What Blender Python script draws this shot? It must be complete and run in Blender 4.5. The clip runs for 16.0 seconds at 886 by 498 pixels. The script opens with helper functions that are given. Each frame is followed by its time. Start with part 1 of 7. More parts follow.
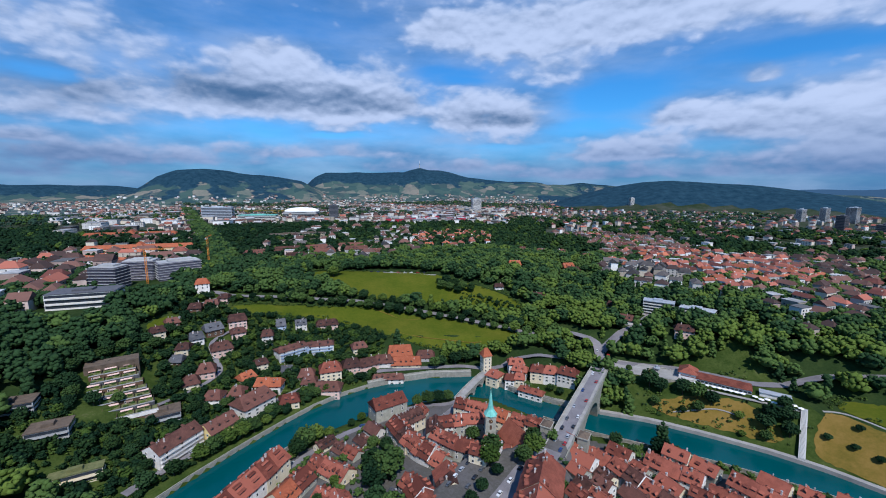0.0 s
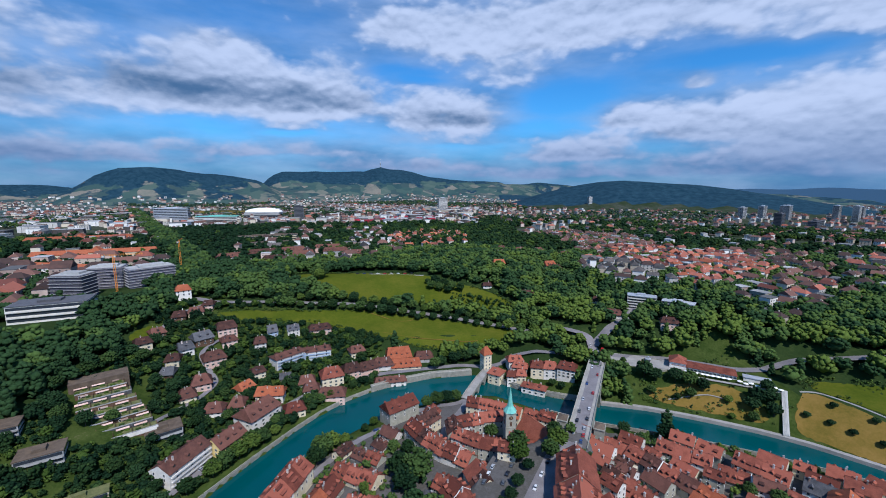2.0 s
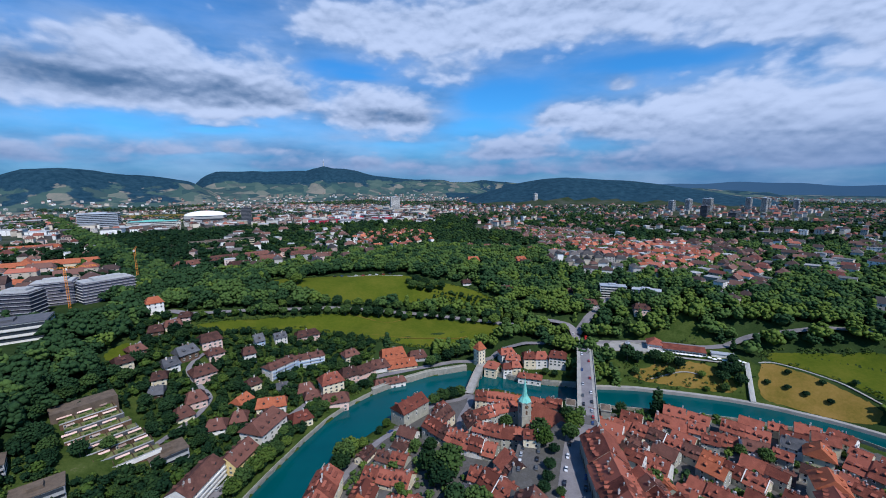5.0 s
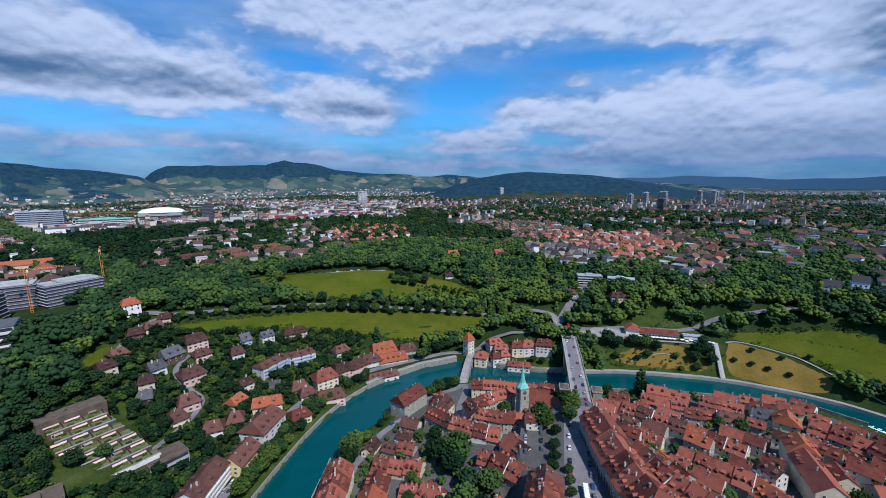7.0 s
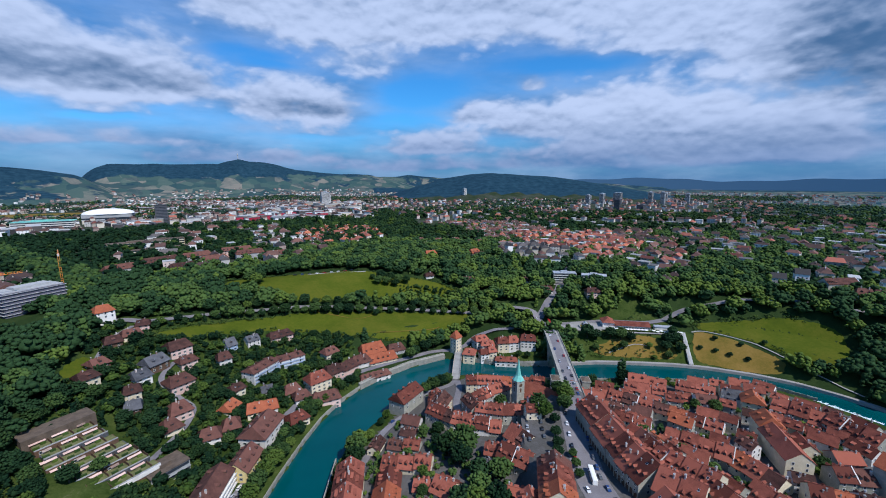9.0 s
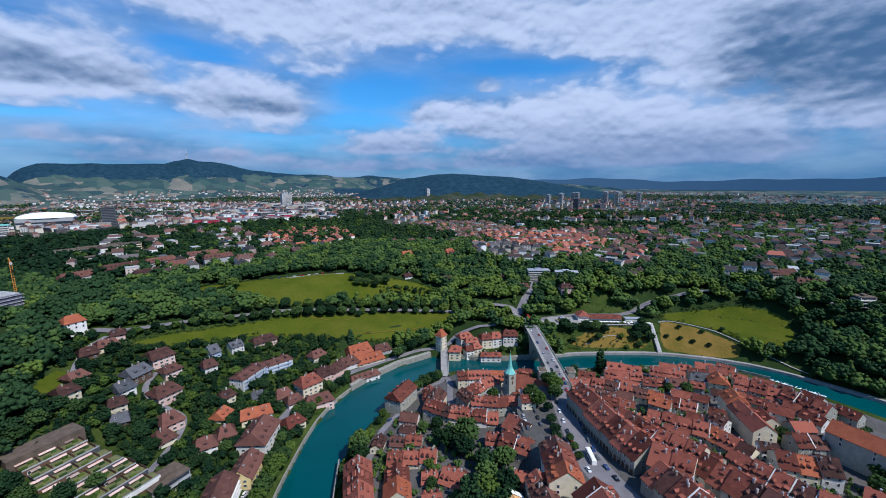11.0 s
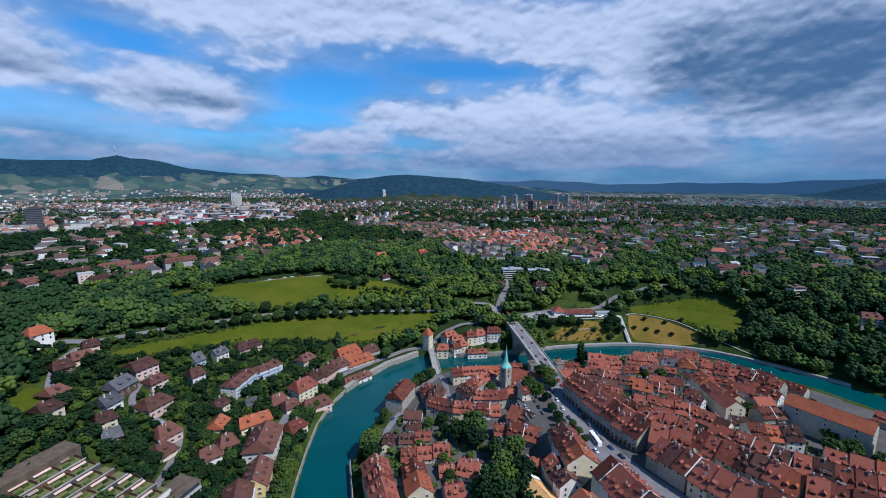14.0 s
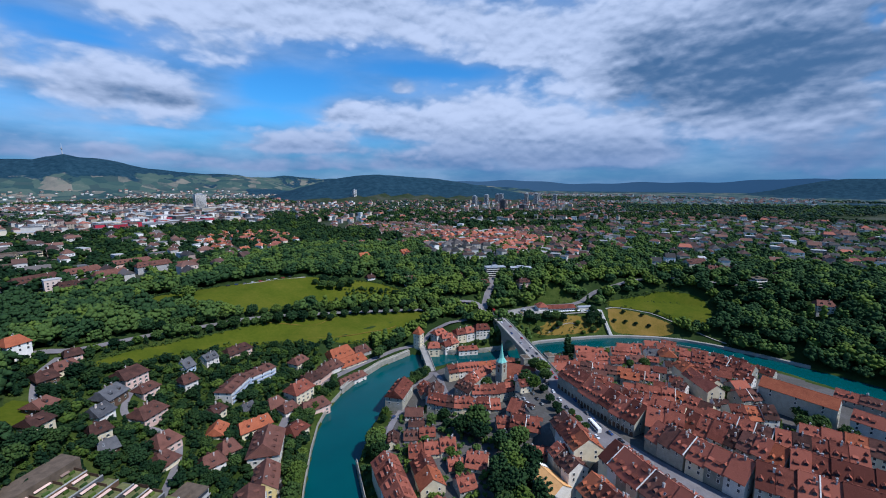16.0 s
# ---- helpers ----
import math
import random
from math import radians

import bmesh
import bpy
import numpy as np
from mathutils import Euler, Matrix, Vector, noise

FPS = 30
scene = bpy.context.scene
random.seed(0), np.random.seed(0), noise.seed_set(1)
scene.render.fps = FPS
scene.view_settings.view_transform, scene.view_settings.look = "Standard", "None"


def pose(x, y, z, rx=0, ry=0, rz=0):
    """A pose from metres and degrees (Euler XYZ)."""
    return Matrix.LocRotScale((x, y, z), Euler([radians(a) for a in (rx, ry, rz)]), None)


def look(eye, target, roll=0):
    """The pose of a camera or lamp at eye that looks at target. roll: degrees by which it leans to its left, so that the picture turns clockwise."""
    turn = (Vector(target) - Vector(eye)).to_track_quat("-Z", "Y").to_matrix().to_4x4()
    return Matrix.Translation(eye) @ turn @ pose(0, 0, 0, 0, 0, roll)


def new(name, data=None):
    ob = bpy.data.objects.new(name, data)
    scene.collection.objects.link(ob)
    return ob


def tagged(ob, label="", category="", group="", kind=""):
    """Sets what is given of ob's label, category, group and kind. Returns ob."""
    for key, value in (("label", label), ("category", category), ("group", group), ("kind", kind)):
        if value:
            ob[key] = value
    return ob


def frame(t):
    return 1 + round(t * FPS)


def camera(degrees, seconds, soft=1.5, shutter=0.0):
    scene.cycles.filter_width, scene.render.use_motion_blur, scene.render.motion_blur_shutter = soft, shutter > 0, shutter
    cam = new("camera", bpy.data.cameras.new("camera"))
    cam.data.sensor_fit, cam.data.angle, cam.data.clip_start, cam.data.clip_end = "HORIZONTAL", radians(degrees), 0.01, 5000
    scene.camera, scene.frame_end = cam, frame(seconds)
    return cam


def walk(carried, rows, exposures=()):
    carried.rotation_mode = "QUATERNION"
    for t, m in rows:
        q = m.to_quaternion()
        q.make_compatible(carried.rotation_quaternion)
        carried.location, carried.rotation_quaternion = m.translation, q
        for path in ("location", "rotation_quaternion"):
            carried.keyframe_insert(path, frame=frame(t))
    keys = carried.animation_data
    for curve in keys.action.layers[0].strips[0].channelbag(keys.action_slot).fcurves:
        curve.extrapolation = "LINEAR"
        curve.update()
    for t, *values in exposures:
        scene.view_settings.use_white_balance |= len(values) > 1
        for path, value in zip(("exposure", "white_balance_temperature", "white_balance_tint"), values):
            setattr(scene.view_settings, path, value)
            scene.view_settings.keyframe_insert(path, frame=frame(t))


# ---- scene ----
from mathutils.geometry import delaunay_2d_cdt

cam = camera(95.1, 16.0, soft=1.0)
PATH = [
    (0, (-0.178, -0.071, 175.464), (-0.181, 1.907, 175.164), 0.3),
    (0.5, (-9.183, -0.7, 175.847), (-9.135, 1.277, 175.548), 0.4),
    (1, (-18.532, -0.871, 175.95), (-18.435, 1.104, 175.648), 0.4),
    (1.5, (-28.229, -0.438, 176.287), (-28.079, 1.533, 175.985), 0.4),
    (2, (-38.187, 0.511, 176.676), (-37.987, 2.478, 176.374), 0.3),
    (2.5, (-47.771, 0.761, 177.179), (-47.526, 2.723, 176.879), 0.1),
    (3, (-55.943, 1.405, 177.623), (-55.655, 3.362, 177.325), -0.0),
    (3.5, (-63.633, 1.881, 178.085), (-63.294, 3.83, 177.787), -0.2),
    (4, (-70.87, 2.205, 178.355), (-70.483, 4.144, 178.058), -0.3),
    (6.5, (-102.335, 3.897, 178.979), (-101.741, 5.776, 178.641), -0.6),
    (7, (-108.814, 4.437, 179.033), (-108.173, 6.301, 178.694), -0.6),
    (7.5, (-115.77, 4.985, 179.267), (-115.083, 6.833, 178.927), -0.6),
    (8, (-122.897, 5.653, 179.719), (-122.164, 7.482, 179.379), -0.6),
    (8.5, (-129.801, 6.532, 179.85), (-129.023, 8.343, 179.511), -0.4),
    (9, (-136.96, 7.51, 179.97), (-136.135, 9.301, 179.632), -0.3),
    (11.5, (-168.567, 13.039, 181.676), (-167.529, 14.715, 181.339), -0.3),
    (12, (-174.434, 15.069, 181.849), (-173.359, 16.721, 181.513), -0.2),
    (12.5, (-180.55, 17.427, 182.175), (-179.436, 19.054, 181.839), -0.1),
    (13, (-186.704, 20.08, 182.421), (-185.562, 21.688, 182.086), 0.1),
    (13.5, (-192.427, 22.776, 182.281), (-191.255, 24.362, 181.947), 0.2),
    (14, (-198.317, 25.492, 182.176), (-197.113, 27.055, 181.843), 0.2),
    (14.5, (-203.944, 28.21, 182.171), (-202.708, 29.747, 181.838), 0.2),
    (15, (-209.217, 30.79, 182.44), (-207.951, 32.303, 182.108), 0.2),
    (15.5, (-214.072, 33.175, 182.44), (-212.779, 34.664, 182.107), 0.2),
    (16, (-218.963, 35.539, 182.235), (-217.64, 37.002, 181.902), 0.1),
]
walk(cam, [(t, look(eye, target, roll)) for t, eye, target, roll in PATH], exposures=[(0, -0.13, 5980, 11), (16, -0.13, 5980, 11)])


# ---- light ----
SUN_AZ, SUN_EL = 163.0, 52.0  # degrees clockwise from +y, and over the horizon
SUN_WAY = Vector((math.sin(radians(SUN_AZ)) * math.cos(radians(SUN_EL)), math.cos(radians(SUN_AZ)) * math.cos(radians(SUN_EL)), math.sin(radians(SUN_EL))))
sun = new("sun", bpy.data.lights.new("sun", "SUN"))
sun.data.energy, sun.data.angle, sun.data.color = 5.0, radians(0.6), (1.0, 0.95, 0.89)
sun.matrix_world = look(SUN_WAY * 900, (0, 0, 0))

world = bpy.data.worlds.new("sky")
scene.world = world
world.use_nodes = True


def wire(tree, kind, **sets):
    """A node with its properties set; keys like in_0 set or link its inputs."""
    node = tree.nodes.new(kind)
    for key, value in sets.items():
        if key.startswith("in_"):
            slot = node.inputs[int(key[3:])]
            if hasattr(value, "is_linked"):
                tree.links.new(value, slot)
            else:
                slot.default_value = value
        else:
            setattr(node, key, value)
    return node


HEAPS = [(5.7, 8.8, 8.6, 4.8, 1.0), (7.3, 6.3, 8, 1.8, 0.5), (-9, 10.3, 5.8, 5.4, 0.95), (-16.2, 9.8, 8, 4.6, 0.75), (-13.5, 7.7, 4.9, 1.9, 0.5), (23.2, 4.1, 7.1, 2.6, 0.9), (38.2, 6.7, 11.7, 4, 0.8), (48.9, 5.3, 9.2, 6.5, 1.0)]
HEAPS += [(58.9, 3.7, 8.4, 5.8, 0.9), (66.1, 3.3, 6, 4.9, 0.8), (29.4, 8.3, 4.5, 2.8, 0.75), (36.2, 11.7, 1.7, 1.4, 0.7), (-16.3, 4.3, 11.5, 1.6, 0.5), (-2.5, 2.7, 12.9, 2.1, 0.5), (45.3, 2, 24.9, 2.8, 0.55), (13.9, 1.7, 19.8, 1.7, 0.4)]
HEAPS += [(-41.8, 7.5, 8.2, 4.6, 0.7), (-27.4, 9.7, 9.1, 5.6, 0.8), (-45.4, 4.5, 2.7, 1.3, 0.6), (-34.7, 3.2, 12.7, 2.6, 0.6), (-43.3, 1.6, 8.4, 2.3, 0.5), (77.7, 7.7, 8.6, 9.5, 1.1), (85.2, 2, 7.5, 5, 0.6)]


def sky_nodes():
    tree = world.node_tree
    tree.nodes.clear()
    math_node = lambda op, a, b=0.0, c=0.0: wire(tree, "ShaderNodeMath", operation=op, in_0=a, in_1=b, in_2=c).outputs[0]
    vec = lambda op, a, b=(0, 0, 0): wire(tree, "ShaderNodeVectorMath", operation=op, in_0=a, in_1=b)
    way = vec("NORMALIZE", wire(tree, "ShaderNodeTexCoord").outputs["Generated"]).outputs[0]
    split = wire(tree, "ShaderNodeSeparateXYZ", in_0=way)
    az = math_node("MULTIPLY", math_node("ARCTAN2", split.outputs[0], split.outputs[1]), 57.296)
    el = math_node("MULTIPLY", math_node("ARCSINE", split.outputs[2]), 57.296)
    here = wire(tree, "ShaderNodeCombineXYZ", in_0=az, in_1=el).outputs[0]
    tex = lambda shift, size, detail, rough: wire(tree, "ShaderNodeTexNoise", in_0=vec("MULTIPLY", vec("ADD", here, shift).outputs[0], size).outputs[0], in_2=1.0, in_3=detail, in_4=rough)
    # torn edges: a slow drift of the outlines, billows, and the same billows a little higher for the lit tops
    drift = tex((0, 0, 0), (0.16, 0.3, 0), 3.0, 0.5)
    warped = vec("ADD", here, vec("MULTIPLY", vec("SUBTRACT", drift.outputs[1], (0.5, 0.5, 0.5)).outputs[0], (4.5, 1.7, 0)).outputs[0]).outputs[0]

    def billows(lift):
        soft = tex((7, lift, 0), (0.2, 0.42, 0), 7.0, 0.52).outputs[0]
        heads = wire(tree, "ShaderNodeTexVoronoi", feature="SMOOTH_F1", in_0=vec("MULTIPLY", vec("ADD", warped, (3, lift, 0)).outputs[0], (0.42, 0.72, 0)).outputs[0], in_2=1.0, in_3=1.6, in_4=0.5, in_6=0.8).outputs[0]
        return math_node("SUBTRACT", soft, math_node("MULTIPLY", heads, 0.32))
    puff, above = billows(0.0), billows(0.55)
    wisp = tex((31, 7, 3), (0.1, 0.34, 0), 7.0, 0.55).outputs[0]
    veil = tex((11, 50, 9), (0.045, 0.14, 0), 6.0, 0.6).outputs[0]

    def field(spots, flat):
        """Sum of soft spots; flat: how much faster they end below than above. And the same weighted by height in the spot."""
        total, lit = 0.0, 0.0
        for a, e, wa, we, amount in spots:
            d = vec("MULTIPLY", vec("SUBTRACT", warped, (a, e, 0)).outputs[0], (1 / wa, 1 / we, 0)).outputs[0]
            d = vec("MAXIMUM", d, vec("MULTIPLY", d, (-1, -flat, 0)).outputs[0]).outputs[0]
            q = vec("DOT_PRODUCT", d, d).outputs["Value"]
            fall = math_node("MULTIPLY", math_node("POWER", 2.718, math_node("MULTIPLY", math_node("POWER", q, 1.4), -1.0)), amount)
            total = math_node("ADD", fall, total)
            if flat > 1:
                lit = math_node("MULTIPLY_ADD", fall, wire(tree, "ShaderNodeSeparateXYZ", in_0=d).outputs[1], lit)
        return total, lit

    # heaped clouds with flat bases: bearing, base, half width, height, amount
    heaps, lit = field(HEAPS, 3.5)
    sheets = field([(10.2, 18.9, 13.5, 2.9, 0.85), (30.6, 19.7, 17.1, 3.2, 0.9), (52, 17, 10.5, 3.9, 0.8), (15.1, 14.8, 5.9, 1.7, 0.5), (0.2, 19.7, 5.1, 2, 0.6), (-21.1, 14.4, 5.5, 2.8, 0.8), (62.1, 12.5, 6.6, 3, 0.6), (65.6, 17, 9.9, 5, 0.9), (80.7, 15.1, 8.6, 5.5, 0.9), (-41.9, 15.2, 8.4, 2.9, 0.6), (20, 26, 60, 5, 0.5), (110, 14, 25, 12, 0.8), (-75, 14, 25, 9, 0.6)], 1)[0]
    gaps = field([(23.3, 11.6, 8.3, 1.9, -0.8), (42, 14.1, 9.3, 1.2, -0.8), (0.4, 14.8, 5.1, 0.8, -0.6), (17.9, 7.7, 5.4, 1, -0.45), (-43.5, 10.8, 3.6, 0.8, -0.6), (86.7, 14.8, 1.1, 1.4, -0.6), (2.6, 13.8, 4, 0.5, -0.5), (-14.6, 6.8, 3, 0.5, -0.4)], 1)[0]
    bodies = math_node("ADD", math_node("ADD", heaps, sheets), gaps)
    amount = math_node("MULTIPLY_ADD", math_node("SUBTRACT", puff, 0.28), 1.3, bodies)
    cover = wire(tree, "ShaderNodeMapRange", interpolation_type="SMOOTHSTEP", in_0=amount, in_1=0.2, in_2=0.78).outputs[0]
    # a thin pale veil, wearing out towards the zenith
    thin = wire(tree, "ShaderNodeMapRange", interpolation_type="SMOOTHSTEP", in_0=math_node("MULTIPLY_ADD", veil, 0.8, math_node("MULTIPLY", bodies, 0.45)), in_1=0.12, in_2=0.85).outputs[0]
    thin = math_node("MULTIPLY", thin, wire(tree, "ShaderNodeMapRange", in_0=el, in_1=24.0, in_2=45.0, in_3=0.85, in_4=0.3).outputs[0])
    # bases and thick parts are grey, tops are white
    depth = field([(76.7, 12.7, 8.7, 5.6, 0.8), (-16, 11.5, 9.4, 1.7, 0.6), (-28.4, 11.8, 7, 1.9, 0.6), (-42.4, 10.4, 6.6, 1.9, 0.5), (-44.8, 2.4, 10.3, 2.1, 0.55), (51.4, 3.4, 18.9, 2.2, 0.35), (66.5, 12.8, 4.2, 5.1, 0.6), (84, 1.2, 9.6, 2.9, 0.4), (5.4, 9.1, 7.7, 1.1, 0.35), (105, 12, 25, 14, 0.7), (-75, 12, 25, 14, 0.6)], 1)[0]
    height = math_node("DIVIDE", lit, math_node("ADD", heaps, 0.35))
    relief = math_node("MULTIPLY", math_node("SUBTRACT", above, puff), 1.2)
    shade = math_node("ADD", math_node("ADD", depth, relief), math_node("MULTIPLY", math_node("SUBTRACT", wisp, 0.48), 0.9))
    shade = math_node("ADD", shade, math_node("MULTIPLY", math_node("SUBTRACT", 0.3, height), math_node("MULTIPLY", math_node("MINIMUM", heaps, 1.0), 0.75)))
    shade = wire(tree, "ShaderNodeMapRange", interpolation_type="SMOOTHSTEP", in_0=shade, in_1=-0.3, in_2=1.1).outputs[0]
    cloud = wire(tree, "ShaderNodeMix", data_type="RGBA", in_0=shade, in_6=(0.56, 0.66, 0.88, 1), in_7=(0.075, 0.165, 0.325, 1)).outputs[2]
    clear = wire(tree, "ShaderNodeTexSky", sky_type="NISHITA", sun_disc=False, sun_elevation=radians(SUN_EL), sun_rotation=radians(SUN_AZ), air_density=1.0, dust_density=0.3, ozone_density=2.5)
    blue = vec("MULTIPLY", clear.outputs[0], (0.034, 0.098, 0.15)).outputs[0]
    pale = wire(tree, "ShaderNodeMix", data_type="RGBA", in_0=wire(tree, "ShaderNodeMapRange", interpolation_type="SMOOTHSTEP", in_0=math_node("MULTIPLY_ADD", depth, -0.35, wisp), in_1=0.2, in_2=0.75).outputs[0], in_6=(0.11, 0.23, 0.44, 1), in_7=(0.36, 0.49, 0.73, 1)).outputs[2]
    blue = wire(tree, "ShaderNodeMix", data_type="RGBA", in_0=thin, in_6=blue, in_7=pale).outputs[2]
    both = wire(tree, "ShaderNodeMix", data_type="RGBA", in_0=cover, in_6=blue, in_7=cloud).outputs[2]
    # distant rain haze low over the land
    low = wire(tree, "ShaderNodeMapRange", interpolation_type="SMOOTHSTEP", in_0=el, in_1=9.0, in_2=-0.5).outputs[0]
    haze = wire(tree, "ShaderNodeMix", data_type="RGBA", in_0=wire(tree, "ShaderNodeMapRange", interpolation_type="SMOOTHSTEP", in_0=wisp, in_1=0.3, in_2=0.75).outputs[0], in_6=(0.075, 0.18, 0.4, 1), in_7=(0.24, 0.34, 0.56, 1)).outputs[2]
    both = wire(tree, "ShaderNodeMix", data_type="RGBA", in_0=math_node("MULTIPLY", low, 0.8), in_6=both, in_7=haze).outputs[2]
    shine = wire(tree, "ShaderNodeBackground", in_0=both, in_1=1.06)
    tree.links.new(shine.outputs[0], wire(tree, "ShaderNodeOutputWorld").inputs[0])


sky_nodes()

# ---- materials ----
def paint(name, low, high, scale=1.0, rough=0.85, metal=0.0, fine=6.0, bump_by=0.15, bump_scale=4.0, own=0.0, rows=0.0, spec=0.3, island=0.0):
    """A surface between two colours: broad stains, fine grain, relief; own: how far each object differs; rows: courses of tiles."""
    mat = bpy.data.materials.new(name)
    mat.use_nodes = True
    tree = mat.node_tree
    bsdf = tree.nodes["Principled BSDF"]
    place = wire(tree, "ShaderNodeTexCoord").outputs["Object"]
    if own:
        info = wire(tree, "ShaderNodeObjectInfo")
        place = wire(tree, "ShaderNodeVectorMath", operation="ADD", in_0=place, in_1=info.outputs["Location"]).outputs[0]
    broad = wire(tree, "ShaderNodeTexNoise", in_0=place, in_2=scale, in_3=5.0, in_4=0.6).outputs[0]
    grain = wire(tree, "ShaderNodeTexNoise", in_0=place, in_2=scale * fine, in_3=4.0, in_4=0.65).outputs[0]
    mixv = wire(tree, "ShaderNodeMath", operation="MULTIPLY_ADD", in_0=grain, in_1=0.45, in_2=wire(tree, "ShaderNodeMath", operation="MULTIPLY", in_0=broad, in_1=0.75).outputs[0]).outputs[0]
    if own:
        mixv = wire(tree, "ShaderNodeMath", operation="MULTIPLY_ADD", in_0=wire(tree, "ShaderNodeMath", operation="SUBTRACT", in_0=info.outputs["Random"], in_1=0.5).outputs[0], in_1=own, in_2=mixv).outputs[0]
    if island:
        isl = wire(tree, "ShaderNodeNewGeometry").outputs["Random Per Island"]
        mixv = wire(tree, "ShaderNodeMath", operation="MULTIPLY_ADD", in_0=wire(tree, "ShaderNodeMath", operation="SUBTRACT", in_0=isl, in_1=0.5).outputs[0], in_1=island, in_2=mixv).outputs[0]
    fac = wire(tree, "ShaderNodeMapRange", in_0=mixv, in_1=0.35, in_2=0.85).outputs[0]
    tint = wire(tree, "ShaderNodeMix", data_type="RGBA", in_0=fac, in_6=(*low, 1), in_7=(*high, 1)).outputs[2]
    tree.links.new(tint, bsdf.inputs["Base Color"])
    bsdf.inputs["Roughness"].default_value, bsdf.inputs["Metallic"].default_value = rough, metal
    bsdf.inputs["Specular IOR Level"].default_value = spec
    if bump_by:
        rough_up = wire(tree, "ShaderNodeTexNoise", in_0=place, in_2=bump_scale, in_3=4.0).outputs[0]
        if rows:
            wave = wire(tree, "ShaderNodeTexWave", bands_direction="Z", wave_profile="SAW", in_0=place, in_1=rows, in_2=0.6, in_3=1.0).outputs[1]
            rough_up = wire(tree, "ShaderNodeMath", operation="ADD", in_0=rough_up, in_1=wave).outputs[0]
        relief = wire(tree, "ShaderNodeBump", in_0=bump_by, in_1=0.3)
        tree.links.new(rough_up, relief.inputs["Height"])
        tree.links.new(relief.outputs[0], bsdf.inputs["Normal"])
    return mat


TILE = paint("roof tile red brown", (0.12, 0.037, 0.026), (0.33, 0.104, 0.068), 0.25, 0.9, fine=9, bump_by=0.5, bump_scale=3, own=0.85, rows=1.1, spec=0.15)
TILE_DARK = paint("roof tile dark brown", (0.05, 0.025, 0.021), (0.17, 0.075, 0.057), 0.25, 0.9, fine=9, bump_by=0.5, bump_scale=3, own=0.5, rows=1.1, spec=0.15)
TILE_ORANGE = paint("roof tile new orange", (0.24, 0.066, 0.033), (0.42, 0.13, 0.064), 0.25, 0.85, fine=8, bump_by=0.4, bump_scale=3, own=0.25, rows=1.1, spec=0.15)
TILE_NAVE = paint("church roof tile", (0.2, 0.06, 0.038), (0.4, 0.13, 0.08), 0.25, 0.9, fine=9, bump_by=0.5, bump_scale=3, rows=1.1, spec=0.15)
SLATE = paint("roof slate", (0.04, 0.042, 0.048), (0.12, 0.12, 0.13), 0.3, 0.7, bump_by=0.4, own=0.3, rows=1.1)
GRAVEL_ROOF = paint("flat roof gravel", (0.06, 0.045, 0.034), (0.17, 0.125, 0.09), 0.3, 0.95, fine=14, own=0.2)
METAL_ROOF = paint("sheet metal roof", (0.35, 0.37, 0.4), (0.6, 0.62, 0.65), 0.2, 0.45, 0.3, own=0.2)
PLASTER = paint("plaster off white", (0.5, 0.47, 0.42), (0.8, 0.77, 0.72), 0.3, 0.9, own=0.35)
SANDSTONE = paint("greenish grey sandstone", (0.2, 0.2, 0.165), (0.4, 0.385, 0.32), 0.35, 0.92, own=0.4)
CREAM = paint("plaster cream", (0.5, 0.43, 0.3), (0.75, 0.66, 0.48), 0.3, 0.9, own=0.3)
YELLOW = paint("plaster yellow", (0.55, 0.42, 0.17), (0.8, 0.64, 0.3), 0.3, 0.9, own=0.2)
PINK = paint("plaster pale pink", (0.5, 0.33, 0.27), (0.72, 0.52, 0.45), 0.3, 0.9, own=0.3)
BLUEWALL = paint("painted pale blue", (0.28, 0.36, 0.48), (0.5, 0.58, 0.68), 0.3, 0.85, own=0.2)
GREYWALL = paint("plaster grey", (0.24, 0.24, 0.24), (0.45, 0.45, 0.44), 0.3, 0.9, own=0.3)
TIMBER = paint("dark stained timber", (0.045, 0.025, 0.016), (0.14, 0.08, 0.05), 0.8, 0.85, own=0.3)
GLASS = paint("window pane", (0.02, 0.026, 0.034), (0.05, 0.06, 0.075), 0.5, 0.08, bump_by=0, spec=0.6)
FRAME = paint("window frame white", (0.6, 0.58, 0.54), (0.8, 0.78, 0.74), 1.0, 0.7)
SHUTTER = paint("shutter paint", (0.05, 0.08, 0.06), (0.22, 0.24, 0.2), 0.5, 0.7, own=0.8)
BRICK_STACK = paint("chimney plaster", (0.22, 0.15, 0.12), (0.6, 0.5, 0.44), 0.8, 0.95, own=0.9)
COPPER = paint("green copper", (0.1, 0.36, 0.3), (0.24, 0.58, 0.5), 0.4, 0.6, own=0.0)
ASPHALT = paint("asphalt", (0.12, 0.112, 0.117), (0.24, 0.222, 0.23), 0.12, 0.92, fine=12)
PAVING = paint("pale paving", (0.2, 0.19, 0.175), (0.38, 0.36, 0.33), 0.15, 0.92, fine=14)
CONCRETE = paint("concrete", (0.34, 0.33, 0.31), (0.56, 0.55, 0.52), 0.2, 0.9, fine=10)
ASHLAR = paint("quay ashlar", (0.2, 0.19, 0.16), (0.42, 0.4, 0.34), 0.3, 0.92, fine=8, rows=0.55, bump_by=0.5)
BARK = paint("bark", (0.035, 0.024, 0.016), (0.12, 0.09, 0.065), 2.0, 0.95, bump_by=0.6)
FOAM = paint("white water", (0.55, 0.65, 0.66), (0.88, 0.92, 0.92), 0.6, 0.7)
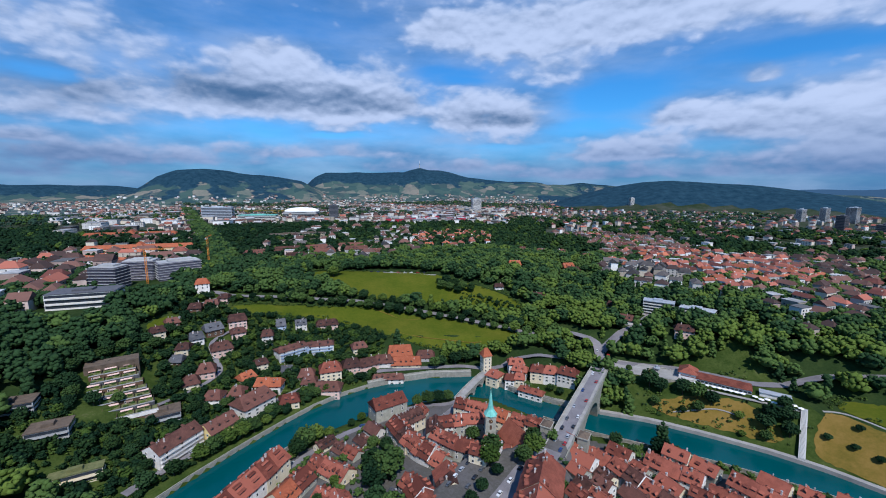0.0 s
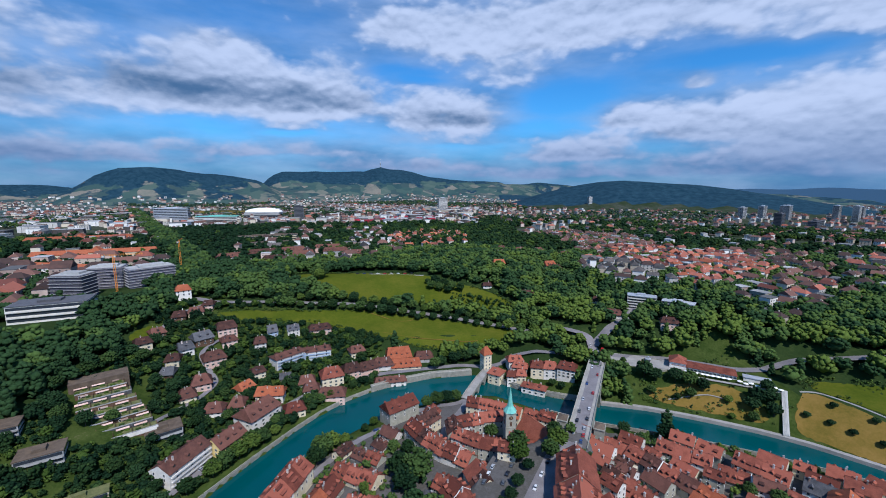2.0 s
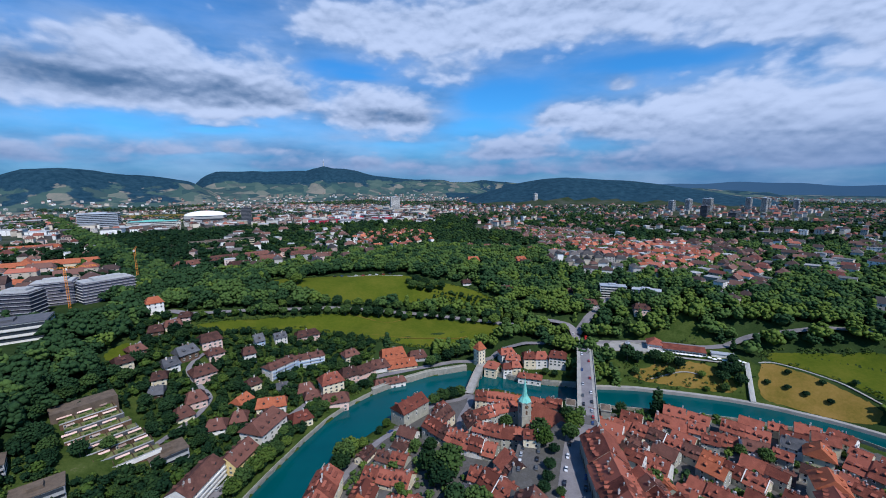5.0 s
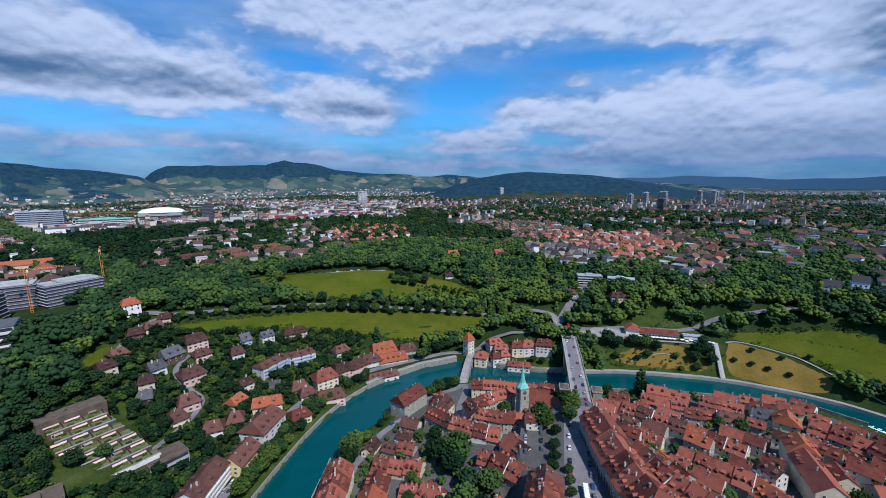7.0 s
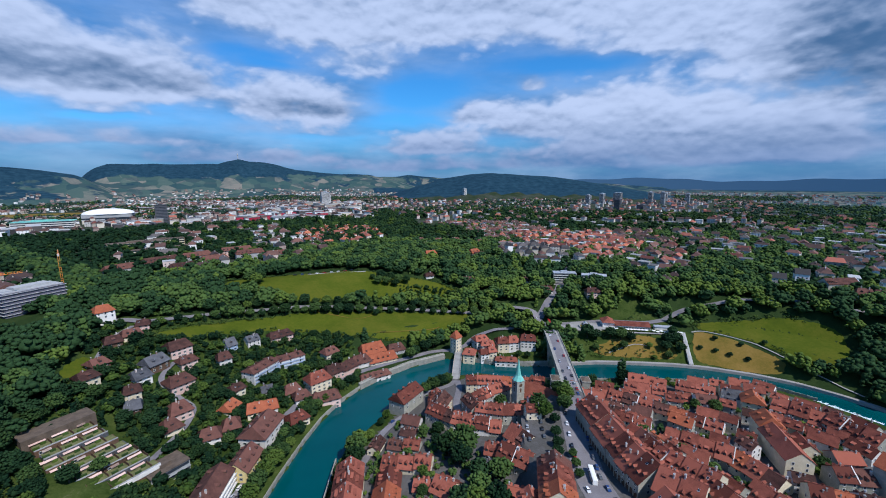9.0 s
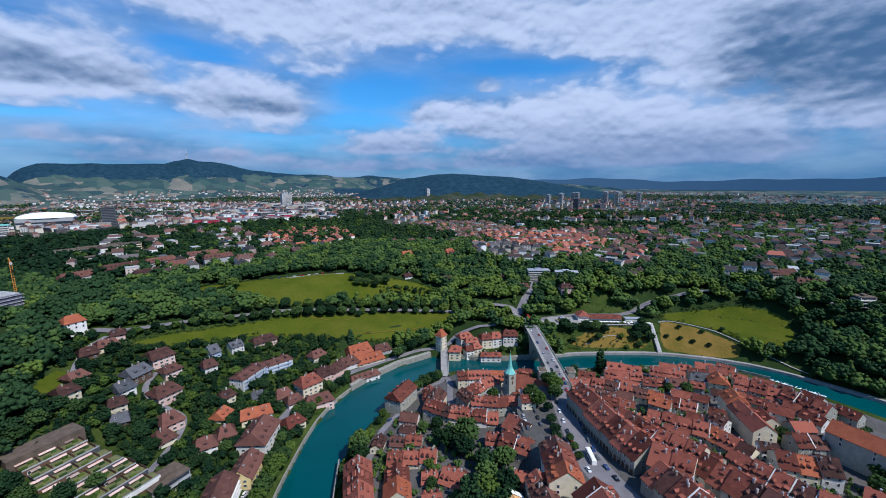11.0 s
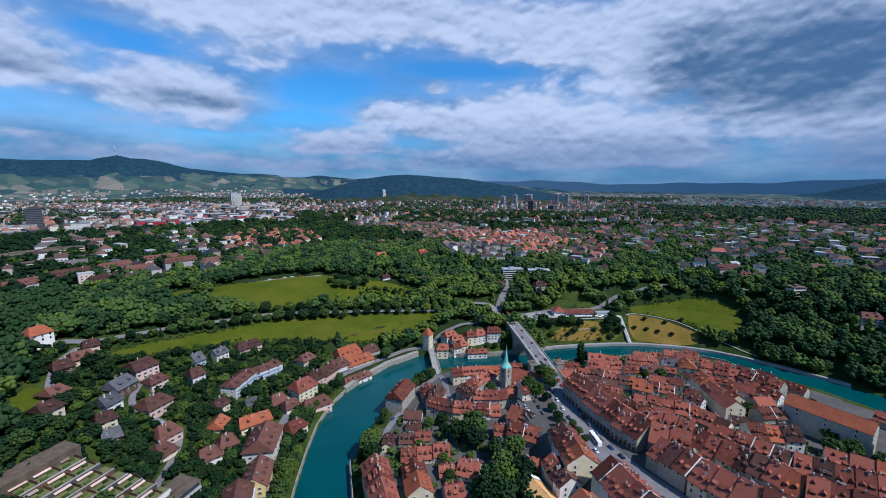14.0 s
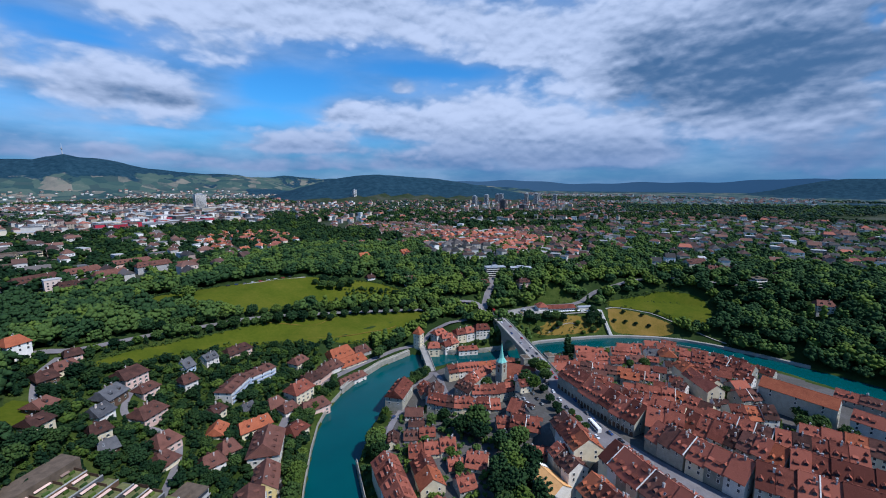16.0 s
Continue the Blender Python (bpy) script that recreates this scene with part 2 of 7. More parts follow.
MARK = paint("white road paint", (0.6, 0.6, 0.58), (0.8, 0.8, 0.78), 0.6, 0.8)
RUBBER = paint("tyre rubber", (0.012, 0.012, 0.012), (0.03, 0.03, 0.03), 2.0, 0.9)
ORANGE_STEEL = paint("orange painted steel", (0.65, 0.2, 0.03), (0.85, 0.32, 0.06), 0.5, 0.6)
CANVAS = paint("white canvas", (0.7, 0.69, 0.66), (0.86, 0.85, 0.82), 0.6, 0.9)
TARP = paint("orange tarpaulin", (0.62, 0.3, 0.1), (0.85, 0.48, 0.2), 0.3, 0.75)
SCAFFOLD = paint("scaffold net", (0.045, 0.045, 0.06), (0.16, 0.15, 0.19), 0.6, 0.9, own=0.3)
GARDEN_ROOF = paint("planted roof terrace", (0.05, 0.07, 0.02), (0.2, 0.19, 0.08), 0.4, 0.95, fine=8)
CAR_COLOURS = [paint("car paint " + n, [c * 0.85 for c in col], col, 0.5, 0.25, 0.2, bump_by=0, spec=0.6) for n, col in (("white", (0.8, 0.8, 0.8)), ("black", (0.02, 0.02, 0.024)), ("silver", (0.45, 0.46, 0.48)), ("blue", (0.03, 0.07, 0.2)), ("red", (0.45, 0.03, 0.03)), ("grey", (0.12, 0.125, 0.13)))]


def leaf_paint(name, low, high, own):
    mat = paint(name, low, high, 0.35, 0.8, fine=7, bump_by=0.9, bump_scale=1.3, own=own, spec=0.06, island=0.22)
    return mat


LEAF = leaf_paint("broad leaves", (0.013, 0.032, 0.011), (0.064, 0.108, 0.028), 0.6)
LEAF_LIGHT = leaf_paint("light leaves", (0.03, 0.058, 0.011), (0.1, 0.146, 0.028), 0.4)
LEAF_DARK = leaf_paint("dark leaves", (0.006, 0.02, 0.009), (0.028, 0.06, 0.022), 0.5)
# leaves of the far belts, tinted bluer to carry the haze
HAZY_LEAF = leaf_paint("distant leaves with blue haze", (0.01, 0.028, 0.022), (0.034, 0.066, 0.042), 0.5)
LEAF_RED = leaf_paint("copper beech leaves", (0.02, 0.012, 0.012), (0.07, 0.03, 0.03), 0.3)


def land_paint(name, stops, scale, rough=0.95, cells=0.0, bump_by=0.4):
    """Open ground in several tones; cells: size of field parcels."""
    mat = bpy.data.materials.new(name)
    mat.use_nodes = True
    tree = mat.node_tree
    bsdf = tree.nodes["Principled BSDF"]
    place = wire(tree, "ShaderNodeTexCoord").outputs["Object"]
    broad = wire(tree, "ShaderNodeTexNoise", in_0=place, in_2=scale, in_3=6.0, in_4=0.62).outputs[0]
    grain = wire(tree, "ShaderNodeTexNoise", in_0=place, in_2=scale * 11, in_3=5.0, in_4=0.7).outputs[0]
    mixv = wire(tree, "ShaderNodeMath", operation="MULTIPLY_ADD", in_0=grain, in_1=0.4, in_2=wire(tree, "ShaderNodeMath", operation="MULTIPLY", in_0=broad, in_1=0.7).outputs[0]).outputs[0]
    if cells:
        cell = wire(tree, "ShaderNodeTexVoronoi", in_0=place, in_2=cells)
        tone = wire(tree, "ShaderNodeSeparateColor", in_0=cell.outputs["Color"]).outputs[0]
        mixv = wire(tree, "ShaderNodeMath", operation="MULTIPLY_ADD", in_0=tone, in_1=0.75, in_2=wire(tree, "ShaderNodeMath", operation="MULTIPLY", in_0=mixv, in_1=0.35).outputs[0]).outputs[0]
    ramp_node = wire(tree, "ShaderNodeValToRGB", in_0=mixv)
    keys = ramp_node.color_ramp.elements
    while len(keys) < len(stops):
        keys.new(0.5)
    for key, (at, colour) in zip(keys, stops):
        key.position, key.color = at, (*colour, 1)
    tree.links.new(ramp_node.outputs[0], bsdf.inputs["Base Color"])
    bsdf.inputs["Roughness"].default_value, bsdf.inputs["Specular IOR Level"].default_value = rough, 0.04
    if bump_by:
        relief = wire(tree, "ShaderNodeBump", in_0=bump_by, in_1=0.6)
        tree.links.new(wire(tree, "ShaderNodeTexNoise", in_0=place, in_2=0.5, in_3=5.0).outputs[0], relief.inputs["Height"])
        tree.links.new(relief.outputs[0], bsdf.inputs["Normal"])
    return mat


GARDEN = land_paint("garden ground", [(0.3, (0.012, 0.024, 0.006)), (0.5, (0.03, 0.05, 0.01)), (0.68, (0.06, 0.08, 0.02)), (0.82, (0.15, 0.12, 0.08))], 0.06)
MEADOW = land_paint("mown meadow", [(0.3, (0.036, 0.056, 0.006)), (0.52, (0.066, 0.085, 0.008)), (0.75, (0.108, 0.108, 0.014))], 0.03)
DRY = land_paint("dry meadow", [(0.3, (0.07, 0.07, 0.01)), (0.5, (0.15, 0.105, 0.022)), (0.75, (0.23, 0.14, 0.04))], 0.04)
FOREST_FLOOR = land_paint("wood floor", [(0.3, (0.01, 0.022, 0.006)), (0.55, (0.022, 0.04, 0.012)), (0.75, (0.04, 0.06, 0.018))], 0.05)
TOWN_FLOOR = land_paint("town yards", [(0.3, (0.06, 0.058, 0.056)), (0.48, (0.115, 0.108, 0.105)), (0.6, (0.08, 0.076, 0.068)), (0.8, (0.15, 0.14, 0.135))], 0.05)
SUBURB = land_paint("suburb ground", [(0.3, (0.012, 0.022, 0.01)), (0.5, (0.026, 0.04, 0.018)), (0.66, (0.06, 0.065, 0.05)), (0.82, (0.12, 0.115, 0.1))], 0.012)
# field colours pulled towards blue-grey: the haze of distance is in them
HAZY_FIELDS = land_paint("farm fields in blue haze", [(0.2, (0.028, 0.062, 0.068)), (0.4, (0.046, 0.085, 0.078)), (0.58, (0.075, 0.11, 0.094)), (0.7, (0.19, 0.175, 0.145)), (0.85, (0.04, 0.07, 0.072))], 0.01, cells=0.013)


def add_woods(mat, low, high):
    """Woods over the fields where the mesh says so, with ragged edges and lone copses; low, high: their hazed tones."""
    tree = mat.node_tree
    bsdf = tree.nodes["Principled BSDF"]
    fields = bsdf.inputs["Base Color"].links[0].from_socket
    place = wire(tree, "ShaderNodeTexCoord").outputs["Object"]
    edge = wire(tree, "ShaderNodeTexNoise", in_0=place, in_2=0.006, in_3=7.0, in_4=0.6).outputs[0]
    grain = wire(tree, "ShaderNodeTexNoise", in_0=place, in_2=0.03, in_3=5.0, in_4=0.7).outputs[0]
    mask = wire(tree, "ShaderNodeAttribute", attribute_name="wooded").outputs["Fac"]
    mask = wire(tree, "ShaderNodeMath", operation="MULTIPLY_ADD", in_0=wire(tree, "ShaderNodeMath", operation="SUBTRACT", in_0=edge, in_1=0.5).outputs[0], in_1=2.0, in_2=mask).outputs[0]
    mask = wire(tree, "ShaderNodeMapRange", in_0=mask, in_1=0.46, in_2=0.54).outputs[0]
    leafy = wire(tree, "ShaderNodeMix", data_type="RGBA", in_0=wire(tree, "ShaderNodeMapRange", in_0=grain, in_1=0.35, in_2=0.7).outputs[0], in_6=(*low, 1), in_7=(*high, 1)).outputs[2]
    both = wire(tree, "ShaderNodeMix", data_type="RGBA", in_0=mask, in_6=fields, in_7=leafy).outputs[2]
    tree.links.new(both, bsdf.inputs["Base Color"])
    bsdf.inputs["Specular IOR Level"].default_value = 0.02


# hill woods bluer than leaves are, with aerial haze in the colour
add_woods(HAZY_FIELDS, (0.009, 0.03, 0.05), (0.026, 0.064, 0.09))

WATER = bpy.data.materials.new("turquoise river water")
WATER.use_nodes = True
_t = WATER.node_tree
_b = _t.nodes["Principled BSDF"]
_p = wire(_t, "ShaderNodeTexCoord").outputs["Object"]
_n = wire(_t, "ShaderNodeTexNoise", in_0=_p, in_2=0.02, in_3=5.0).outputs[0]
_c = wire(_t, "ShaderNodeMix", data_type="RGBA", in_0=_n, in_6=(0.0, 0.036, 0.042, 1), in_7=(0.002, 0.085, 0.09, 1)).outputs[2]
_t.links.new(_c, _b.inputs["Base Color"])
_b.inputs["Roughness"].default_value, _b.inputs["IOR"].default_value = 0.16, 1.33
_r = wire(_t, "ShaderNodeBump", in_0=0.25, in_1=0.15)
_t.links.new(wire(_t, "ShaderNodeTexNoise", in_0=_p, in_2=0.7, in_3=5.0).outputs[0], _r.inputs["Height"])
_t.links.new(_r.outputs[0], _b.inputs["Normal"])


# ---- lie of the land ----
OUTER = [(-400, -100), (-260, 0), (-200, 105), (-172, 175), (-152, 220), (-136, 250), (-118, 280), (-103, 302), (-85, 321), (-66, 335), (-43, 346), (-13, 356), (26, 359), (44, 345), (62, 328), (89, 311), (123, 296), (156, 285), (189, 267), (220, 248), (242, 230), (266, 203), (282, 178), (291, 150), (297, 110), (300, 70), (297, 10), (285, -70), (250, -220)]
INNER = [(-350, -130), (-215, -20), (-150, 95), (-125, 170), (-116, 215), (-103, 247), (-84, 266), (-64, 283), (-46, 295), (-22, 306), (18, 318), (40, 314), (76, 284), (108, 264), (140, 250), (170, 236), (200, 219), (228, 200), (252, 182), (262, 155), (265, 120), (266, 90), (260, 50), (255, 0), (235, -100), (205, -225)]
RIDGE = [(64, 222), (42, 192), (24, 166), (11, 147), (1, 121), (-5, 98), (-11, 59), (-14, 0), (-40, -120)]


def to_line(x, y, pts):
    """Distance from points to a line of points; positive to the left of its run. And how far along, 0 to 1 a segment."""
    x, y = np.asarray(x, float), np.asarray(y, float)
    best, side, along = np.full(x.shape, 1e9), np.zeros(x.shape), np.zeros(x.shape)
    for i, ((ax, ay), (bx, by)) in enumerate(zip(pts, pts[1:])):
        dx, dy = bx - ax, by - ay
        u = np.clip(((x - ax) * dx + (y - ay) * dy) / (dx * dx + dy * dy), 0, 1)
        d = np.hypot(x - ax - u * dx, y - ay - u * dy)
        s = np.sign(dx * (y - ay) - dy * (x - ax))
        near = d < best - 1e-6
        best, side, along = np.where(near, d, best), np.where(near, s, side), np.where(near, i + u, along)
    return best, side, along


def ramp(v, a, b):
    u = np.clip((v - a) / (b - a), 0, 1)
    return u * u * (3 - 2 * u)


def bump(x, y, cx, cy, r, q=None):
    return np.exp(-(((x - cx) / r) ** 2 + ((y - cy) / (q or r)) ** 2))


def ground(x, y):
    """Height of the land over the river."""
    x, y = np.asarray(x, float), np.asarray(y, float)
    do, so, _ = to_line(x, y, OUTER)
    di, si, _ = to_line(x, y, INNER)
    out, inn = so * do, -si * di
    west = np.interp(out, (0, 2, 14, 45, 70, 100, 130, 150, 195), (2.0, 3.5, 5, 9.5, 18, 26, 41, 49, 61)) + 10 * bump(x, y, -245, 235, 55)
    north = np.interp(out, (0, 2, 30, 50, 95, 135, 175, 300), (2.5, 3.5, 6.5, 22, 30, 47, 60, 64))
    east = np.interp(out, (0, 2, 6, 34, 70, 100, 150, 300), (1.0, 2.0, 3, 21, 25, 47, 57, 60))
    wl, we = ramp(-x, 50, 115), ramp(x, 85, 150)
    high = west * wl + (1 - wl) * (north * (1 - we) + east * we) - 20 * bump(x, y, 170, 450, 85)
    dr, _, ar = to_line(x, y, RIDGE)
    top = np.interp(ar, (1, 2, 3, 4, 5, 6, 7, 8), (23.4, 24.6, 26, 28, 30.5, 33.5, 37, 41))
    low = np.interp(inn, (0, 2, 20, 90), (2.0, 3.5, 6, 13))
    right = ramp(x - np.interp(y, (-120, 0, 60, 100, 122, 147, 166, 192, 222), (-40, -14, -11, -5, 1, 11, 24, 42, 64)), -5, 5)
    town = np.maximum(low, top - np.maximum(dr - np.where(right > 0.5, np.interp(y, (0, 90, 130, 165, 195, 210), (62, 60, 44, 34, 18, 11)), np.interp(y, (90, 120, 160, 185, 212, 225), (14, 20, 25, 34, 30, 14))), 0) * np.where(right > 0.5, np.interp(y, (90, 165, 205), (0.4, 0.5, 1.3)), 1.7))
    z = np.where(out > 0, high, np.where(inn > 0, town, -3.0))
    far = np.hypot(x, y - 100)
    z = z + 3 * np.sin(x / 160 + 1) * np.sin(y / 210) * ramp(far, 500, 900)
    return z


# far ridges: distance, depth, then skyline as bearing and height angle
RANGES = (
    (3500, 380, (-40, -37, -35, -33, -31, -28, -25, -22, -19, -16), (-2, -0.4, 1.0, 1.9, 2.2, 1.9, 1.5, 1.25, 0.8, -1.2)),
    (4200, 480, (-20, -17.5, -16, -12, -8, -5.6, -4.6, -3.4, -2.1, 0.5, 3, 6, 9, 12, 16, 20), (-1.2, 1.3, 1.85, 2.0, 2.0, 2.15, 2.6, 2.9, 2.5, 2.05, 1.65, 1.2, 0.95, 0.8, 0.2, -1.2)),
    (2800, 420, (14, 18, 21, 24, 27, 29, 32, 36, 40, 44, 48, 53), (-2.3, -0.9, 0.0, 0.6, 1.0, 1.1, 0.85, 0.5, 0.0, -0.6, -1.3, -2.3)),
    (4650, 200, (3, 9, 13, 18, 23, 30, 40, 52), (0.2, 0.75, 0.9, 0.8, 0.4, 0.15, -0.1, -1)),
    (4350, 330, (77, 80, 82, 84, 86, 90, 96, 104), (-1.5, -0.9, -0.3, 0.15, 0.35, 0.4, 0.5, 0.4)),
    (4650, 220, (-70, -60, -50, -43, -38, -33), (0.3, 0.35, 0.2, 0.1, 0.05, -1)),
)


def hills(x, y):
    """The far ridges' rise over the plain."""
    x, y = np.asarray(x, float), np.asarray(y, float)
    az, r = np.degrees(np.arctan2(x, y)), np.hypot(x, y)
    wob = np.sin(x / 170 + np.sin(y / 230)) * np.sin(y / 190 + 1.3 * np.sin(x / 310)) + 0.5 * np.sin(x / 71 + 2) * np.sin(y / 83)
    z = np.zeros_like(r)
    for d, wd, bears, angles in RANGES:
        top = 176 + d * np.tan(np.radians(np.interp(az, bears, angles, -4, -4))) - 62
        z = np.maximum(z, np.clip(top, 0, None) * np.exp(-((r - d - 60 * wob) / wd) ** 2) * (1 + 0.03 * wob))
    return z


def land(x, y):
    return ground(x, y) + hills(x, y)


# ---- building blocks ----
class Soup:
    """Vertices and faces of one mesh, gathered."""

    def __init__(self):
        self.v, self.f, self.m = [], [], []

    def poly(self, pts, faces, m=0):
        k = len(self.v)
        self.v += [tuple(p) for p in pts]
        self.f += [tuple(i + k for i in f) for f in faces]
        self.m += [m] * len(faces)
        return self

    def box(self, x0, x1, y0, y1, z0, z1, m=0, turn=0.0, at=(0, 0)):
        c, s = math.cos(turn), math.sin(turn)
        pts = [(at[0] + c * x - s * y, at[1] + s * x + c * y, z) for z in (z0, z1) for x, y in ((x0, y0), (x1, y0), (x1, y1), (x0, y1))]
        return self.poly(pts, [(3, 2, 1, 0), (4, 5, 6, 7), (0, 1, 5, 4), (1, 2, 6, 5), (2, 3, 7, 6), (3, 0, 4, 7)], m)

    def tube(self, x, y, z0, z1, r0, r1, n=8, m=0, cap=True):
        pts = [(x + r * math.cos(2 * math.pi * i / n), y + r * math.sin(2 * math.pi * i / n), z) for r, z in ((r0, z0), (r1, z1)) for i in range(n)]
        faces = [(i, (i + 1) % n, n + (i + 1) % n, n + i) for i in range(n)]
        return self.poly(pts, faces + ([tuple(range(n - 1, -1, -1)), tuple(range(n, 2 * n))] if cap else []), m)

    def mesh(self, name, mats, smooth=False):
        me = bpy.data.meshes.new(name)
        me.from_pydata(self.v, [], self.f)
        for mat in mats:
            me.materials.append(mat)
        if len(mats) > 1:
            me.polygons.foreach_set("material_index", self.m)
        if smooth:
            me.polygons.foreach_set("use_smooth", [True] * len(me.polygons))
        me.update()
        return me


def part(name, data, parent, label="", m=None):
    ob = new(name, data)
    ob.parent = parent
    if m is not None:
        ob.matrix_basis = m
    return tagged(ob, label) if label else ob


def anchor(name, x, y, z, turn=0.0):
    ob = new(name)
    ob.empty_display_size = 0.5
    ob.matrix_basis = Matrix.Translation((x, y, z)) @ Matrix.Rotation(turn, 4, "Z")
    return ob


NEAR_X, NEAR_Y, NEAR_STEP = np.arange(-480, 481, 3.0), np.arange(-200, 701, 3.0), 3.0
NEAR_Z = land(*np.meshgrid(NEAR_X, NEAR_Y))


def h1(x, y):
    """Height of the ground at one place."""
    u, v = (x - NEAR_X[0]) / NEAR_STEP, (y - NEAR_Y[0]) / NEAR_STEP
    i, j = int(u), int(v)
    if 0 <= i < len(NEAR_X) - 1 and 0 <= j < len(NEAR_Y) - 1 and u >= 0 and v >= 0:
        a, b = u - i, v - j
        return float((NEAR_Z[j, i] * (1 - a) + NEAR_Z[j, i + 1] * a) * (1 - b) + (NEAR_Z[j + 1, i] * (1 - a) + NEAR_Z[j + 1, i + 1] * a) * b)
    return float(land(np.array([x]), np.array([y]))[0])


def strip(name, pts, width, mat, label, category, lift=0.12, thick=0.35, step=4.0, kind="structure", z_of=None, side=0.0):
    """A band that follows the ground along a line of points."""
    line = []
    for (ax, ay), (bx, by) in zip(pts, pts[1:]):
        n = max(1, int(math.hypot(bx - ax, by - ay) / step))
        line += [(ax + (bx - ax) * i / n, ay + (by - ay) * i / n) for i in range(n)]
    line.append(pts[-1])
    line = np.array(line)
    for _ in range(3):
        line[1:-1] = (line[:-2] + 2 * line[1:-1] + line[2:]) / 4
    way = np.gradient(line, axis=0)
    way /= np.linalg.norm(way, axis=1)[:, None]
    across = np.stack([-way[:, 1], way[:, 0]], 1)
    mid = line + across * side
    left, right = mid + across * width / 2, mid - across * width / 2
    if z_of is None:
        z = np.maximum(np.maximum(land(mid[:, 0], mid[:, 1]), land(left[:, 0], left[:, 1])), land(right[:, 0], right[:, 1])) + lift
    else:
        z = np.full(len(line), float(z_of))
    soup, n = Soup(), len(line)
    pts3 = [(p[0], p[1], zz) for p, zz in zip(left, z)] + [(p[0], p[1], zz) for p, zz in zip(right, z)] + [(p[0], p[1], zz - thick) for p, zz in zip(left, z)] + [(p[0], p[1], zz - thick) for p, zz in zip(right, z)]
    faces = []
    for i in range(n - 1):
        faces += [(n + i, n + i + 1, i + 1, i), (i, i + 1, 2 * n + i + 1, 2 * n + i), (n + i + 1, n + i, 3 * n + i, 3 * n + i + 1)]
    soup.poly(pts3, faces)
    return tagged(new(name, soup.mesh(name, [mat])), label, category, kind=kind)


# ---- the land ----
MEADOWS = {
    "upper": [(-180, 548), (-120, 544), (-45, 543), (6, 526), (76, 493), (104, 455), (56, 456), (3, 472), (-45, 471), (-95, 471), (-125, 492), (-172, 497)],
    "lower": [(-225, 412), (-165, 436), (-120, 450), (-100, 456), (-21, 448), (18, 439), (74, 420), (104, 404), (90, 394), (56, 392), (11, 395), (-26, 395), (-59, 402), (-90, 424), (-125, 430), (-167, 417), (-215, 400)],
    "right": [(276, 268), (294, 275), (325, 250), (356, 226), (369, 188), (352, 170), (318, 160), (304, 182), (301, 206), (294, 232), (286, 250)],
    "dry": [(240, 242), (259, 258), (272, 264), (284, 239), (292, 212), (297, 193), (284, 189), (267, 206), (251, 228)],
    "park": [(160, 300), (176, 298), (204, 294), (230, 277), (236, 256), (226, 252), (200, 270), (170, 288)],
    "west": [(-262, 372), (-250, 366), (-254, 340), (-268, 345)],
}


def inside(x, y, poly):
    x, y = np.asarray(x, float), np.asarray(y, float)
    hit = np.zeros(x.shape, bool)
    for (ax, ay), (bx, by) in zip(poly, poly[1:] + poly[:1]):
        cross = ((ay > y) != (by > y)) & (x < (bx - ax) * (y - ay) / (by - ay + 1e-9) + ax)
        hit ^= cross
    return hit


def spacing(near0, near1, step, far0, far1, grow):
    mid = list(np.arange(near0, near1 + 0.1, step))
    up, s, v = [], step, near1
    while v < far1:
        s *= grow
        v += s
        up.append(min(v, far1))
    down, s, v = [], step, near0
    while v > far0:
        s *= grow
        v -= s
        down.append(max(v, far0))
    return np.array(down[::-1] + mid + up)


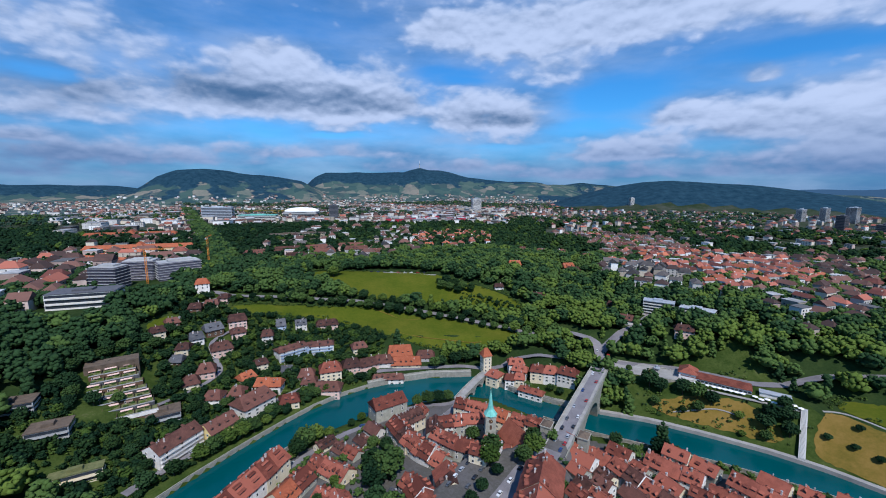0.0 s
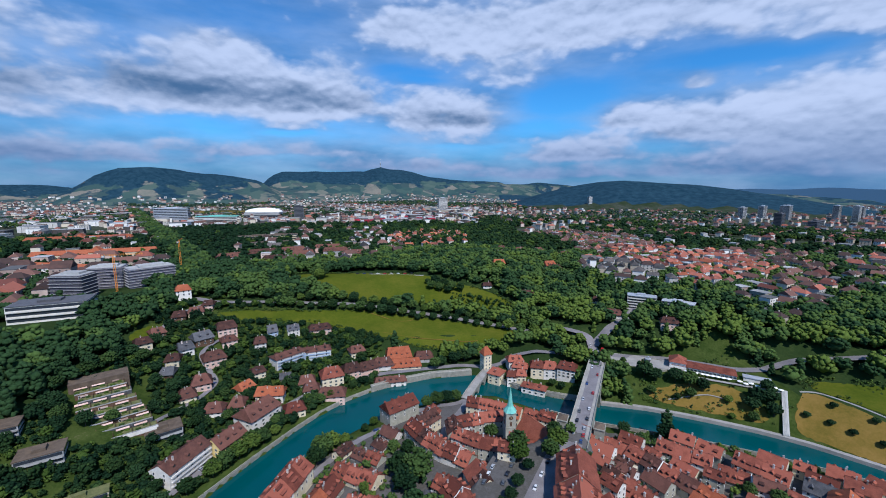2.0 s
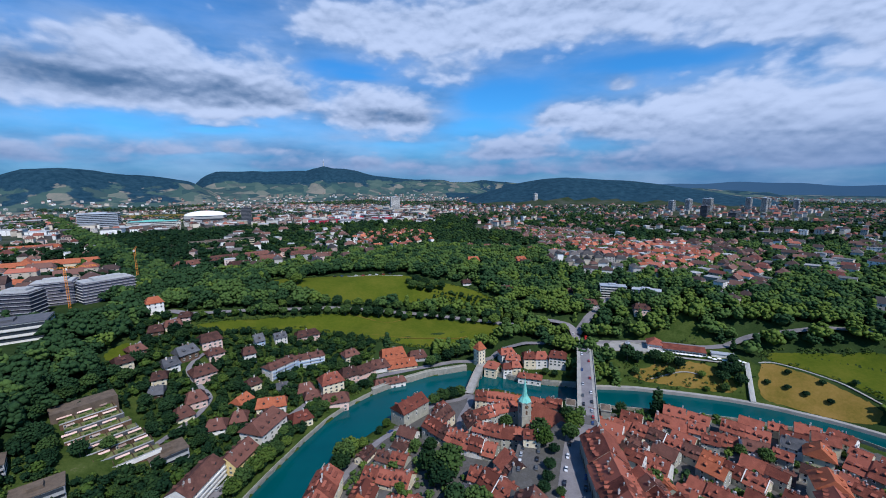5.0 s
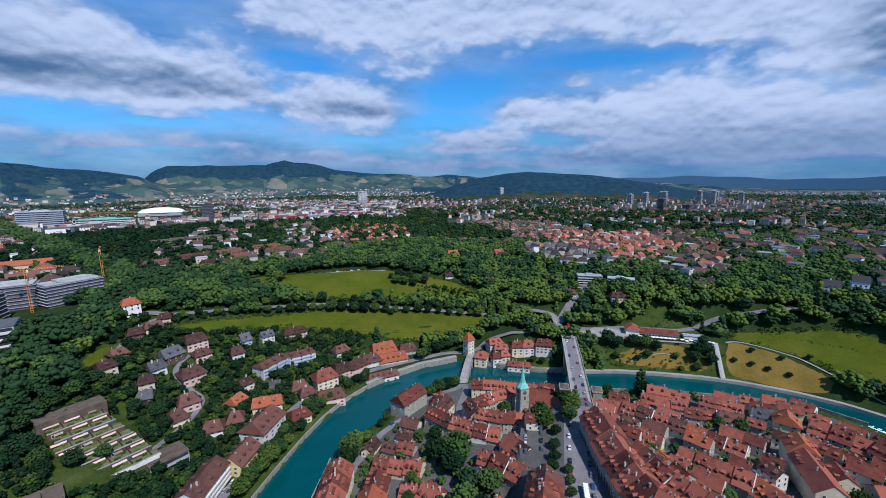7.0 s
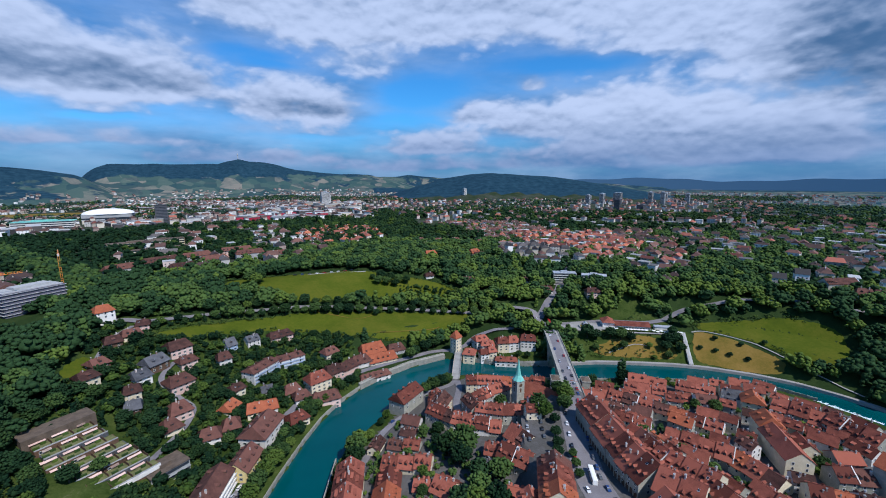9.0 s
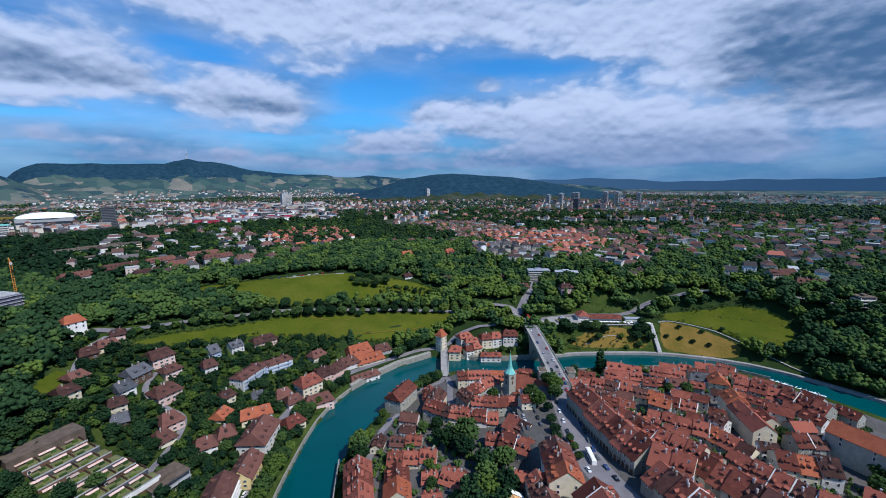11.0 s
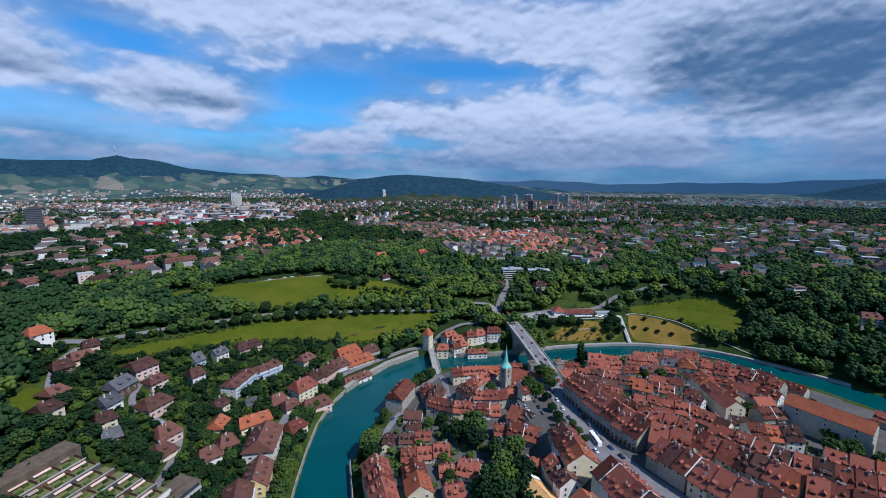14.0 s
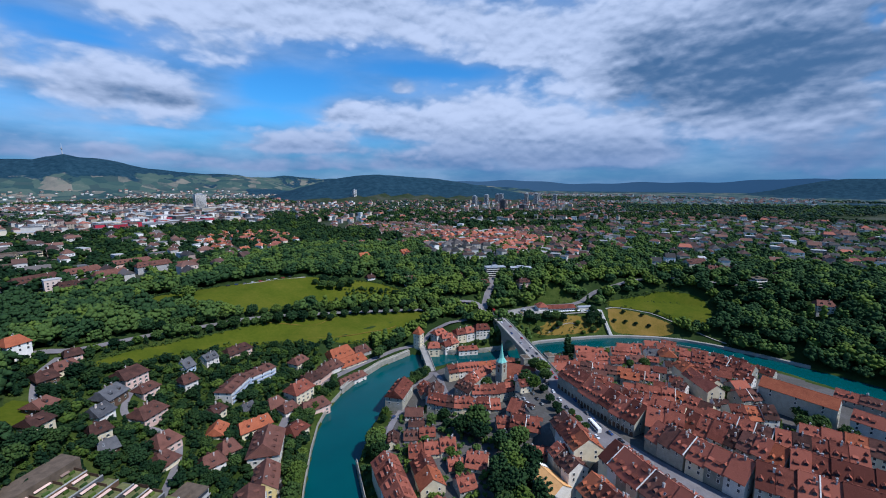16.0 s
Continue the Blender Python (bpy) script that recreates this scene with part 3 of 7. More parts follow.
def build_land():
    xs, ys = spacing(-330, 330, 3.2, -4700, 4950, 1.045), spacing(40, 560, 3.2, -1500, 4950, 1.045)
    gx, gy = np.meshgrid(xs, ys)
    z = land(gx.ravel(), gy.ravel())
    nx, ny = len(xs), len(ys)
    i = np.arange(nx * ny).reshape(ny, nx)
    quads = np.stack([i[:-1, :-1], i[:-1, 1:], i[1:, 1:], i[1:, :-1]], -1).reshape(-1, 4)
    cx, cy = gx.ravel()[quads].mean(1), gy.ravel()[quads].mean(1)
    r = np.hypot(cx, cy)
    do, so, _ = to_line(cx, cy, OUTER)
    di, si, _ = to_line(cx, cy, INNER)
    slot = np.zeros(len(quads), int)
    slot[(si < 0)] = 4
    slot[(si < 0) & (di < 12)] = 0
    slot[(so > 0) & ~((cx < -60) & (cx > -262) & (cy > 190) & (cy < 440)) & ~((cx > 20) & (cx < 262) & (cy < 345))] = 3
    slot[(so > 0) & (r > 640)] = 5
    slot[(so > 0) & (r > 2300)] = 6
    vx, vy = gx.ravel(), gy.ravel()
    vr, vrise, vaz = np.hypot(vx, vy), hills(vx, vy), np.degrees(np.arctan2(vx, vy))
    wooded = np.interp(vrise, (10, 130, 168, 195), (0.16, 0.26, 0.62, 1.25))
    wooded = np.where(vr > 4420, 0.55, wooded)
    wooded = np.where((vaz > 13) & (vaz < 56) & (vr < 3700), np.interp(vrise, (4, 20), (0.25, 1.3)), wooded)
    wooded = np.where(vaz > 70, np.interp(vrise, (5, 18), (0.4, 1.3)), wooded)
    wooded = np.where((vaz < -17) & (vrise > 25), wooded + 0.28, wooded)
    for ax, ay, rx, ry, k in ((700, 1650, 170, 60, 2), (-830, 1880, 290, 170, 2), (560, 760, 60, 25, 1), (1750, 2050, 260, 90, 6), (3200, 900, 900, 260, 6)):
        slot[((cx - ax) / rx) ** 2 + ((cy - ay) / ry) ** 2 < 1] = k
    me = bpy.data.meshes.new("ground")
    me.from_pydata(np.stack([gx.ravel(), gy.ravel(), z], 1).tolist(), [], quads.tolist())
    for mat in (GARDEN, MEADOW, DRY, FOREST_FLOOR, TOWN_FLOOR, SUBURB, HAZY_FIELDS):
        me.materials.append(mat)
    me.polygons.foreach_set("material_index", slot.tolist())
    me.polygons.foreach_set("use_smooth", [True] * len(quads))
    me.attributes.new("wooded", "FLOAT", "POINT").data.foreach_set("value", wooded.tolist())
    me.update()
    tagged(new("ground", me), "rolling green land with meadows, yards and wooded hills", "ground", kind="structure")


build_land()


def meadow(poly, mat, label, seed):
    """A sheet of grass lying on the ground, with an uneven soft outline."""
    g = random.Random(seed)
    line = [Vector(p) for p in poly]
    for _ in range(3):
        line = [q for a, b in zip(line, line[1:] + line[:1]) for q in (a.lerp(b, 0.25), a.lerp(b, 0.75))]
    edge = []
    for a, b in zip(line, line[1:] + line[:1]):
        n = max(1, round((b - a).length / 3.0))
        edge += [a.lerp(b, k / n) + Vector((g.uniform(-0.7, 0.7), g.uniform(-0.7, 0.7))) for k in range(n)]
    n = len(edge)
    xs, ys = [p.x for p in edge], [p.y for p in edge]
    gx, gy = np.meshgrid(np.arange(min(xs), max(xs), 3.2), np.arange(min(ys), max(ys), 3.2))
    keep = inside(gx.ravel(), gy.ravel(), [(p.x, p.y) for p in edge])
    keep &= to_line(gx.ravel(), gy.ravel(), [(p.x, p.y) for p in edge + edge[:1]])[0] > 1.5
    pts = edge + [Vector(p) for p in zip(gx.ravel()[keep], gy.ravel()[keep])]
    verts, _, faces, _, _, _ = delaunay_2d_cdt(pts, [(k, (k + 1) % n) for k in range(n)], [], 1, 1e-4)
    me = bpy.data.meshes.new("meadow")
    me.from_pydata([(p.x, p.y, h1(p.x, p.y) + 0.22) for p in verts], [], faces)
    me.materials.append(mat)
    me.polygons.foreach_set("use_smooth", [True] * len(me.polygons))
    me.update()
    tagged(new("meadow", me), label, "meadow", kind="structure")


for name, mat, label in (("upper", MEADOW, "sloping green meadow above the avenue"), ("lower", MEADOW, "long mown meadow above the river houses"), ("right", MEADOW, "green meadow at the foot of the wood"), ("dry", DRY, "dry yellow meadow above the promenade"), ("park", DRY, "sparse dry grass on the park slope"), ("west", MEADOW, "small clearing in the wooded slope")):
    meadow(MEADOWS[name], mat, label, len(name))
tagged(new("water", Soup().poly([(-430, -260, 0), (340, -260, 0), (340, 420, 0), (-430, 420, 0)], [(0, 1, 2, 3)]).mesh("water", [WATER])), "calm turquoise river bending round the old town", "river", kind="structure")

# pale ridges at the edge of sight, all round, hazed by a blue glow
def far_ridge():
    mat = bpy.data.materials.new("far ridges with haze glow")
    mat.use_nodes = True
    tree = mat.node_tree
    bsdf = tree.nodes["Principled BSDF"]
    # blue base and added emission stand for haze over the ridges
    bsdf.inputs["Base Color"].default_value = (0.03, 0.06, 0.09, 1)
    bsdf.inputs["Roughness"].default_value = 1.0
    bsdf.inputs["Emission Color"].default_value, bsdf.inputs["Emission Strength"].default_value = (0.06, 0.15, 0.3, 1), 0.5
    soup, n = Soup(), 240
    pts = []
    for i in range(n + 1):
        a = radians(-70 + 190 * i / n)
        top = 178 + 26 * math.sin(a * 7.3) * math.sin(a * 3.1 + 1) + 10 * math.sin(a * 23) + 5 * math.sin(a * 61)
        pts += [(4930 * math.sin(a), 4930 * math.cos(a), -50), (4930 * math.sin(a), 4930 * math.cos(a), top)]
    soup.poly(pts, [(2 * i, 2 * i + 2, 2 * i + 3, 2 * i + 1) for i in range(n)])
    tagged(new("backdrop", soup.mesh("backdrop", [mat])), "faint ridges glowing haze-blue at the edge of sight", "hills", kind="structure")


far_ridge()

# ---- roads, quays, bridges ----
ROADS = []


def road(name, pts, width, label, mat=None, **more):
    ROADS.append((pts, width))
    return strip(name, pts, width, mat or ASPHALT, label, "road", **more)


road("road", [(146, 352), (150, 376), (120, 402), (74, 426), (18, 446), (-21, 454), (-102, 463), (-136, 456), (-188, 444), (-232, 428), (-300, 440)], 9, "grey asphalt road climbing along the meadow between trees")
road("road", [(150, 366), (172, 380), (200, 396), (250, 440), (330, 500)], 9, "grey asphalt road leading up from the bridge")
road("road", [(150, 350), (175, 343), (205, 330), (245, 300), (292, 292), (342, 264), (388, 222), (412, 120)], 8, "asphalt road behind the long red-roofed inn")
road("road", [(-176, 200), (-164, 228), (-150, 254), (-141, 286), (-131, 304), (-118, 322), (-99, 346), (-82, 350), (-56, 359), (-22, 366), (20, 372), (44, 366)], 6, "narrow asphalt lane along the river houses")
road("road", [(44, 366), (66, 374), (92, 366), (121, 357), (143, 360)], 6, "short lane rising to the bridge head")
road("road", [(-250, 345), (-251, 381), (-249, 402), (-240, 420)], 4, "narrow lane on the wooded slope")
road("road", [(-205, 262), (-190, 300), (-186, 322), (-212, 349), (-206, 369), (-199, 380)], 4, "garden lane between villas")
road("road", [(62, 219), (42, 192), (24, 166), (11, 147), (1, 121), (-5, 98), (-11, 59), (-12, 20), (-14, -30)], 16.5, "asphalt main street of the old town")
road("road", [(-112, 190), (-100, 215), (-82, 243), (-66, 262), (-48, 272), (-22, 298), (8, 300), (14, 310)], 4.5, "pale lane behind the riverside row", mat=ASPHALT)
road("road", [(14, 308), (8, 290), (-8, 266), (-14, 244), (-6, 228)], 5, "cobbled lane curving up between roofs", mat=ASPHALT)
road("road", [(4, 180), (12, 194), (21, 208)], 16, "asphalt square with parked cars beside the church", mat=TOWN_FLOOR, lift=0.05)
road("path", [(266, 264), (277, 263), (288, 242), (296, 214), (300, 190), (300, 140)], 1.8, "pale gravel path across the meadow", mat=PAVING)
road("path", [(200, 300), (228, 282), (252, 266)], 3, "pale terrace path above the park", mat=PAVING)
road("path", [(-103, 541), (-46, 540), (-10, 530)], 4, "pale gravel terrace with parked cars", mat=PAVING)
road("path", [(176, 288), (205, 283), (218, 272)], 1.5, "pale footpath winding through the park", mat=PAVING)
road("path", [(-60, 414), (-30, 404), (40, 402)], 1.2, "worn footpath at the foot of the meadow", mat=DRY)
road("path", [(-90, 458), (-40, 436), (-16, 446)], 1.4, "worn footpath across the meadow", mat=DRY)
# plaza at the bridge head
road("pavement", [(150, 345), (170, 335), (195, 322), (206, 312)], 26, "pale paved square at the bridge head", mat=PAVING)


def quay(pts, height, width, mat, label, side):
    soup, tops = Soup(), []
    for (ax, ay), (bx, by) in zip(pts, pts[1:]):
        turn, length = math.atan2(by - ay, bx - ax), math.hypot(bx - ax, by - ay)
        soup.box(-0.3, length + 0.3, -width / 2 + side, width / 2 + side, -3.5, height, 0, turn, (ax, ay))
        soup.box(-0.3, length + 0.3, width / 2 + side - 0.5 if side > 0 else -width / 2 + side, width / 2 + side if side > 0 else -width / 2 + side + 0.5, height, height + 0.9, 0, turn, (ax, ay))
    return tagged(new("quay_wall", soup.mesh("quay_wall", [mat])), label, "quay wall", kind="structure")


quay(OUTER[9:13], 5.2, 2.6, ASHLAR, "pale ashlar quay wall at the water", 0.6)
quay(OUTER[3:10], 2.6, 0.7, ASHLAR, "low concrete river wall along the gardens", 0.3)
quay(OUTER[13:17], 4.2, 1.2, ASHLAR, "stone river wall below small white houses", 0.3)
quay(INNER[3:6], 4.4, 1.0, ASHLAR, "stone river wall below the old row", -0.3)
quay(INNER[12:20], 4.4, 1.0, ASHLAR, "stone river wall below the lower town", -0.3)
strip("promenade", OUTER[16:26], 3.6, PAVING, "pale concrete promenade along the river", "promenade", lift=0.9, thick=3.0, side=1.0, z_of=2.6)


def weir():
    """A broken band of white water, in ragged tongues."""
    g, soup = random.Random(3), Soup()
    a, b = Vector((266, 160)), Vector((272, 119))
    for k in range(40):
        p, q = a.lerp(b, k / 40), a.lerp(b, (k + 0.9) / 40)
        w0, w1, lift = g.uniform(0.5, 1.2), g.uniform(0.8, 3.2), g.uniform(0.12, 0.3)
        soup.poly([(p.x - w0, p.y, lift), (q.x - w0, q.y, lift), (q.x + w1, q.y, 0.06), ((p.x + q.x) / 2 + w1 + g.uniform(0, 2.4), (p.y + q.y) / 2, 0.05), (p.x + w1 * 0.6, p.y, 0.06)], [(0, 1, 2, 3, 4)])
    tagged(new("weir", soup.mesh("weir", [FOAM])), "line of white water over a weir", "weir", kind="structure")


weir()



def arch_bridge(name, a, b, width, deck, spans, mat, label, rail_mat, deck_mat, rise=None, base=-3.0):
    """A stone bridge from a to b; spans: (start, end, springing, crown) of its arches along the run."""
    run, turn = math.hypot(b[0] - a[0], b[1] - a[1]), math.atan2(b[1] - a[1], b[0] - a[0])
    top = anchor(name, a[0], a[1], 0, turn)
    tagged(top, label, "bridge")
    z_at = lambda s: deck + (rise(s / run) if rise else 0.0)
    cuts = sorted({0.0, run, *[s0 + (s1 - s0) * i / 16 for s0, s1, _, _ in spans for i in range(17)], *np.linspace(0, run, 25)})

    def under(s):
        for s0, s1, spring, crown in spans:
            if s0 < s < s1:
                u = 2 * (s - s0) / (s1 - s0) - 1
                return spring + (crown - spring) * math.sqrt(max(0.0, 1 - u * u))
        return base
    soup = Soup()
    for p, q in zip(cuts, cuts[1:]):
        mid = (p + q) / 2
        lo_p, lo_q = (under(p + 1e-4), under(q - 1e-4)) if under(mid) > base else (base, base)
        w = width / 2
        pts = [(p, -w, lo_p), (q, -w, lo_q), (q, -w, z_at(q)), (p, -w, z_at(p)), (p, w, lo_p), (q, w, lo_q), (q, w, z_at(q)), (p, w, z_at(p))]
        soup.poly(pts, [(0, 1, 2, 3), (5, 4, 7, 6), (4, 5, 1, 0)])
    for s0, s1, spring, crown in spans:
        for s in (s0, s1):
            soup.poly([(s, -width / 2, base), (s, width / 2, base), (s, width / 2, spring), (s, -width / 2, spring)], [(0, 1, 2, 3), (3, 2, 1, 0)])
    part("masonry", soup.mesh("masonry", [mat]), top)
    soup = Soup()
    for p, q in zip(cuts, cuts[1:]):
        soup.poly([(p, -width / 2 - 0.3, z_at(p) + 0.25), (q, -width / 2 - 0.3, z_at(q) + 0.25), (q, width / 2 + 0.3, z_at(q) + 0.25), (p, width / 2 + 0.3, z_at(p) + 0.25)], [(0, 1, 2, 3)])
    part("deck", soup.mesh("deck", [deck_mat]), top)
    for s in (-1, 1):
        soup, walk_soup = Soup(), Soup()
        for p, q in zip(cuts, cuts[1:]):
            y0, y1 = s * (width / 2 + 0.4), s * (width / 2 - 0.1)
            pts = [(p, y0, z_at(p) - 0.5), (q, y0, z_at(q) - 0.5), (q, y0, z_at(q) + 1.3), (p, y0, z_at(p) + 1.3), (p, y1, z_at(p) - 0.5), (q, y1, z_at(q) - 0.5), (q, y1, z_at(q) + 1.3), (p, y1, z_at(p) + 1.3)]
            soup.poly(pts, [(0, 1, 2, 3), (5, 4, 7, 6), (3, 2, 6, 7)] if s < 0 else [(1, 0, 3, 2), (4, 5, 6, 7), (2, 3, 7, 6)])
            y2 = s * (width / 2 - 2.6 if width > 12 else width / 2 - 1.2)
            walk_soup.poly([(p, y1, z_at(p) + 0.4), (q, y1, z_at(q) + 0.4), (q, y2, z_at(q) + 0.4), (p, y2, z_at(p) + 0.4), (q, y2, z_at(q) + 0.24), (p, y2, z_at(p) + 0.24)], [(0, 1, 2, 3), (3, 2, 4, 5)] if s < 0 else [(1, 0, 3, 2), (2, 3, 5, 4)])
        part("parapet", soup.mesh("parapet", [rail_mat]), top)
        part("footway", walk_soup.mesh("footway", [PAVING]), top)
    return top, run, turn, z_at


BRIDGE, BRIDGE_RUN, BRIDGE_TURN, BRIDGE_Z = arch_bridge("stone_bridge", (64, 214), (148, 350), 13.2, 22.6, [(16, 30, 12, 19), (44, 96, 3, 20), (106, 122, 12, 19)], SANDSTONE, "high stone arch road bridge with cars over the river", SANDSTONE, ASPHALT, rise=lambda u: 1.2 * math.sin(math.pi * u))
arch_bridge("old_bridge", (12, 306), (43, 360), 6.5, 5.6, [(8, 22, 0, 4.6), (25, 39, 0, 5.2), (42, 56, 0, 4.6)], ASHLAR, "low old three-arched stone bridge over the river", ASHLAR, PAVING, rise=lambda u: 1.6 * math.sin(math.pi * u))

for off in (-11.5, 11.5):
    c, s = math.cos(BRIDGE_TURN), math.sin(BRIDGE_TURN)
    px, py = 64 + c * 24 - s * off, 214 + s * 24 + c * off
    top = tagged(anchor("bridge_pavilion", px, py, 8, BRIDGE_TURN), "square sandstone pier house at the bridge end", "pier house", "bridge pier houses")
    part("wall", Soup().box(-4, 4, -3, 3, -6, 17.5).mesh("wall", [SANDSTONE]), top)
    part("cornice", Soup().box(-4.5, 4.5, -3.5, 3.5, 17.5, 18.2).mesh("cornice", [SANDSTONE]), top)
    part("roof", Soup().poly([(-4.2, -3.2, 18.2), (4.2, -3.2, 18.2), (4.2, 3.2, 18.2), (-4.2, 3.2, 18.2), (0, 0, 19.6)], [(0, 1, 4), (1, 2, 4), (2, 3, 4), (3, 0, 4)]).mesh("roof", [GRAVEL_ROOF]), top)

# ---- houses ----
FOOT = []  # x, y, turn, half length, half width of all that stands on the ground


def window_mesh(name, w, h, shutter):
    """One connected window: frame, reveal and pane; the frame's sides widen into open shutters."""
    a = 0.42 if shutter else 0.14
    ring = lambda x, z0, z1, y: [(-x, y, z0), (x, y, z0), (x, y, z1), (-x, y, z1)]
    pts = ring(w / 2 + a, -0.14, h + 0.12, 0.02) + ring(w / 2 + a, -0.14, h + 0.12, -0.12) + ring(w / 2, 0, h, -0.12) + ring(w / 2, 0, h, -0.03)
    soup = Soup()
    soup.poly(pts, [])
    for k, side_mat in ((0, 1), (1, 2 if shutter else 1), (2, 1), (3, 2 if shutter else 1)):
        n = (k + 1) % 4
        soup.f += [(k, n, 4 + n, 4 + k), (4 + k, 4 + n, 8 + n, 8 + k), (8 + k, 8 + n, 12 + n, 12 + k)]
        soup.m += [side_mat, side_mat, 1]
    soup.f.append((12, 13, 14, 15))
    soup.m.append(0)
    return soup.mesh(name, [GLASS, FRAME, SHUTTER])


WINDOW = window_mesh("window", 1.15, 1.7, False)
WINDOW_SHUT = window_mesh("window", 1.05, 1.5, True)
WINDOW_BAND = window_mesh("window", 2.4, 1.5, False)


def dormer_mesh(roof_mat, w=1.6, h=1.5, depth=2.8, shed=False):
    """A dormer whose sill is at the origin, looking along -y; it runs back into the roof."""
    soup = Soup()
    soup.box(-w / 2, w / 2, 0, depth, -0.6, h, 1)
    soup.poly([(-w / 2 + 0.2, -0.03, 0.25), (w / 2 - 0.2, -0.03, 0.25), (w / 2 - 0.2, -0.03, h - 0.1), (-w / 2 + 0.2, -0.03, h - 0.1)], [(0, 1, 2, 3)], 2)
    o = 0.25
    if shed:
        soup.poly([(-w / 2 - o, -o, h), (w / 2 + o, -o, h), (w / 2 + o, depth + 1.2, h + 0.75), (-w / 2 - o, depth + 1.2, h + 0.75), (-w / 2 - o, -o, h + 0.15), (w / 2 + o, -o, h + 0.15), (w / 2 + o, depth + 1.2, h + 0.9), (-w / 2 - o, depth + 1.2, h + 0.9)],
                  [(3, 2, 1, 0), (4, 5, 6, 7), (0, 1, 5, 4), (1, 2, 6, 5), (3, 0, 4, 7)], 0)
    else:
        r = h + w * 0.42
        soup.poly([(-w / 2 - o, -o, h - 0.12), (0, -o, r), (w / 2 + o, -o, h - 0.12), (-w / 2 - o, depth + 0.6, h - 0.12), (0, depth + 0.6, r), (w / 2 + o, depth + 0.6, h - 0.12)], [(0, 1, 4, 3), (1, 2, 5, 4)], 0)
        soup.poly([(-w / 2, 0, h), (w / 2, 0, h), (0, 0, r - 0.1)], [(0, 1, 2)], 1)
    return soup.mesh("dormer", [roof_mat, TIMBER if not shed else roof_mat, GLASS])


def chimney_mesh(h, w):
    soup = Soup()
    soup.box(-w / 2, w / 2, -w * 0.4, w * 0.4, -1.6, h, 0)
    soup.box(-w / 2 - 0.1, w / 2 + 0.1, -w * 0.4 - 0.1, w * 0.4 + 0.1, h, h + 0.18, 1)
    for s in (-1, 1):
        soup.tube(s * w * 0.24, 0, h + 0.18, h + 0.6, 0.13, 0.11, 6, 1)
    return soup.mesh("chimney", [BRICK_STACK, GREYWALL])


CHIMNEYS = [chimney_mesh(1.6, 0.65), chimney_mesh(1.9, 0.9), chimney_mesh(1.2, 0.55)]


def arch_mesh():
    """An arcade opening: stone surround round a dark sheet that stands for the shade inside."""
    soup, n = Soup(), 8
    arc = [(1.2 * math.cos(math.pi * i / n), 2.4 + 1.2 * math.sin(math.pi * i / n)) for i in range(n + 1)]
    inner = [(1.2, 0)] + arc + [(-1.2, 0)]
    outer = [(1.5, 0)] + [(1.25 * a, 2.4 + (b - 2.4) * 1.28) for a, b in arc] + [(-1.5, 0)]
    k = len(inner)
    soup.poly([(a, -0.18, b) for a, b in outer] + [(a, -0.18, b) for a, b in inner] + [(a, -0.04, b) for a, b in inner], [(i + 1, i, k + i, k + i + 1) for i in range(k - 1)] + [(k + i + 1, k + i, 2 * k + i, 2 * k + i + 1) for i in range(k - 1)], 0)
    # flat dark face painted as the arcade's shade, no vault behind
    soup.f.append(tuple(range(3 * k - 1, 2 * k - 1, -1)))
    soup.m.append(1)
    return soup.mesh("arch", [SANDSTONE, TIMBER])


ARCH = arch_mesh()


def party_wall_mesh(W, e, r):
    w = W / 2 + 0.5
    lo = e - 0.5 * (r - e) / (W / 2)
    pts = [(x, y, z) for x in (-0.25, 0.25) for y, z in ((-w, lo - 0.3), (-w, lo + 0.75), (0, r + 0.75), (w, lo + 0.75), (w, lo - 0.3), (0, r - 0.3))]
    return Soup().poly(pts, [(0, 1, 2, 5), (2, 3, 4, 5), (11, 8, 7, 6), (11, 10, 9, 8), (1, 7, 8, 2), (2, 8, 9, 3), (0, 6, 7, 1), (3, 9, 10, 4)]).mesh("party_wall", [PLASTER])
SKYLIGHT = Soup().box(-0.45, 0.45, -0.65, 0.65, 0, 0.12, 0).box(-0.38, 0.38, -0.55, 0.55, 0.12, 0.14, 1).mesh("skylight", [METAL_ROOF, GLASS])
AWNING = Soup().poly([(-1.5, 0, 0.9), (1.5, 0, 0.9), (1.5, -1.7, 0.2), (-1.5, -1.7, 0.2), (1.5, -1.7, 0.0), (-1.5, -1.7, 0.0)], [(0, 1, 2, 3), (3, 2, 4, 5)], 0).mesh("awning", [CANVAS])

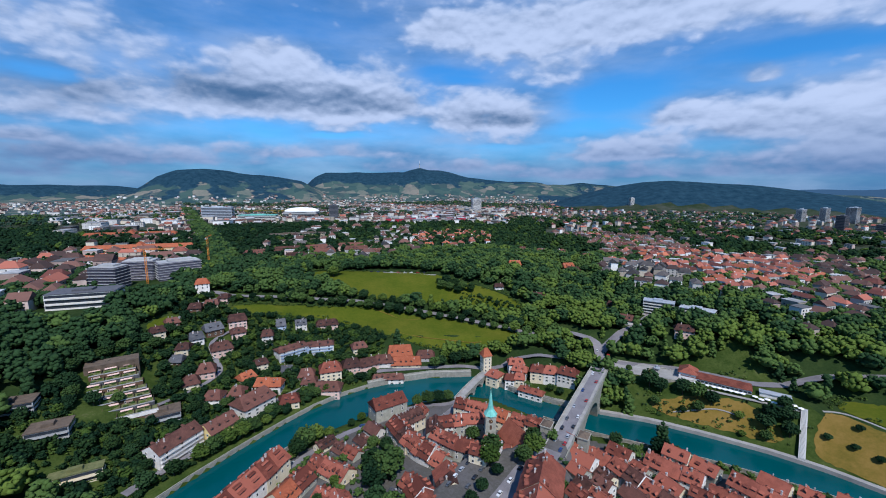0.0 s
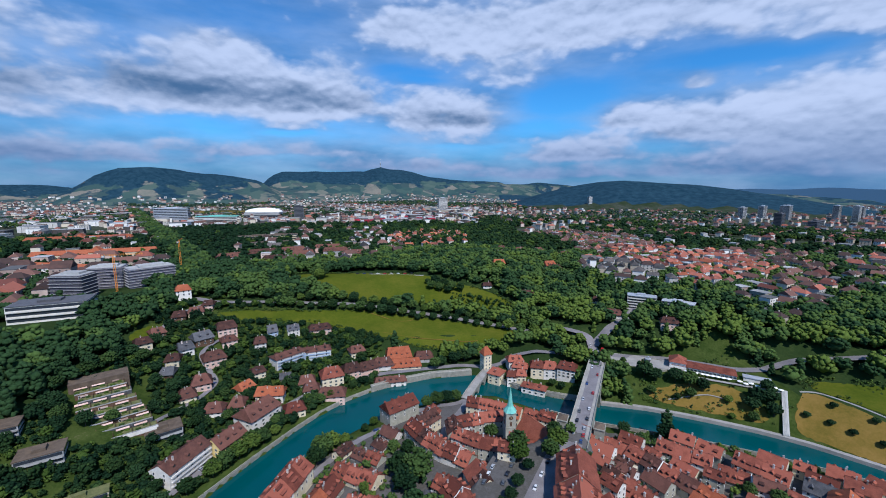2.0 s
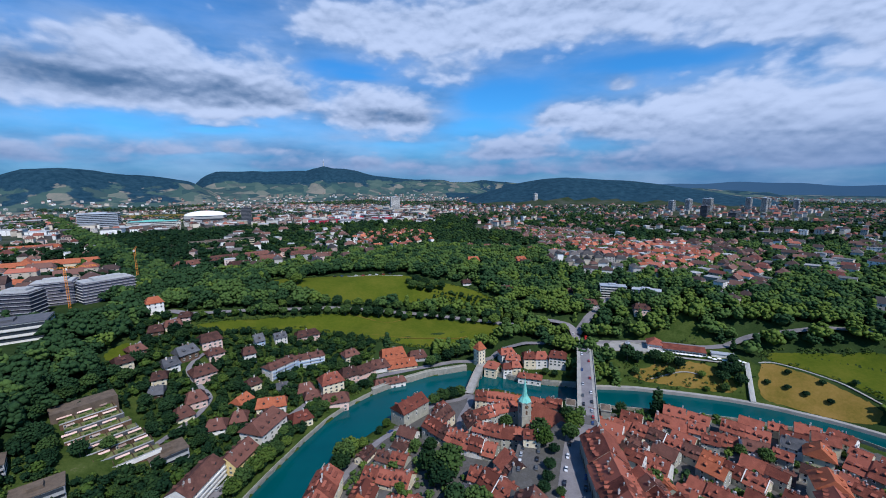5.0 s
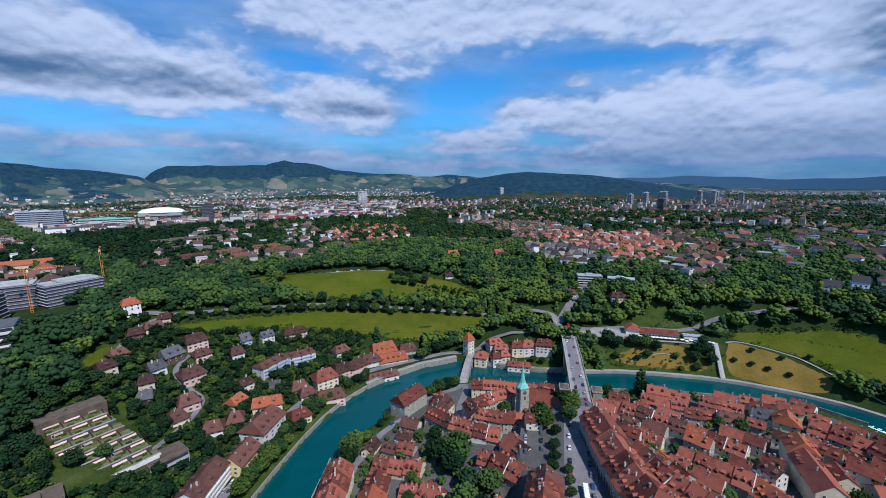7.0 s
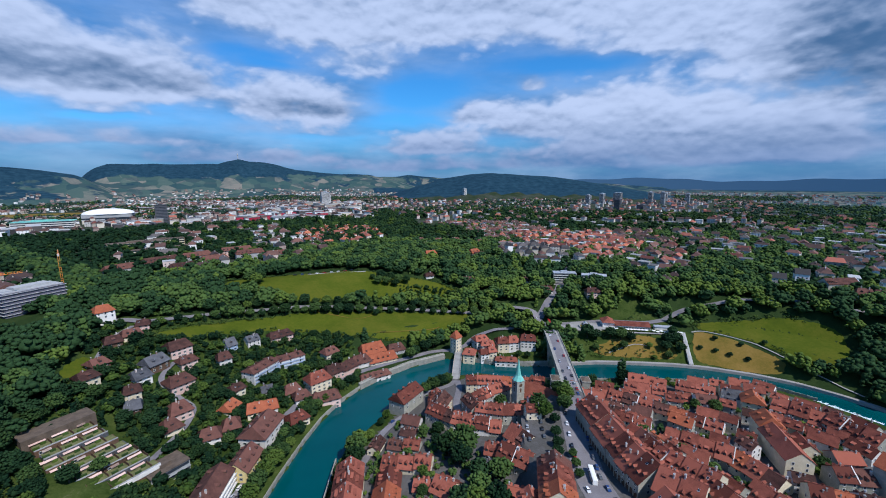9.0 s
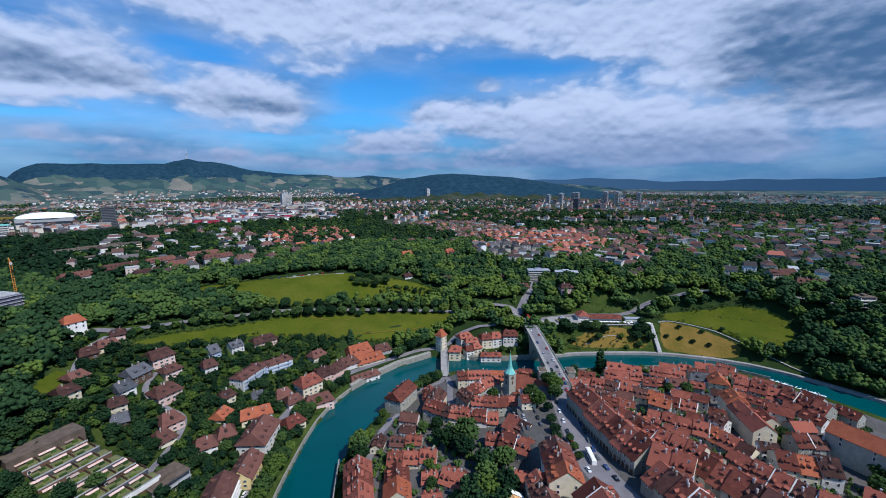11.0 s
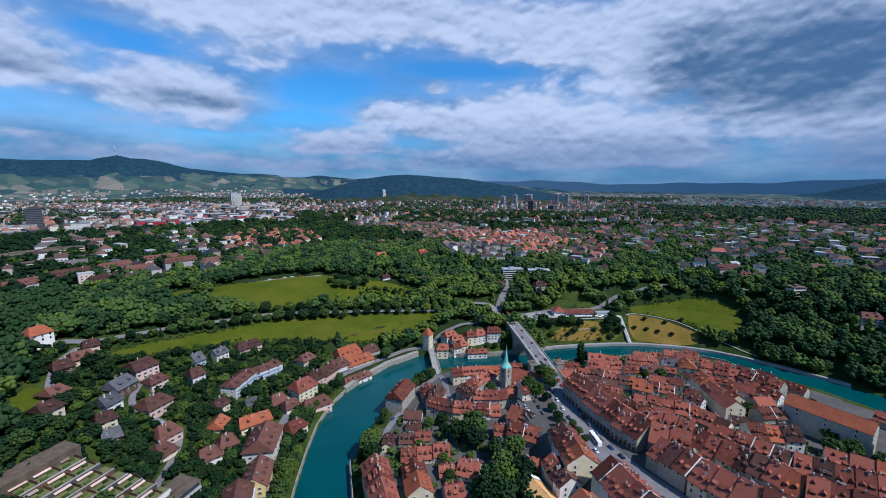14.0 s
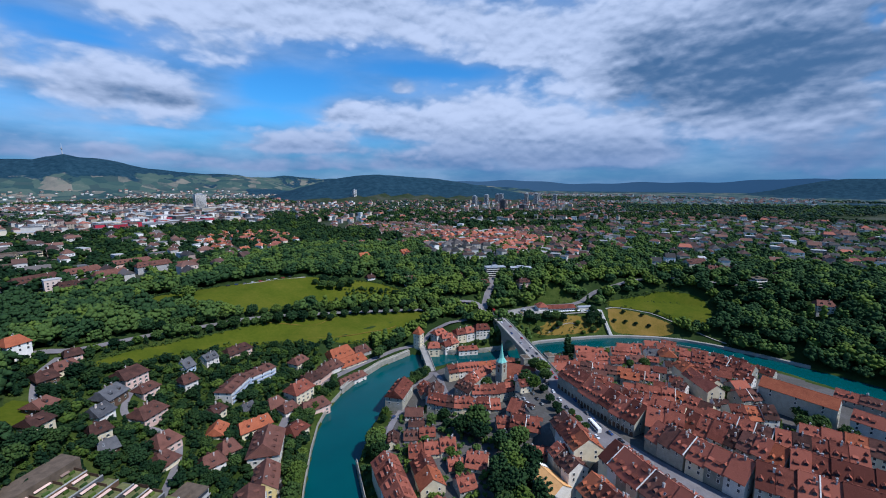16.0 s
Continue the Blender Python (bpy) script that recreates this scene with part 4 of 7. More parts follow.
# wall choices, roof, hip share, pitch, floor height, shutters, category, label
STYLES = {
    "old": ((SANDSTONE, CREAM, PLASTER, SANDSTONE), TILE, 0.0, 0.74, 3.1, False, "town house", "old town house with steep red-brown tiled roof and dormers"),
    "arcade": ((SANDSTONE,), TILE, 0.0, 0.78, 3.3, False, "town house", "arcaded sandstone town house with red-brown tiled roof on the main street"),
    "villa": ((PLASTER, CREAM, PINK, PLASTER), TILE_DARK, 0.55, 0.72, 2.9, True, "house", "plastered villa with brown hipped tile roof among gardens"),
    "chalet": ((TIMBER, PINK, CREAM), TILE_DARK, 0.3, 0.55, 2.8, True, "house", "dark timber hillside house with broad brown roof"),
    "slate": ((TIMBER, PLASTER), SLATE, 0.2, 0.7, 2.8, True, "house", "hillside house with dark slate roof and white gables"),
    "white": ((PLASTER,), TILE_DARK, 0.35, 0.7, 2.9, True, "house", "tall white plastered house with brown tiled roof"),
    "pink": ((PINK,), TILE_DARK, 0.5, 0.62, 2.9, True, "house", "pale pink house with brown hipped roof"),
    "yellow": ((YELLOW,), TILE_DARK, 0.0, 0.75, 2.9, True, "house", "yellow plastered gabled house by the river lane"),
    "yellowv": ((CREAM,), TILE, 0.5, 0.62, 2.9, True, "house", "cream house with low hipped tile roof at the water"),
    "orange": ((CREAM, PLASTER), TILE_ORANGE, 0.25, 0.78, 2.9, True, "house", "house with bright new orange tiled roof"),
    "brown": ((GREYWALL,), TILE_DARK, 0.5, 0.8, 2.9, False, "house", "grey house with dark brown hipped roof"),
    "hotel": ((CREAM,), TILE, 0.6, 0.8, 3.1, True, "hotel", "large cream riverside hotel with red mansard roof"),
    "blue": ((BLUEWALL,), SLATE, 0.0, 0.9, 2.9, True, "house", "pale blue gabled house with dark roof"),
    "grey": ((GREYWALL, PLASTER), SLATE, 0.0, 0.7, 2.8, False, "house", "small grey house with dark slate roof"),
    "block": ((PLASTER,), TILE_DARK, 0.0, 0.6, 2.8, False, "apartment block", "long white balconied apartment block with brown roof"),
    "modern": ((PLASTER,), TILE_DARK, 0.4, 0.42, 2.8, False, "apartment block", "long white apartment house with blue balcony bands and low brown roof"),
    "riverrow": ((PLASTER, CREAM), TILE, 0.12, 0.78, 3.0, False, "town house", "riverside row house with steep red roof of stepped dormers"),
    "redvilla": ((PLASTER,), TILE_ORANGE, 0.5, 0.7, 3.0, False, "house", "tall pale villa with orange-red roof at the wood edge"),
    "arcadeless": ((SANDSTONE,), TILE, 0.15, 0.74, 3.1, False, "town house", "tall grey sandstone house with red roof at the water"),
    "gatehouse": ((PLASTER, PLASTER, CREAM), TILE, 0.4, 0.62, 2.9, True, "house", "white plastered house with red-brown roof near the old bridge"),
    "yard": ((PLASTER, CREAM, SANDSTONE), TILE, 0.0, 0.7, 3.0, False, "town house", "small back house with red tiled roof in a yard"),
    "barrack": ((SANDSTONE,), TILE_ORANGE, 0.0, 0.7, 3.2, False, "warehouse", "long sandstone warehouse with orange-red tiled roof and dormers"),
    "church": ((SANDSTONE,), TILE, 0.0, 0.95, 3.0, False, "house", ""),
}
DORMERS = {mat.name: [dormer_mesh(mat), dormer_mesh(mat, 1.9, 1.2, 3.0, True)] for mat in (TILE, TILE_DARK, TILE_ORANGE, SLATE)}
LONG_DORMER = dormer_mesh(TILE, 4.2, 1.2, 3.4, True)
rng = random.Random(11)


def gable_body(L, W, e, r, hip):
    w, l = W / 2, L / 2
    soup = Soup()
    pts = [(-l, -w, 0), (l, -w, 0), (l, w, 0), (-l, w, 0), (-l, -w, e), (l, -w, e), (l, w, e), (-l, w, e)]
    faces = [(0, 1, 5, 4), (2, 3, 7, 6)]
    if hip > 0.05:
        faces += [(1, 2, 6, 5), (3, 0, 4, 7)]
    else:
        pts += [(-l, 0, r - 0.25), (l, 0, r - 0.25)]
        faces += [(1, 2, 6, 9, 5), (3, 0, 4, 8, 7)]
    return soup.poly(pts, faces)


def roof_soup(L, W, e, r, hip, over=0.7):
    w, l = W / 2 + over, L / 2 + (over if hip > 0.05 else 0.25)
    k = hip * W / 2
    lo = e - over * (r - e) / (W / 2)
    soup = Soup()
    t = 0.28
    top = [(-l, -w, lo), (l, -w, lo), (l, w, lo), (-l, w, lo), (-l + k, 0, r), (l - k, 0, r)]
    pts = [(x, y, z + t) for x, y, z in top] + top
    faces = [(0, 1, 5, 4), (2, 3, 4, 5), (7, 6, 10, 11), (9, 8, 11, 10), (0, 6, 7, 1), (2, 8, 9, 3)]
    if k > 0:
        faces += [(1, 2, 5), (3, 0, 4), (8, 7, 11), (6, 9, 10), (1, 7, 8, 2), (3, 9, 6, 0)]
    else:
        faces += [(1, 7, 11, 5), (2, 5, 11, 8), (0, 4, 10, 6), (3, 9, 10, 4)]
    soup.poly(pts, faces)
    if k <= 0:
        soup.box(-l, l, -0.18, 0.18, r + t - 0.1, r + t + 0.08)
    return soup


def house(x, y, turn, L, W, ridge, style, ends=(True, True), detail=1, group=""):
    walls, roof_mat, hip, pitch, floor_h, shut, category, label = STYLES[style]
    if style in ("old", "yard"):
        roof_mat = rng.choice((TILE,) * 14 + (TILE_DARK,) * 3 + (TILE_ORANGE,))
    if group == "hillside houses" and style not in ("block", "modern", "hotel"):
        L, W, ridge = L * 1.14, W * 1.14, ridge - 0.8
    L = max(L, 0.8 * W) if all(ends) else L
    c, s = math.cos(turn), math.sin(turn)
    corners = [(x + c * a * L / 2 - s * b * W / 2, y + s * a * L / 2 + c * b * W / 2) for a in (-1, 1) for b in (-1, 1)]
    zs = [h1(*p) for p in corners]
    z0 = min(zs) - 0.4
    high = max(zs)
    rise = min(W / 2 * pitch, (ridge - z0) * 0.55)
    e, r = ridge - rise - z0, ridge - z0
    if e < 2.6:
        r += 2.6 - e
        e = 2.6
    top = anchor(category.replace(" ", "_"), x, y, z0, turn)
    tagged(top, label, category, group)
    FOOT.append((x, y, turn, L / 2, W / 2))
    wall = rng.choice(walls)
    part("wall", gable_body(L, W, e, r, hip).mesh("wall", [wall]), top)
    roof = part("roof", roof_soup(L, W, e, r, hip, 1.05 if shut else 0.7).mesh("roof", [roof_mat]), top)
    slope = (r - e) / (W / 2)
    win = WINDOW_SHUT if shut else WINDOW
    # windows, floor by floor above the street
    gap = 3.6 if shut else 3.3
    floors = max(1, int((e - 0.7) / floor_h))
    sides = [(-W / 2, 0.0, L, 1), (W / 2, math.pi, L, 1)]
    if ends[0]:
        sides.append((-L / 2, -math.pi / 2, W, 0))
    if ends[1]:
        sides.append((L / 2, math.pi / 2, W, 0))
    for off, face, length, long_side in sides:
        n = max(1, int((length - 0.8) / gap))
        out_y = -c * (1 if off < 0 else -1) if long_side else s * (1 if off > 0 else -1)
        back = out_y > 0.3
        n = min(n, 4 if long_side and shut else 3 if long_side else 2) if style != "yard" else min(n, 2)
        n = max(1, n // 2) if back else n
        for f in range(max(0, floors - (1 if back else 3 if long_side and shut and out_y < 0.3 else 2)), floors):
            for i in range(n):
                u = (i + 0.5) / n * length - length / 2
                z = e - (floors - f) * floor_h + 0.75
                px, py = (u, off) if long_side else (off, u)
                if z + z0 < h1(x + c * px - s * py, y + s * px + c * py) + 0.3:
                    continue
                part("window", win, top, m=Matrix.Translation((px, py, z)) @ Matrix.Rotation(face, 4, "Z"))
    if style == "arcade":
        for i in range(3):
            u = (i + 0.5) / 3 * L - L / 2
            street = h1(x + c * u + s * (W / 2 + 2), y + s * u - c * (W / 2 + 2)) - z0
            part("arch", ARCH, top, m=Matrix.Translation((u, -W / 2, street)))
    if style in ("modern", "block"):
        sg, band_mat = (-1, BLUEWALL) if style == "modern" else (1, FRAME)
        for f in range(1, floors + 1):
            z = e - f * floor_h + 0.1
            part("balcony", Soup().box(-L / 2 + 0.8, L / 2 - 0.8, -1.3, 0, 0, 0.16).box(-L / 2 + 0.8, L / 2 - 0.8, -1.3, -1.22, 0.16, 1.05).mesh("balcony", [band_mat]), top, "pale blue balcony band" if sg < 0 else "white balcony band", m=Matrix.Translation((0, sg * W / 2, z)) @ Matrix.Rotation(0 if sg < 0 else math.pi, 4, "Z"))
    if style in ("old", "arcade") and hip < 0.05 and rng.random() < 0.2:
        part("party_wall", party_wall_mesh(W, e, r), top, "pale plastered party wall", m=Matrix.Translation((L / 2 - 0.1, 0, 0)))
    # dormers
    kinds = DORMERS[roof_mat.name]
    for sgn, face in ((-1, 0.0), (1, math.pi)):
        if style == "riverrow":
            for lvl in (0.25, 0.62):
                part("dormer", LONG_DORMER, roof, m=Matrix.Translation((0, sgn * W / 2 * (1 - lvl), e + lvl * W / 2 * slope - 0.1)) @ Matrix.Rotation(face, 4, "Z"))
            continue
        n = int((L - 2 * hip * W / 2 * 0.5) / (2.7 if style in ("old", "arcade") else 4.5 if style == "barrack" else 5.0))
        if style in ("block", "modern"):
            n = 3
        if rng.random() < (0.5 if style == "yard" else 0.12):
            n = 0
        for i in range(min(n, 8 if style == "barrack" else 4)):
            u = (i + 0.5) / n * (L - hip * W * 0.5) - (L - hip * W * 0.5) / 2 + rng.uniform(-0.3, 0.3)
            lvl = rng.choice((0.2, 0.24, 0.3))
            part("dormer", kinds[int(rng.random() < 0.35)], roof, m=Matrix.Translation((u, sgn * W / 2 * (1 - lvl), e + lvl * W / 2 * slope)) @ Matrix.Rotation(face, 4, "Z"))
        if style in ("old", "arcade") and W > 15:
            for i in range(rng.randint(0, 1)):
                u, lvl = rng.uniform(-L * 0.35, L * 0.35), rng.uniform(0.55, 0.66)
                part("dormer", kinds[1] if rng.random() < 0.4 else kinds[0], roof, m=Matrix.Translation((u, sgn * W / 2 * (1 - lvl), e + lvl * W / 2 * slope)) @ Matrix.Rotation(face, 4, "Z") @ Matrix.Scale(0.8, 4))
        if rng.random() < 0.2:
            u, lvl = rng.uniform(-L * 0.3, L * 0.3), rng.uniform(0.4, 0.75)
            tilt = math.atan(slope)
            part("skylight", SKYLIGHT, roof, m=Matrix.Translation((u, sgn * W / 2 * (1 - lvl), e + lvl * W / 2 * slope + 0.3)) @ Matrix.Rotation(face, 4, "Z") @ Matrix.Rotation(tilt, 4, "X"))
    for i in range(rng.randint(1, 3 if W > 14 else 2)):
        u, v = rng.uniform(-0.42, 0.42) * (L - hip * W), rng.uniform(-0.2, 0.2) * W
        part("chimney", rng.choice(CHIMNEYS), roof, m=Matrix.Translation((u, v, r - abs(v) * slope + 0.2)) @ Matrix.Rotation(rng.choice((0, math.pi / 2)), 4, "Z"))
    return top


def row(a, b, ridge, width, n, style, jitter=1.4, group="", grow=0.0):
    """n houses side by side along the ridge line from a to b."""
    dx, dy = b[0] - a[0], b[1] - a[1]
    L, turn = math.hypot(dx, dy) + grow, math.atan2(dy, dx)
    r0, r1 = ridge if isinstance(ridge, tuple) else (ridge, ridge)
    n = max(1, n)
    made = []
    for i in range(n):
        u = (i + 0.5) / n
        made.append(house(a[0] + dx * u, a[1] + dy * u, turn, L / n, width + rng.uniform(-0.6, 0.6), (r0 + (r1 - r0) * u) + (rng.uniform(-jitter, jitter) if n > 1 else 0), style, (i == 0, i == n - 1), group=group))
    return made


OLD = "old town houses"
# main street, sunny row with arcades; the street climbs towards the south
for a, b, r0, r1, w, n in (((53, 190), (44.2, 167), 41.5, 42.5, 19, 2), ((44.2, 167), (34.5, 140.4), 42.5, 43.5, 21, 3), ((34.5, 140.4), (30, 122), 43.5, 45, 22, 2)):
    row(a, b, (r0, r1), w, n, "arcade", 0.7, OLD)
row((30, 122), (36, 103), (44.5, 45), 19, 2, "old", 0.6, OLD)
for a, b, r0, r1, n in (((20, 112), (13, 90), 44.6, 47.5, 3), ((13, 90), (8.7, 64), 47.5, 50.5, 3), ((8.7, 64), (14.9, 35), 50.5, 53, 4), ((14.9, 35), (20, 12), 53, 54, 2)):
    row(a, b, (r0, r1), 20, n, "old", 0.8, OLD)
for a, b, r0, r1, n in (((44, 104), (42, 82), 44, 45.5, 3), ((42, 82), (38, 55), 45.5, 48, 4), ((38, 55), (45, 18), 48, 50, 5)):
    row(a, b, (r0, r1), 18, n, "old", 0.9, OLD)
for a, b, r0, r1, n in (((68, 99), (66.7, 65), 38.5, 41, 4), ((66.7, 65), (76, 28), 41, 43, 5)):
    row(a, b, (r0, r1), 17, n, "old", 0.9, OLD)
row((99.9, 57.6), (105.5, 28), (35, 37), 17, 3, "old", group=OLD)
row((105.5, 28), (110.8, -6.5), (37, 39), 17, 3, "old", group=OLD)
row((56, 160), (52, 132), (37.5, 38.5), 15, 4, "old", 0.8, OLD)
row((52, 132), (55, 108), (39, 41), 15, 3, "old", 0.8, OLD)
row((70, 190), (84, 168), 28, 15, 3, "old", group=OLD)
row((92, 163), (107, 130), 24, 15, 4, "old", group=OLD)
row((107, 130), (105, 104), 25, 15, 3, "old", group=OLD)
row((107, 96), (126, 74), 28, 16, 3, "old", group=OLD)
# lower town along the water
row((90, 230), (101, 218), 18, 13, 1, "old", group=OLD)
row((101, 217), (119, 180), 20, 12, 4, "old", group=OLD)
row((119, 180), (131, 150), 20.5, 12, 3, "old", group=OLD)
row((123, 223), (144, 202), 20, 12, 3, "old", group=OLD)
row((146, 200), (158, 190), 16, 12, 1, "old", group=OLD)
row((163, 207), (178, 185), 18, 13, 2, "old", group=OLD)
row((181, 181), (190, 170), 20, 12, 1, "grey", group=OLD)
row((143, 176), (156, 154), 18, 12, 2, "old", group=OLD)
row((182, 160), (190, 166), 24, 13, 1, "orange", group=OLD)
row((159, 143), (150, 133), 30, 14, 1, "orange", group=OLD)
row((147, 132), (128, 108), 29, 14, 1, "old", group=OLD)
row((199, 156), (207, 126), 22, 17, 3, "old", group=OLD)
row((207, 126), (203, 98), 23, 17, 3, "old", group=OLD)
row((178, 150), (186, 122), 19, 15, 3, "old", group=OLD)
row((136, 98), (152, 88), 26, 13, 2, "old", group=OLD)
row((158.2, 86.4), (155.2, 42.6), 35, 15, 1, "barrack", group=OLD)
row((152, 36), (148, -4), 33, 14, 2, "old", group=OLD)
row((218, 48), (214, -10), 20, 13, 4, "old", group=OLD)
# shady side of the main street
row((-1, 161), (-22.3, 132), (36.5, 42), 17, 4, "old", 0.5, OLD)
for a, b, r0, r1, n in (((-19.8, 119), (-30.4, 94.8), 46, 48.5, 4), ((-30.4, 94.8), (-38, 70), 48.5, 50.5, 4)):
    row(a, b, (r0, r1), 20, n, "old", 0.8, OLD)
row((-25.6, 150), (-34, 131), (31, 34), 12, 3, "old", group=OLD)
row((-46, 118), (-56.1, 93.4), (42, 44.5), 17, 3, "old", group=OLD)
# round the church
for a, b, n in (((29, 254), (13, 253), 1), ((13, 253), (-3, 249), 2), ((-5, 251), (-5, 237), 1), ((-5, 238), (9, 227), 2), ((9, 227), (23, 221), 2)):
    row(a, b, 25, 11, n, "old", 0.5, OLD, 2.0)
row((10, 283), (27, 276), 20, 12, 2, "old", group=OLD)
row((27, 276), (46, 264), 21, 13, 2, "old", group=OLD)
row((50, 268), (68, 254), 19, 11, 2, "old", group=OLD)
for a, b, n in (((-17, 267), (-29, 256), 2), ((-33, 256), (-22, 239), 3), ((-22, 239), (-11, 226), 3), ((-11, 226), (1, 216), 2)):
    row(a, b, 21.5, 13, n, "old", 0.7, OLD, 2.5)
row((-16, 284), (-22, 270), 15, 12, 2, "old", group=OLD)
row((2, 205), (6, 188), 27, 15, 2, "old", group=OLD)
row((-14, 192), (-4, 174), 26, 15, 2, "old", group=OLD)
row((-28, 166), (-19, 157), 21, 12, 1, "old", group=OLD)
row((-20, 200), (-14, 195), 22, 11, 1, "old", group=OLD)
row((-27, 192), (-24, 186), 19, 9, 1, "grey", group=OLD)
# low quarter by the water
row((-52, 277), (-31, 291), 21.5, 14, 1, "arcadeless", group=OLD)
row((-98, 222), (-113, 176), 22.5, 15, 5, "riverrow", jitter=0.3, group=OLD)
row((-78, 224), (-53, 207), 17, 12, 3, "old", group=OLD)
row((-78, 211), (-88, 188), 19, 14, 2, "old", group=OLD)
row((-69, 241), (-52, 228), 14, 9, 2, "old", group=OLD)
row((-52, 262), (-42, 253), 14, 10, 1, "old", group=OLD)
row((-57, 251), (-49, 243), 10, 8, 1, "old", group=OLD)
row((-81, 238), (-73, 248), 12.5, 8, 1, "old", group=OLD)
row((-68, 198), (-60, 193), 15, 10, 1, "old", group=OLD)
row((-57, 192), (-50, 181), 18.5, 14, 1, "old", group=OLD)
row((-77, 181), (-67, 177), 17, 11, 1, "old", group=OLD)
row((-94, 178), (-101, 162), 18, 13, 2, "old", group=OLD)
WEST = "hillside houses"
row((-181, 290), (-170, 291), 22, 11, 1, "villa", group=WEST)
row((-166, 250), (-176, 222), 21, 14, 1, "block", group=WEST)
row((-151, 267), (-159, 250), 19, 12, 1, "yellow", group=WEST)
row((-139, 297), (-150, 277), 23, 16, 1, "white", group=WEST)
row((-153, 314), (-134, 315), 20, 10, 2, "orange", group=WEST)
row((-168, 301), (-159, 302), 20, 11, 1, "villa", group=WEST)
row((-163, 324), (-168, 315), 23, 9, 1, "orange", group=WEST)
row((-165, 337), (-158, 342), 26, 9, 1, "chalet", group=WEST)
row((-205, 342), (-193, 350), 39, 13, 1, "pink", group=WEST)
row((-200, 312), (-190, 317), 33, 13, 1, "villa", group=WEST)
row((-202, 296), (-194, 301), 30, 11, 1, "villa", group=WEST)
row((-224, 318), (-217, 319), 38, 10, 1, "slate", group=WEST)
row((-227, 331), (-220, 333), 43, 10, 1, "chalet", group=WEST)
row((-226, 345), (-219, 351), 47, 11, 1, "slate", group=WEST)
row((-221, 360), (-212, 369), 50, 12, 1, "slate", group=WEST)
row((-210, 382), (-198, 389), 52, 14, 1, "chalet", group=WEST)
row((-201, 368), (-192, 374), 43, 9, 1, "pink", group=WEST)
row((-175, 375), (-167, 378), 39, 10, 1, "white", group=WEST)
row((-171, 398), (-164, 402), 42, 9, 1, "blue", group=WEST)
row((-154, 406), (-145, 410), 39, 9, 1, "grey", group=WEST)
row((-134, 415), (-116, 421), 36, 11, 1, "pink", group=WEST)
row((-250, 351), (-244, 357), 58, 11, 1, "chalet", group=WEST)
row((-252, 334), (-245, 340), 56, 11, 1, "chalet", group=WEST)
row((-250, 387), (-242, 390), 62, 11, 1, "chalet", group=WEST)
row((-242, 399), (-232, 403), 62, 11, 1, "chalet", group=WEST)
row((-236, 416), (-228, 417), 64, 10, 1, "chalet", group=WEST)
row((-153, 353), (-133, 373), 29, 13, 1, "modern", group=WEST)
row((-133, 373), (-108, 380), 27, 13, 1, "modern", group=WEST)
row((-144, 342), (-136, 344), 18, 8, 1, "grey", group=WEST)
row((-127, 338), (-116, 341), 17, 11, 1, "villa", group=WEST)
row((-120, 326), (-110, 328), 16, 10, 1, "villa", group=WEST)
row((-109, 338), (-92, 344), 22, 15, 1, "hotel", group=WEST)
row((-92, 354), (-79, 359), 19, 12, 1, "villa", group=WEST)
row((-79, 359), (-65, 367), 17, 12, 1, "villa", group=WEST)
row((-107, 321), (-88, 322), 14, 12, 1, "villa", group=WEST)
row((-127, 296), (-116, 301), 15, 11, 1, "yellowv", group=WEST)
row((-89, 380), (-78, 385), 25, 10, 1, "villa", group=WEST)
row((-66, 369), (-50, 372), 17, 12, 1, "villa", group=WEST)
row((-53, 381), (-33, 384), 22, 16, 1, "orange", group=WEST)
row((-48, 372), (-24, 374), 14, 13, 1, "orange", group=WEST)
row((-26, 384), (-10, 385), 16, 12, 1, "brown", group=WEST)
row((-62, 345), (-38, 348), 9, 8, 1, "villa", group=WEST)
row((-266, 424), (-256, 430), 78, 11, 1, "redvilla", group=WEST)
GATE = "houses at the bridge heads"
row((42, 347), (51, 340), 14, 12, 1, "yellowv", group=GATE)
row((55, 338), (71, 335), 14, 10, 2, "gatehouse", group=GATE)
row((64, 351), (76, 346), 16, 10, 1, "gatehouse", group=GATE)
row((79, 345), (101, 339), 19, 13, 2, "gatehouse", group=GATE)
row((102, 336), (115, 328), 22, 13, 1, "gatehouse", group=GATE)
row((66, 326), (83, 315), 8.5, 8, 2, "gatehouse", group=GATE)
row((61, 360), (75, 360), 18, 11, 1, "gatehouse", group=GATE)
row((106, 474), (122, 471), 52, 12, 1, "white", group=GATE)
row((65, 505), (76, 505), 55, 9, 1, "white", group=GATE)
row((182, 408), (196, 400), 47, 11, 1, "villa", group=GATE)
row((217, 365), (231, 358), 51, 11, 1, "villa", group=GATE)
row((190, 456), (203, 450), 47, 10, 1, "villa", group=GATE)
row((173, 564), (192, 563), 66, 11, 1, "villa", group=GATE)
row((424, 226), (457, 212), 71, 14, 1, "old", group=GATE)
row((422, 198), (436, 176), 66, 13, 2, "white", group=GATE)
row((437, 173), (455, 165), 68, 12, 1, "villa", group=GATE)
row((436, 127), (454, 116), 67, 12, 1, "white", group=GATE)
row((386, 81), (394, 67), 51, 12, 1, "white", group=GATE)


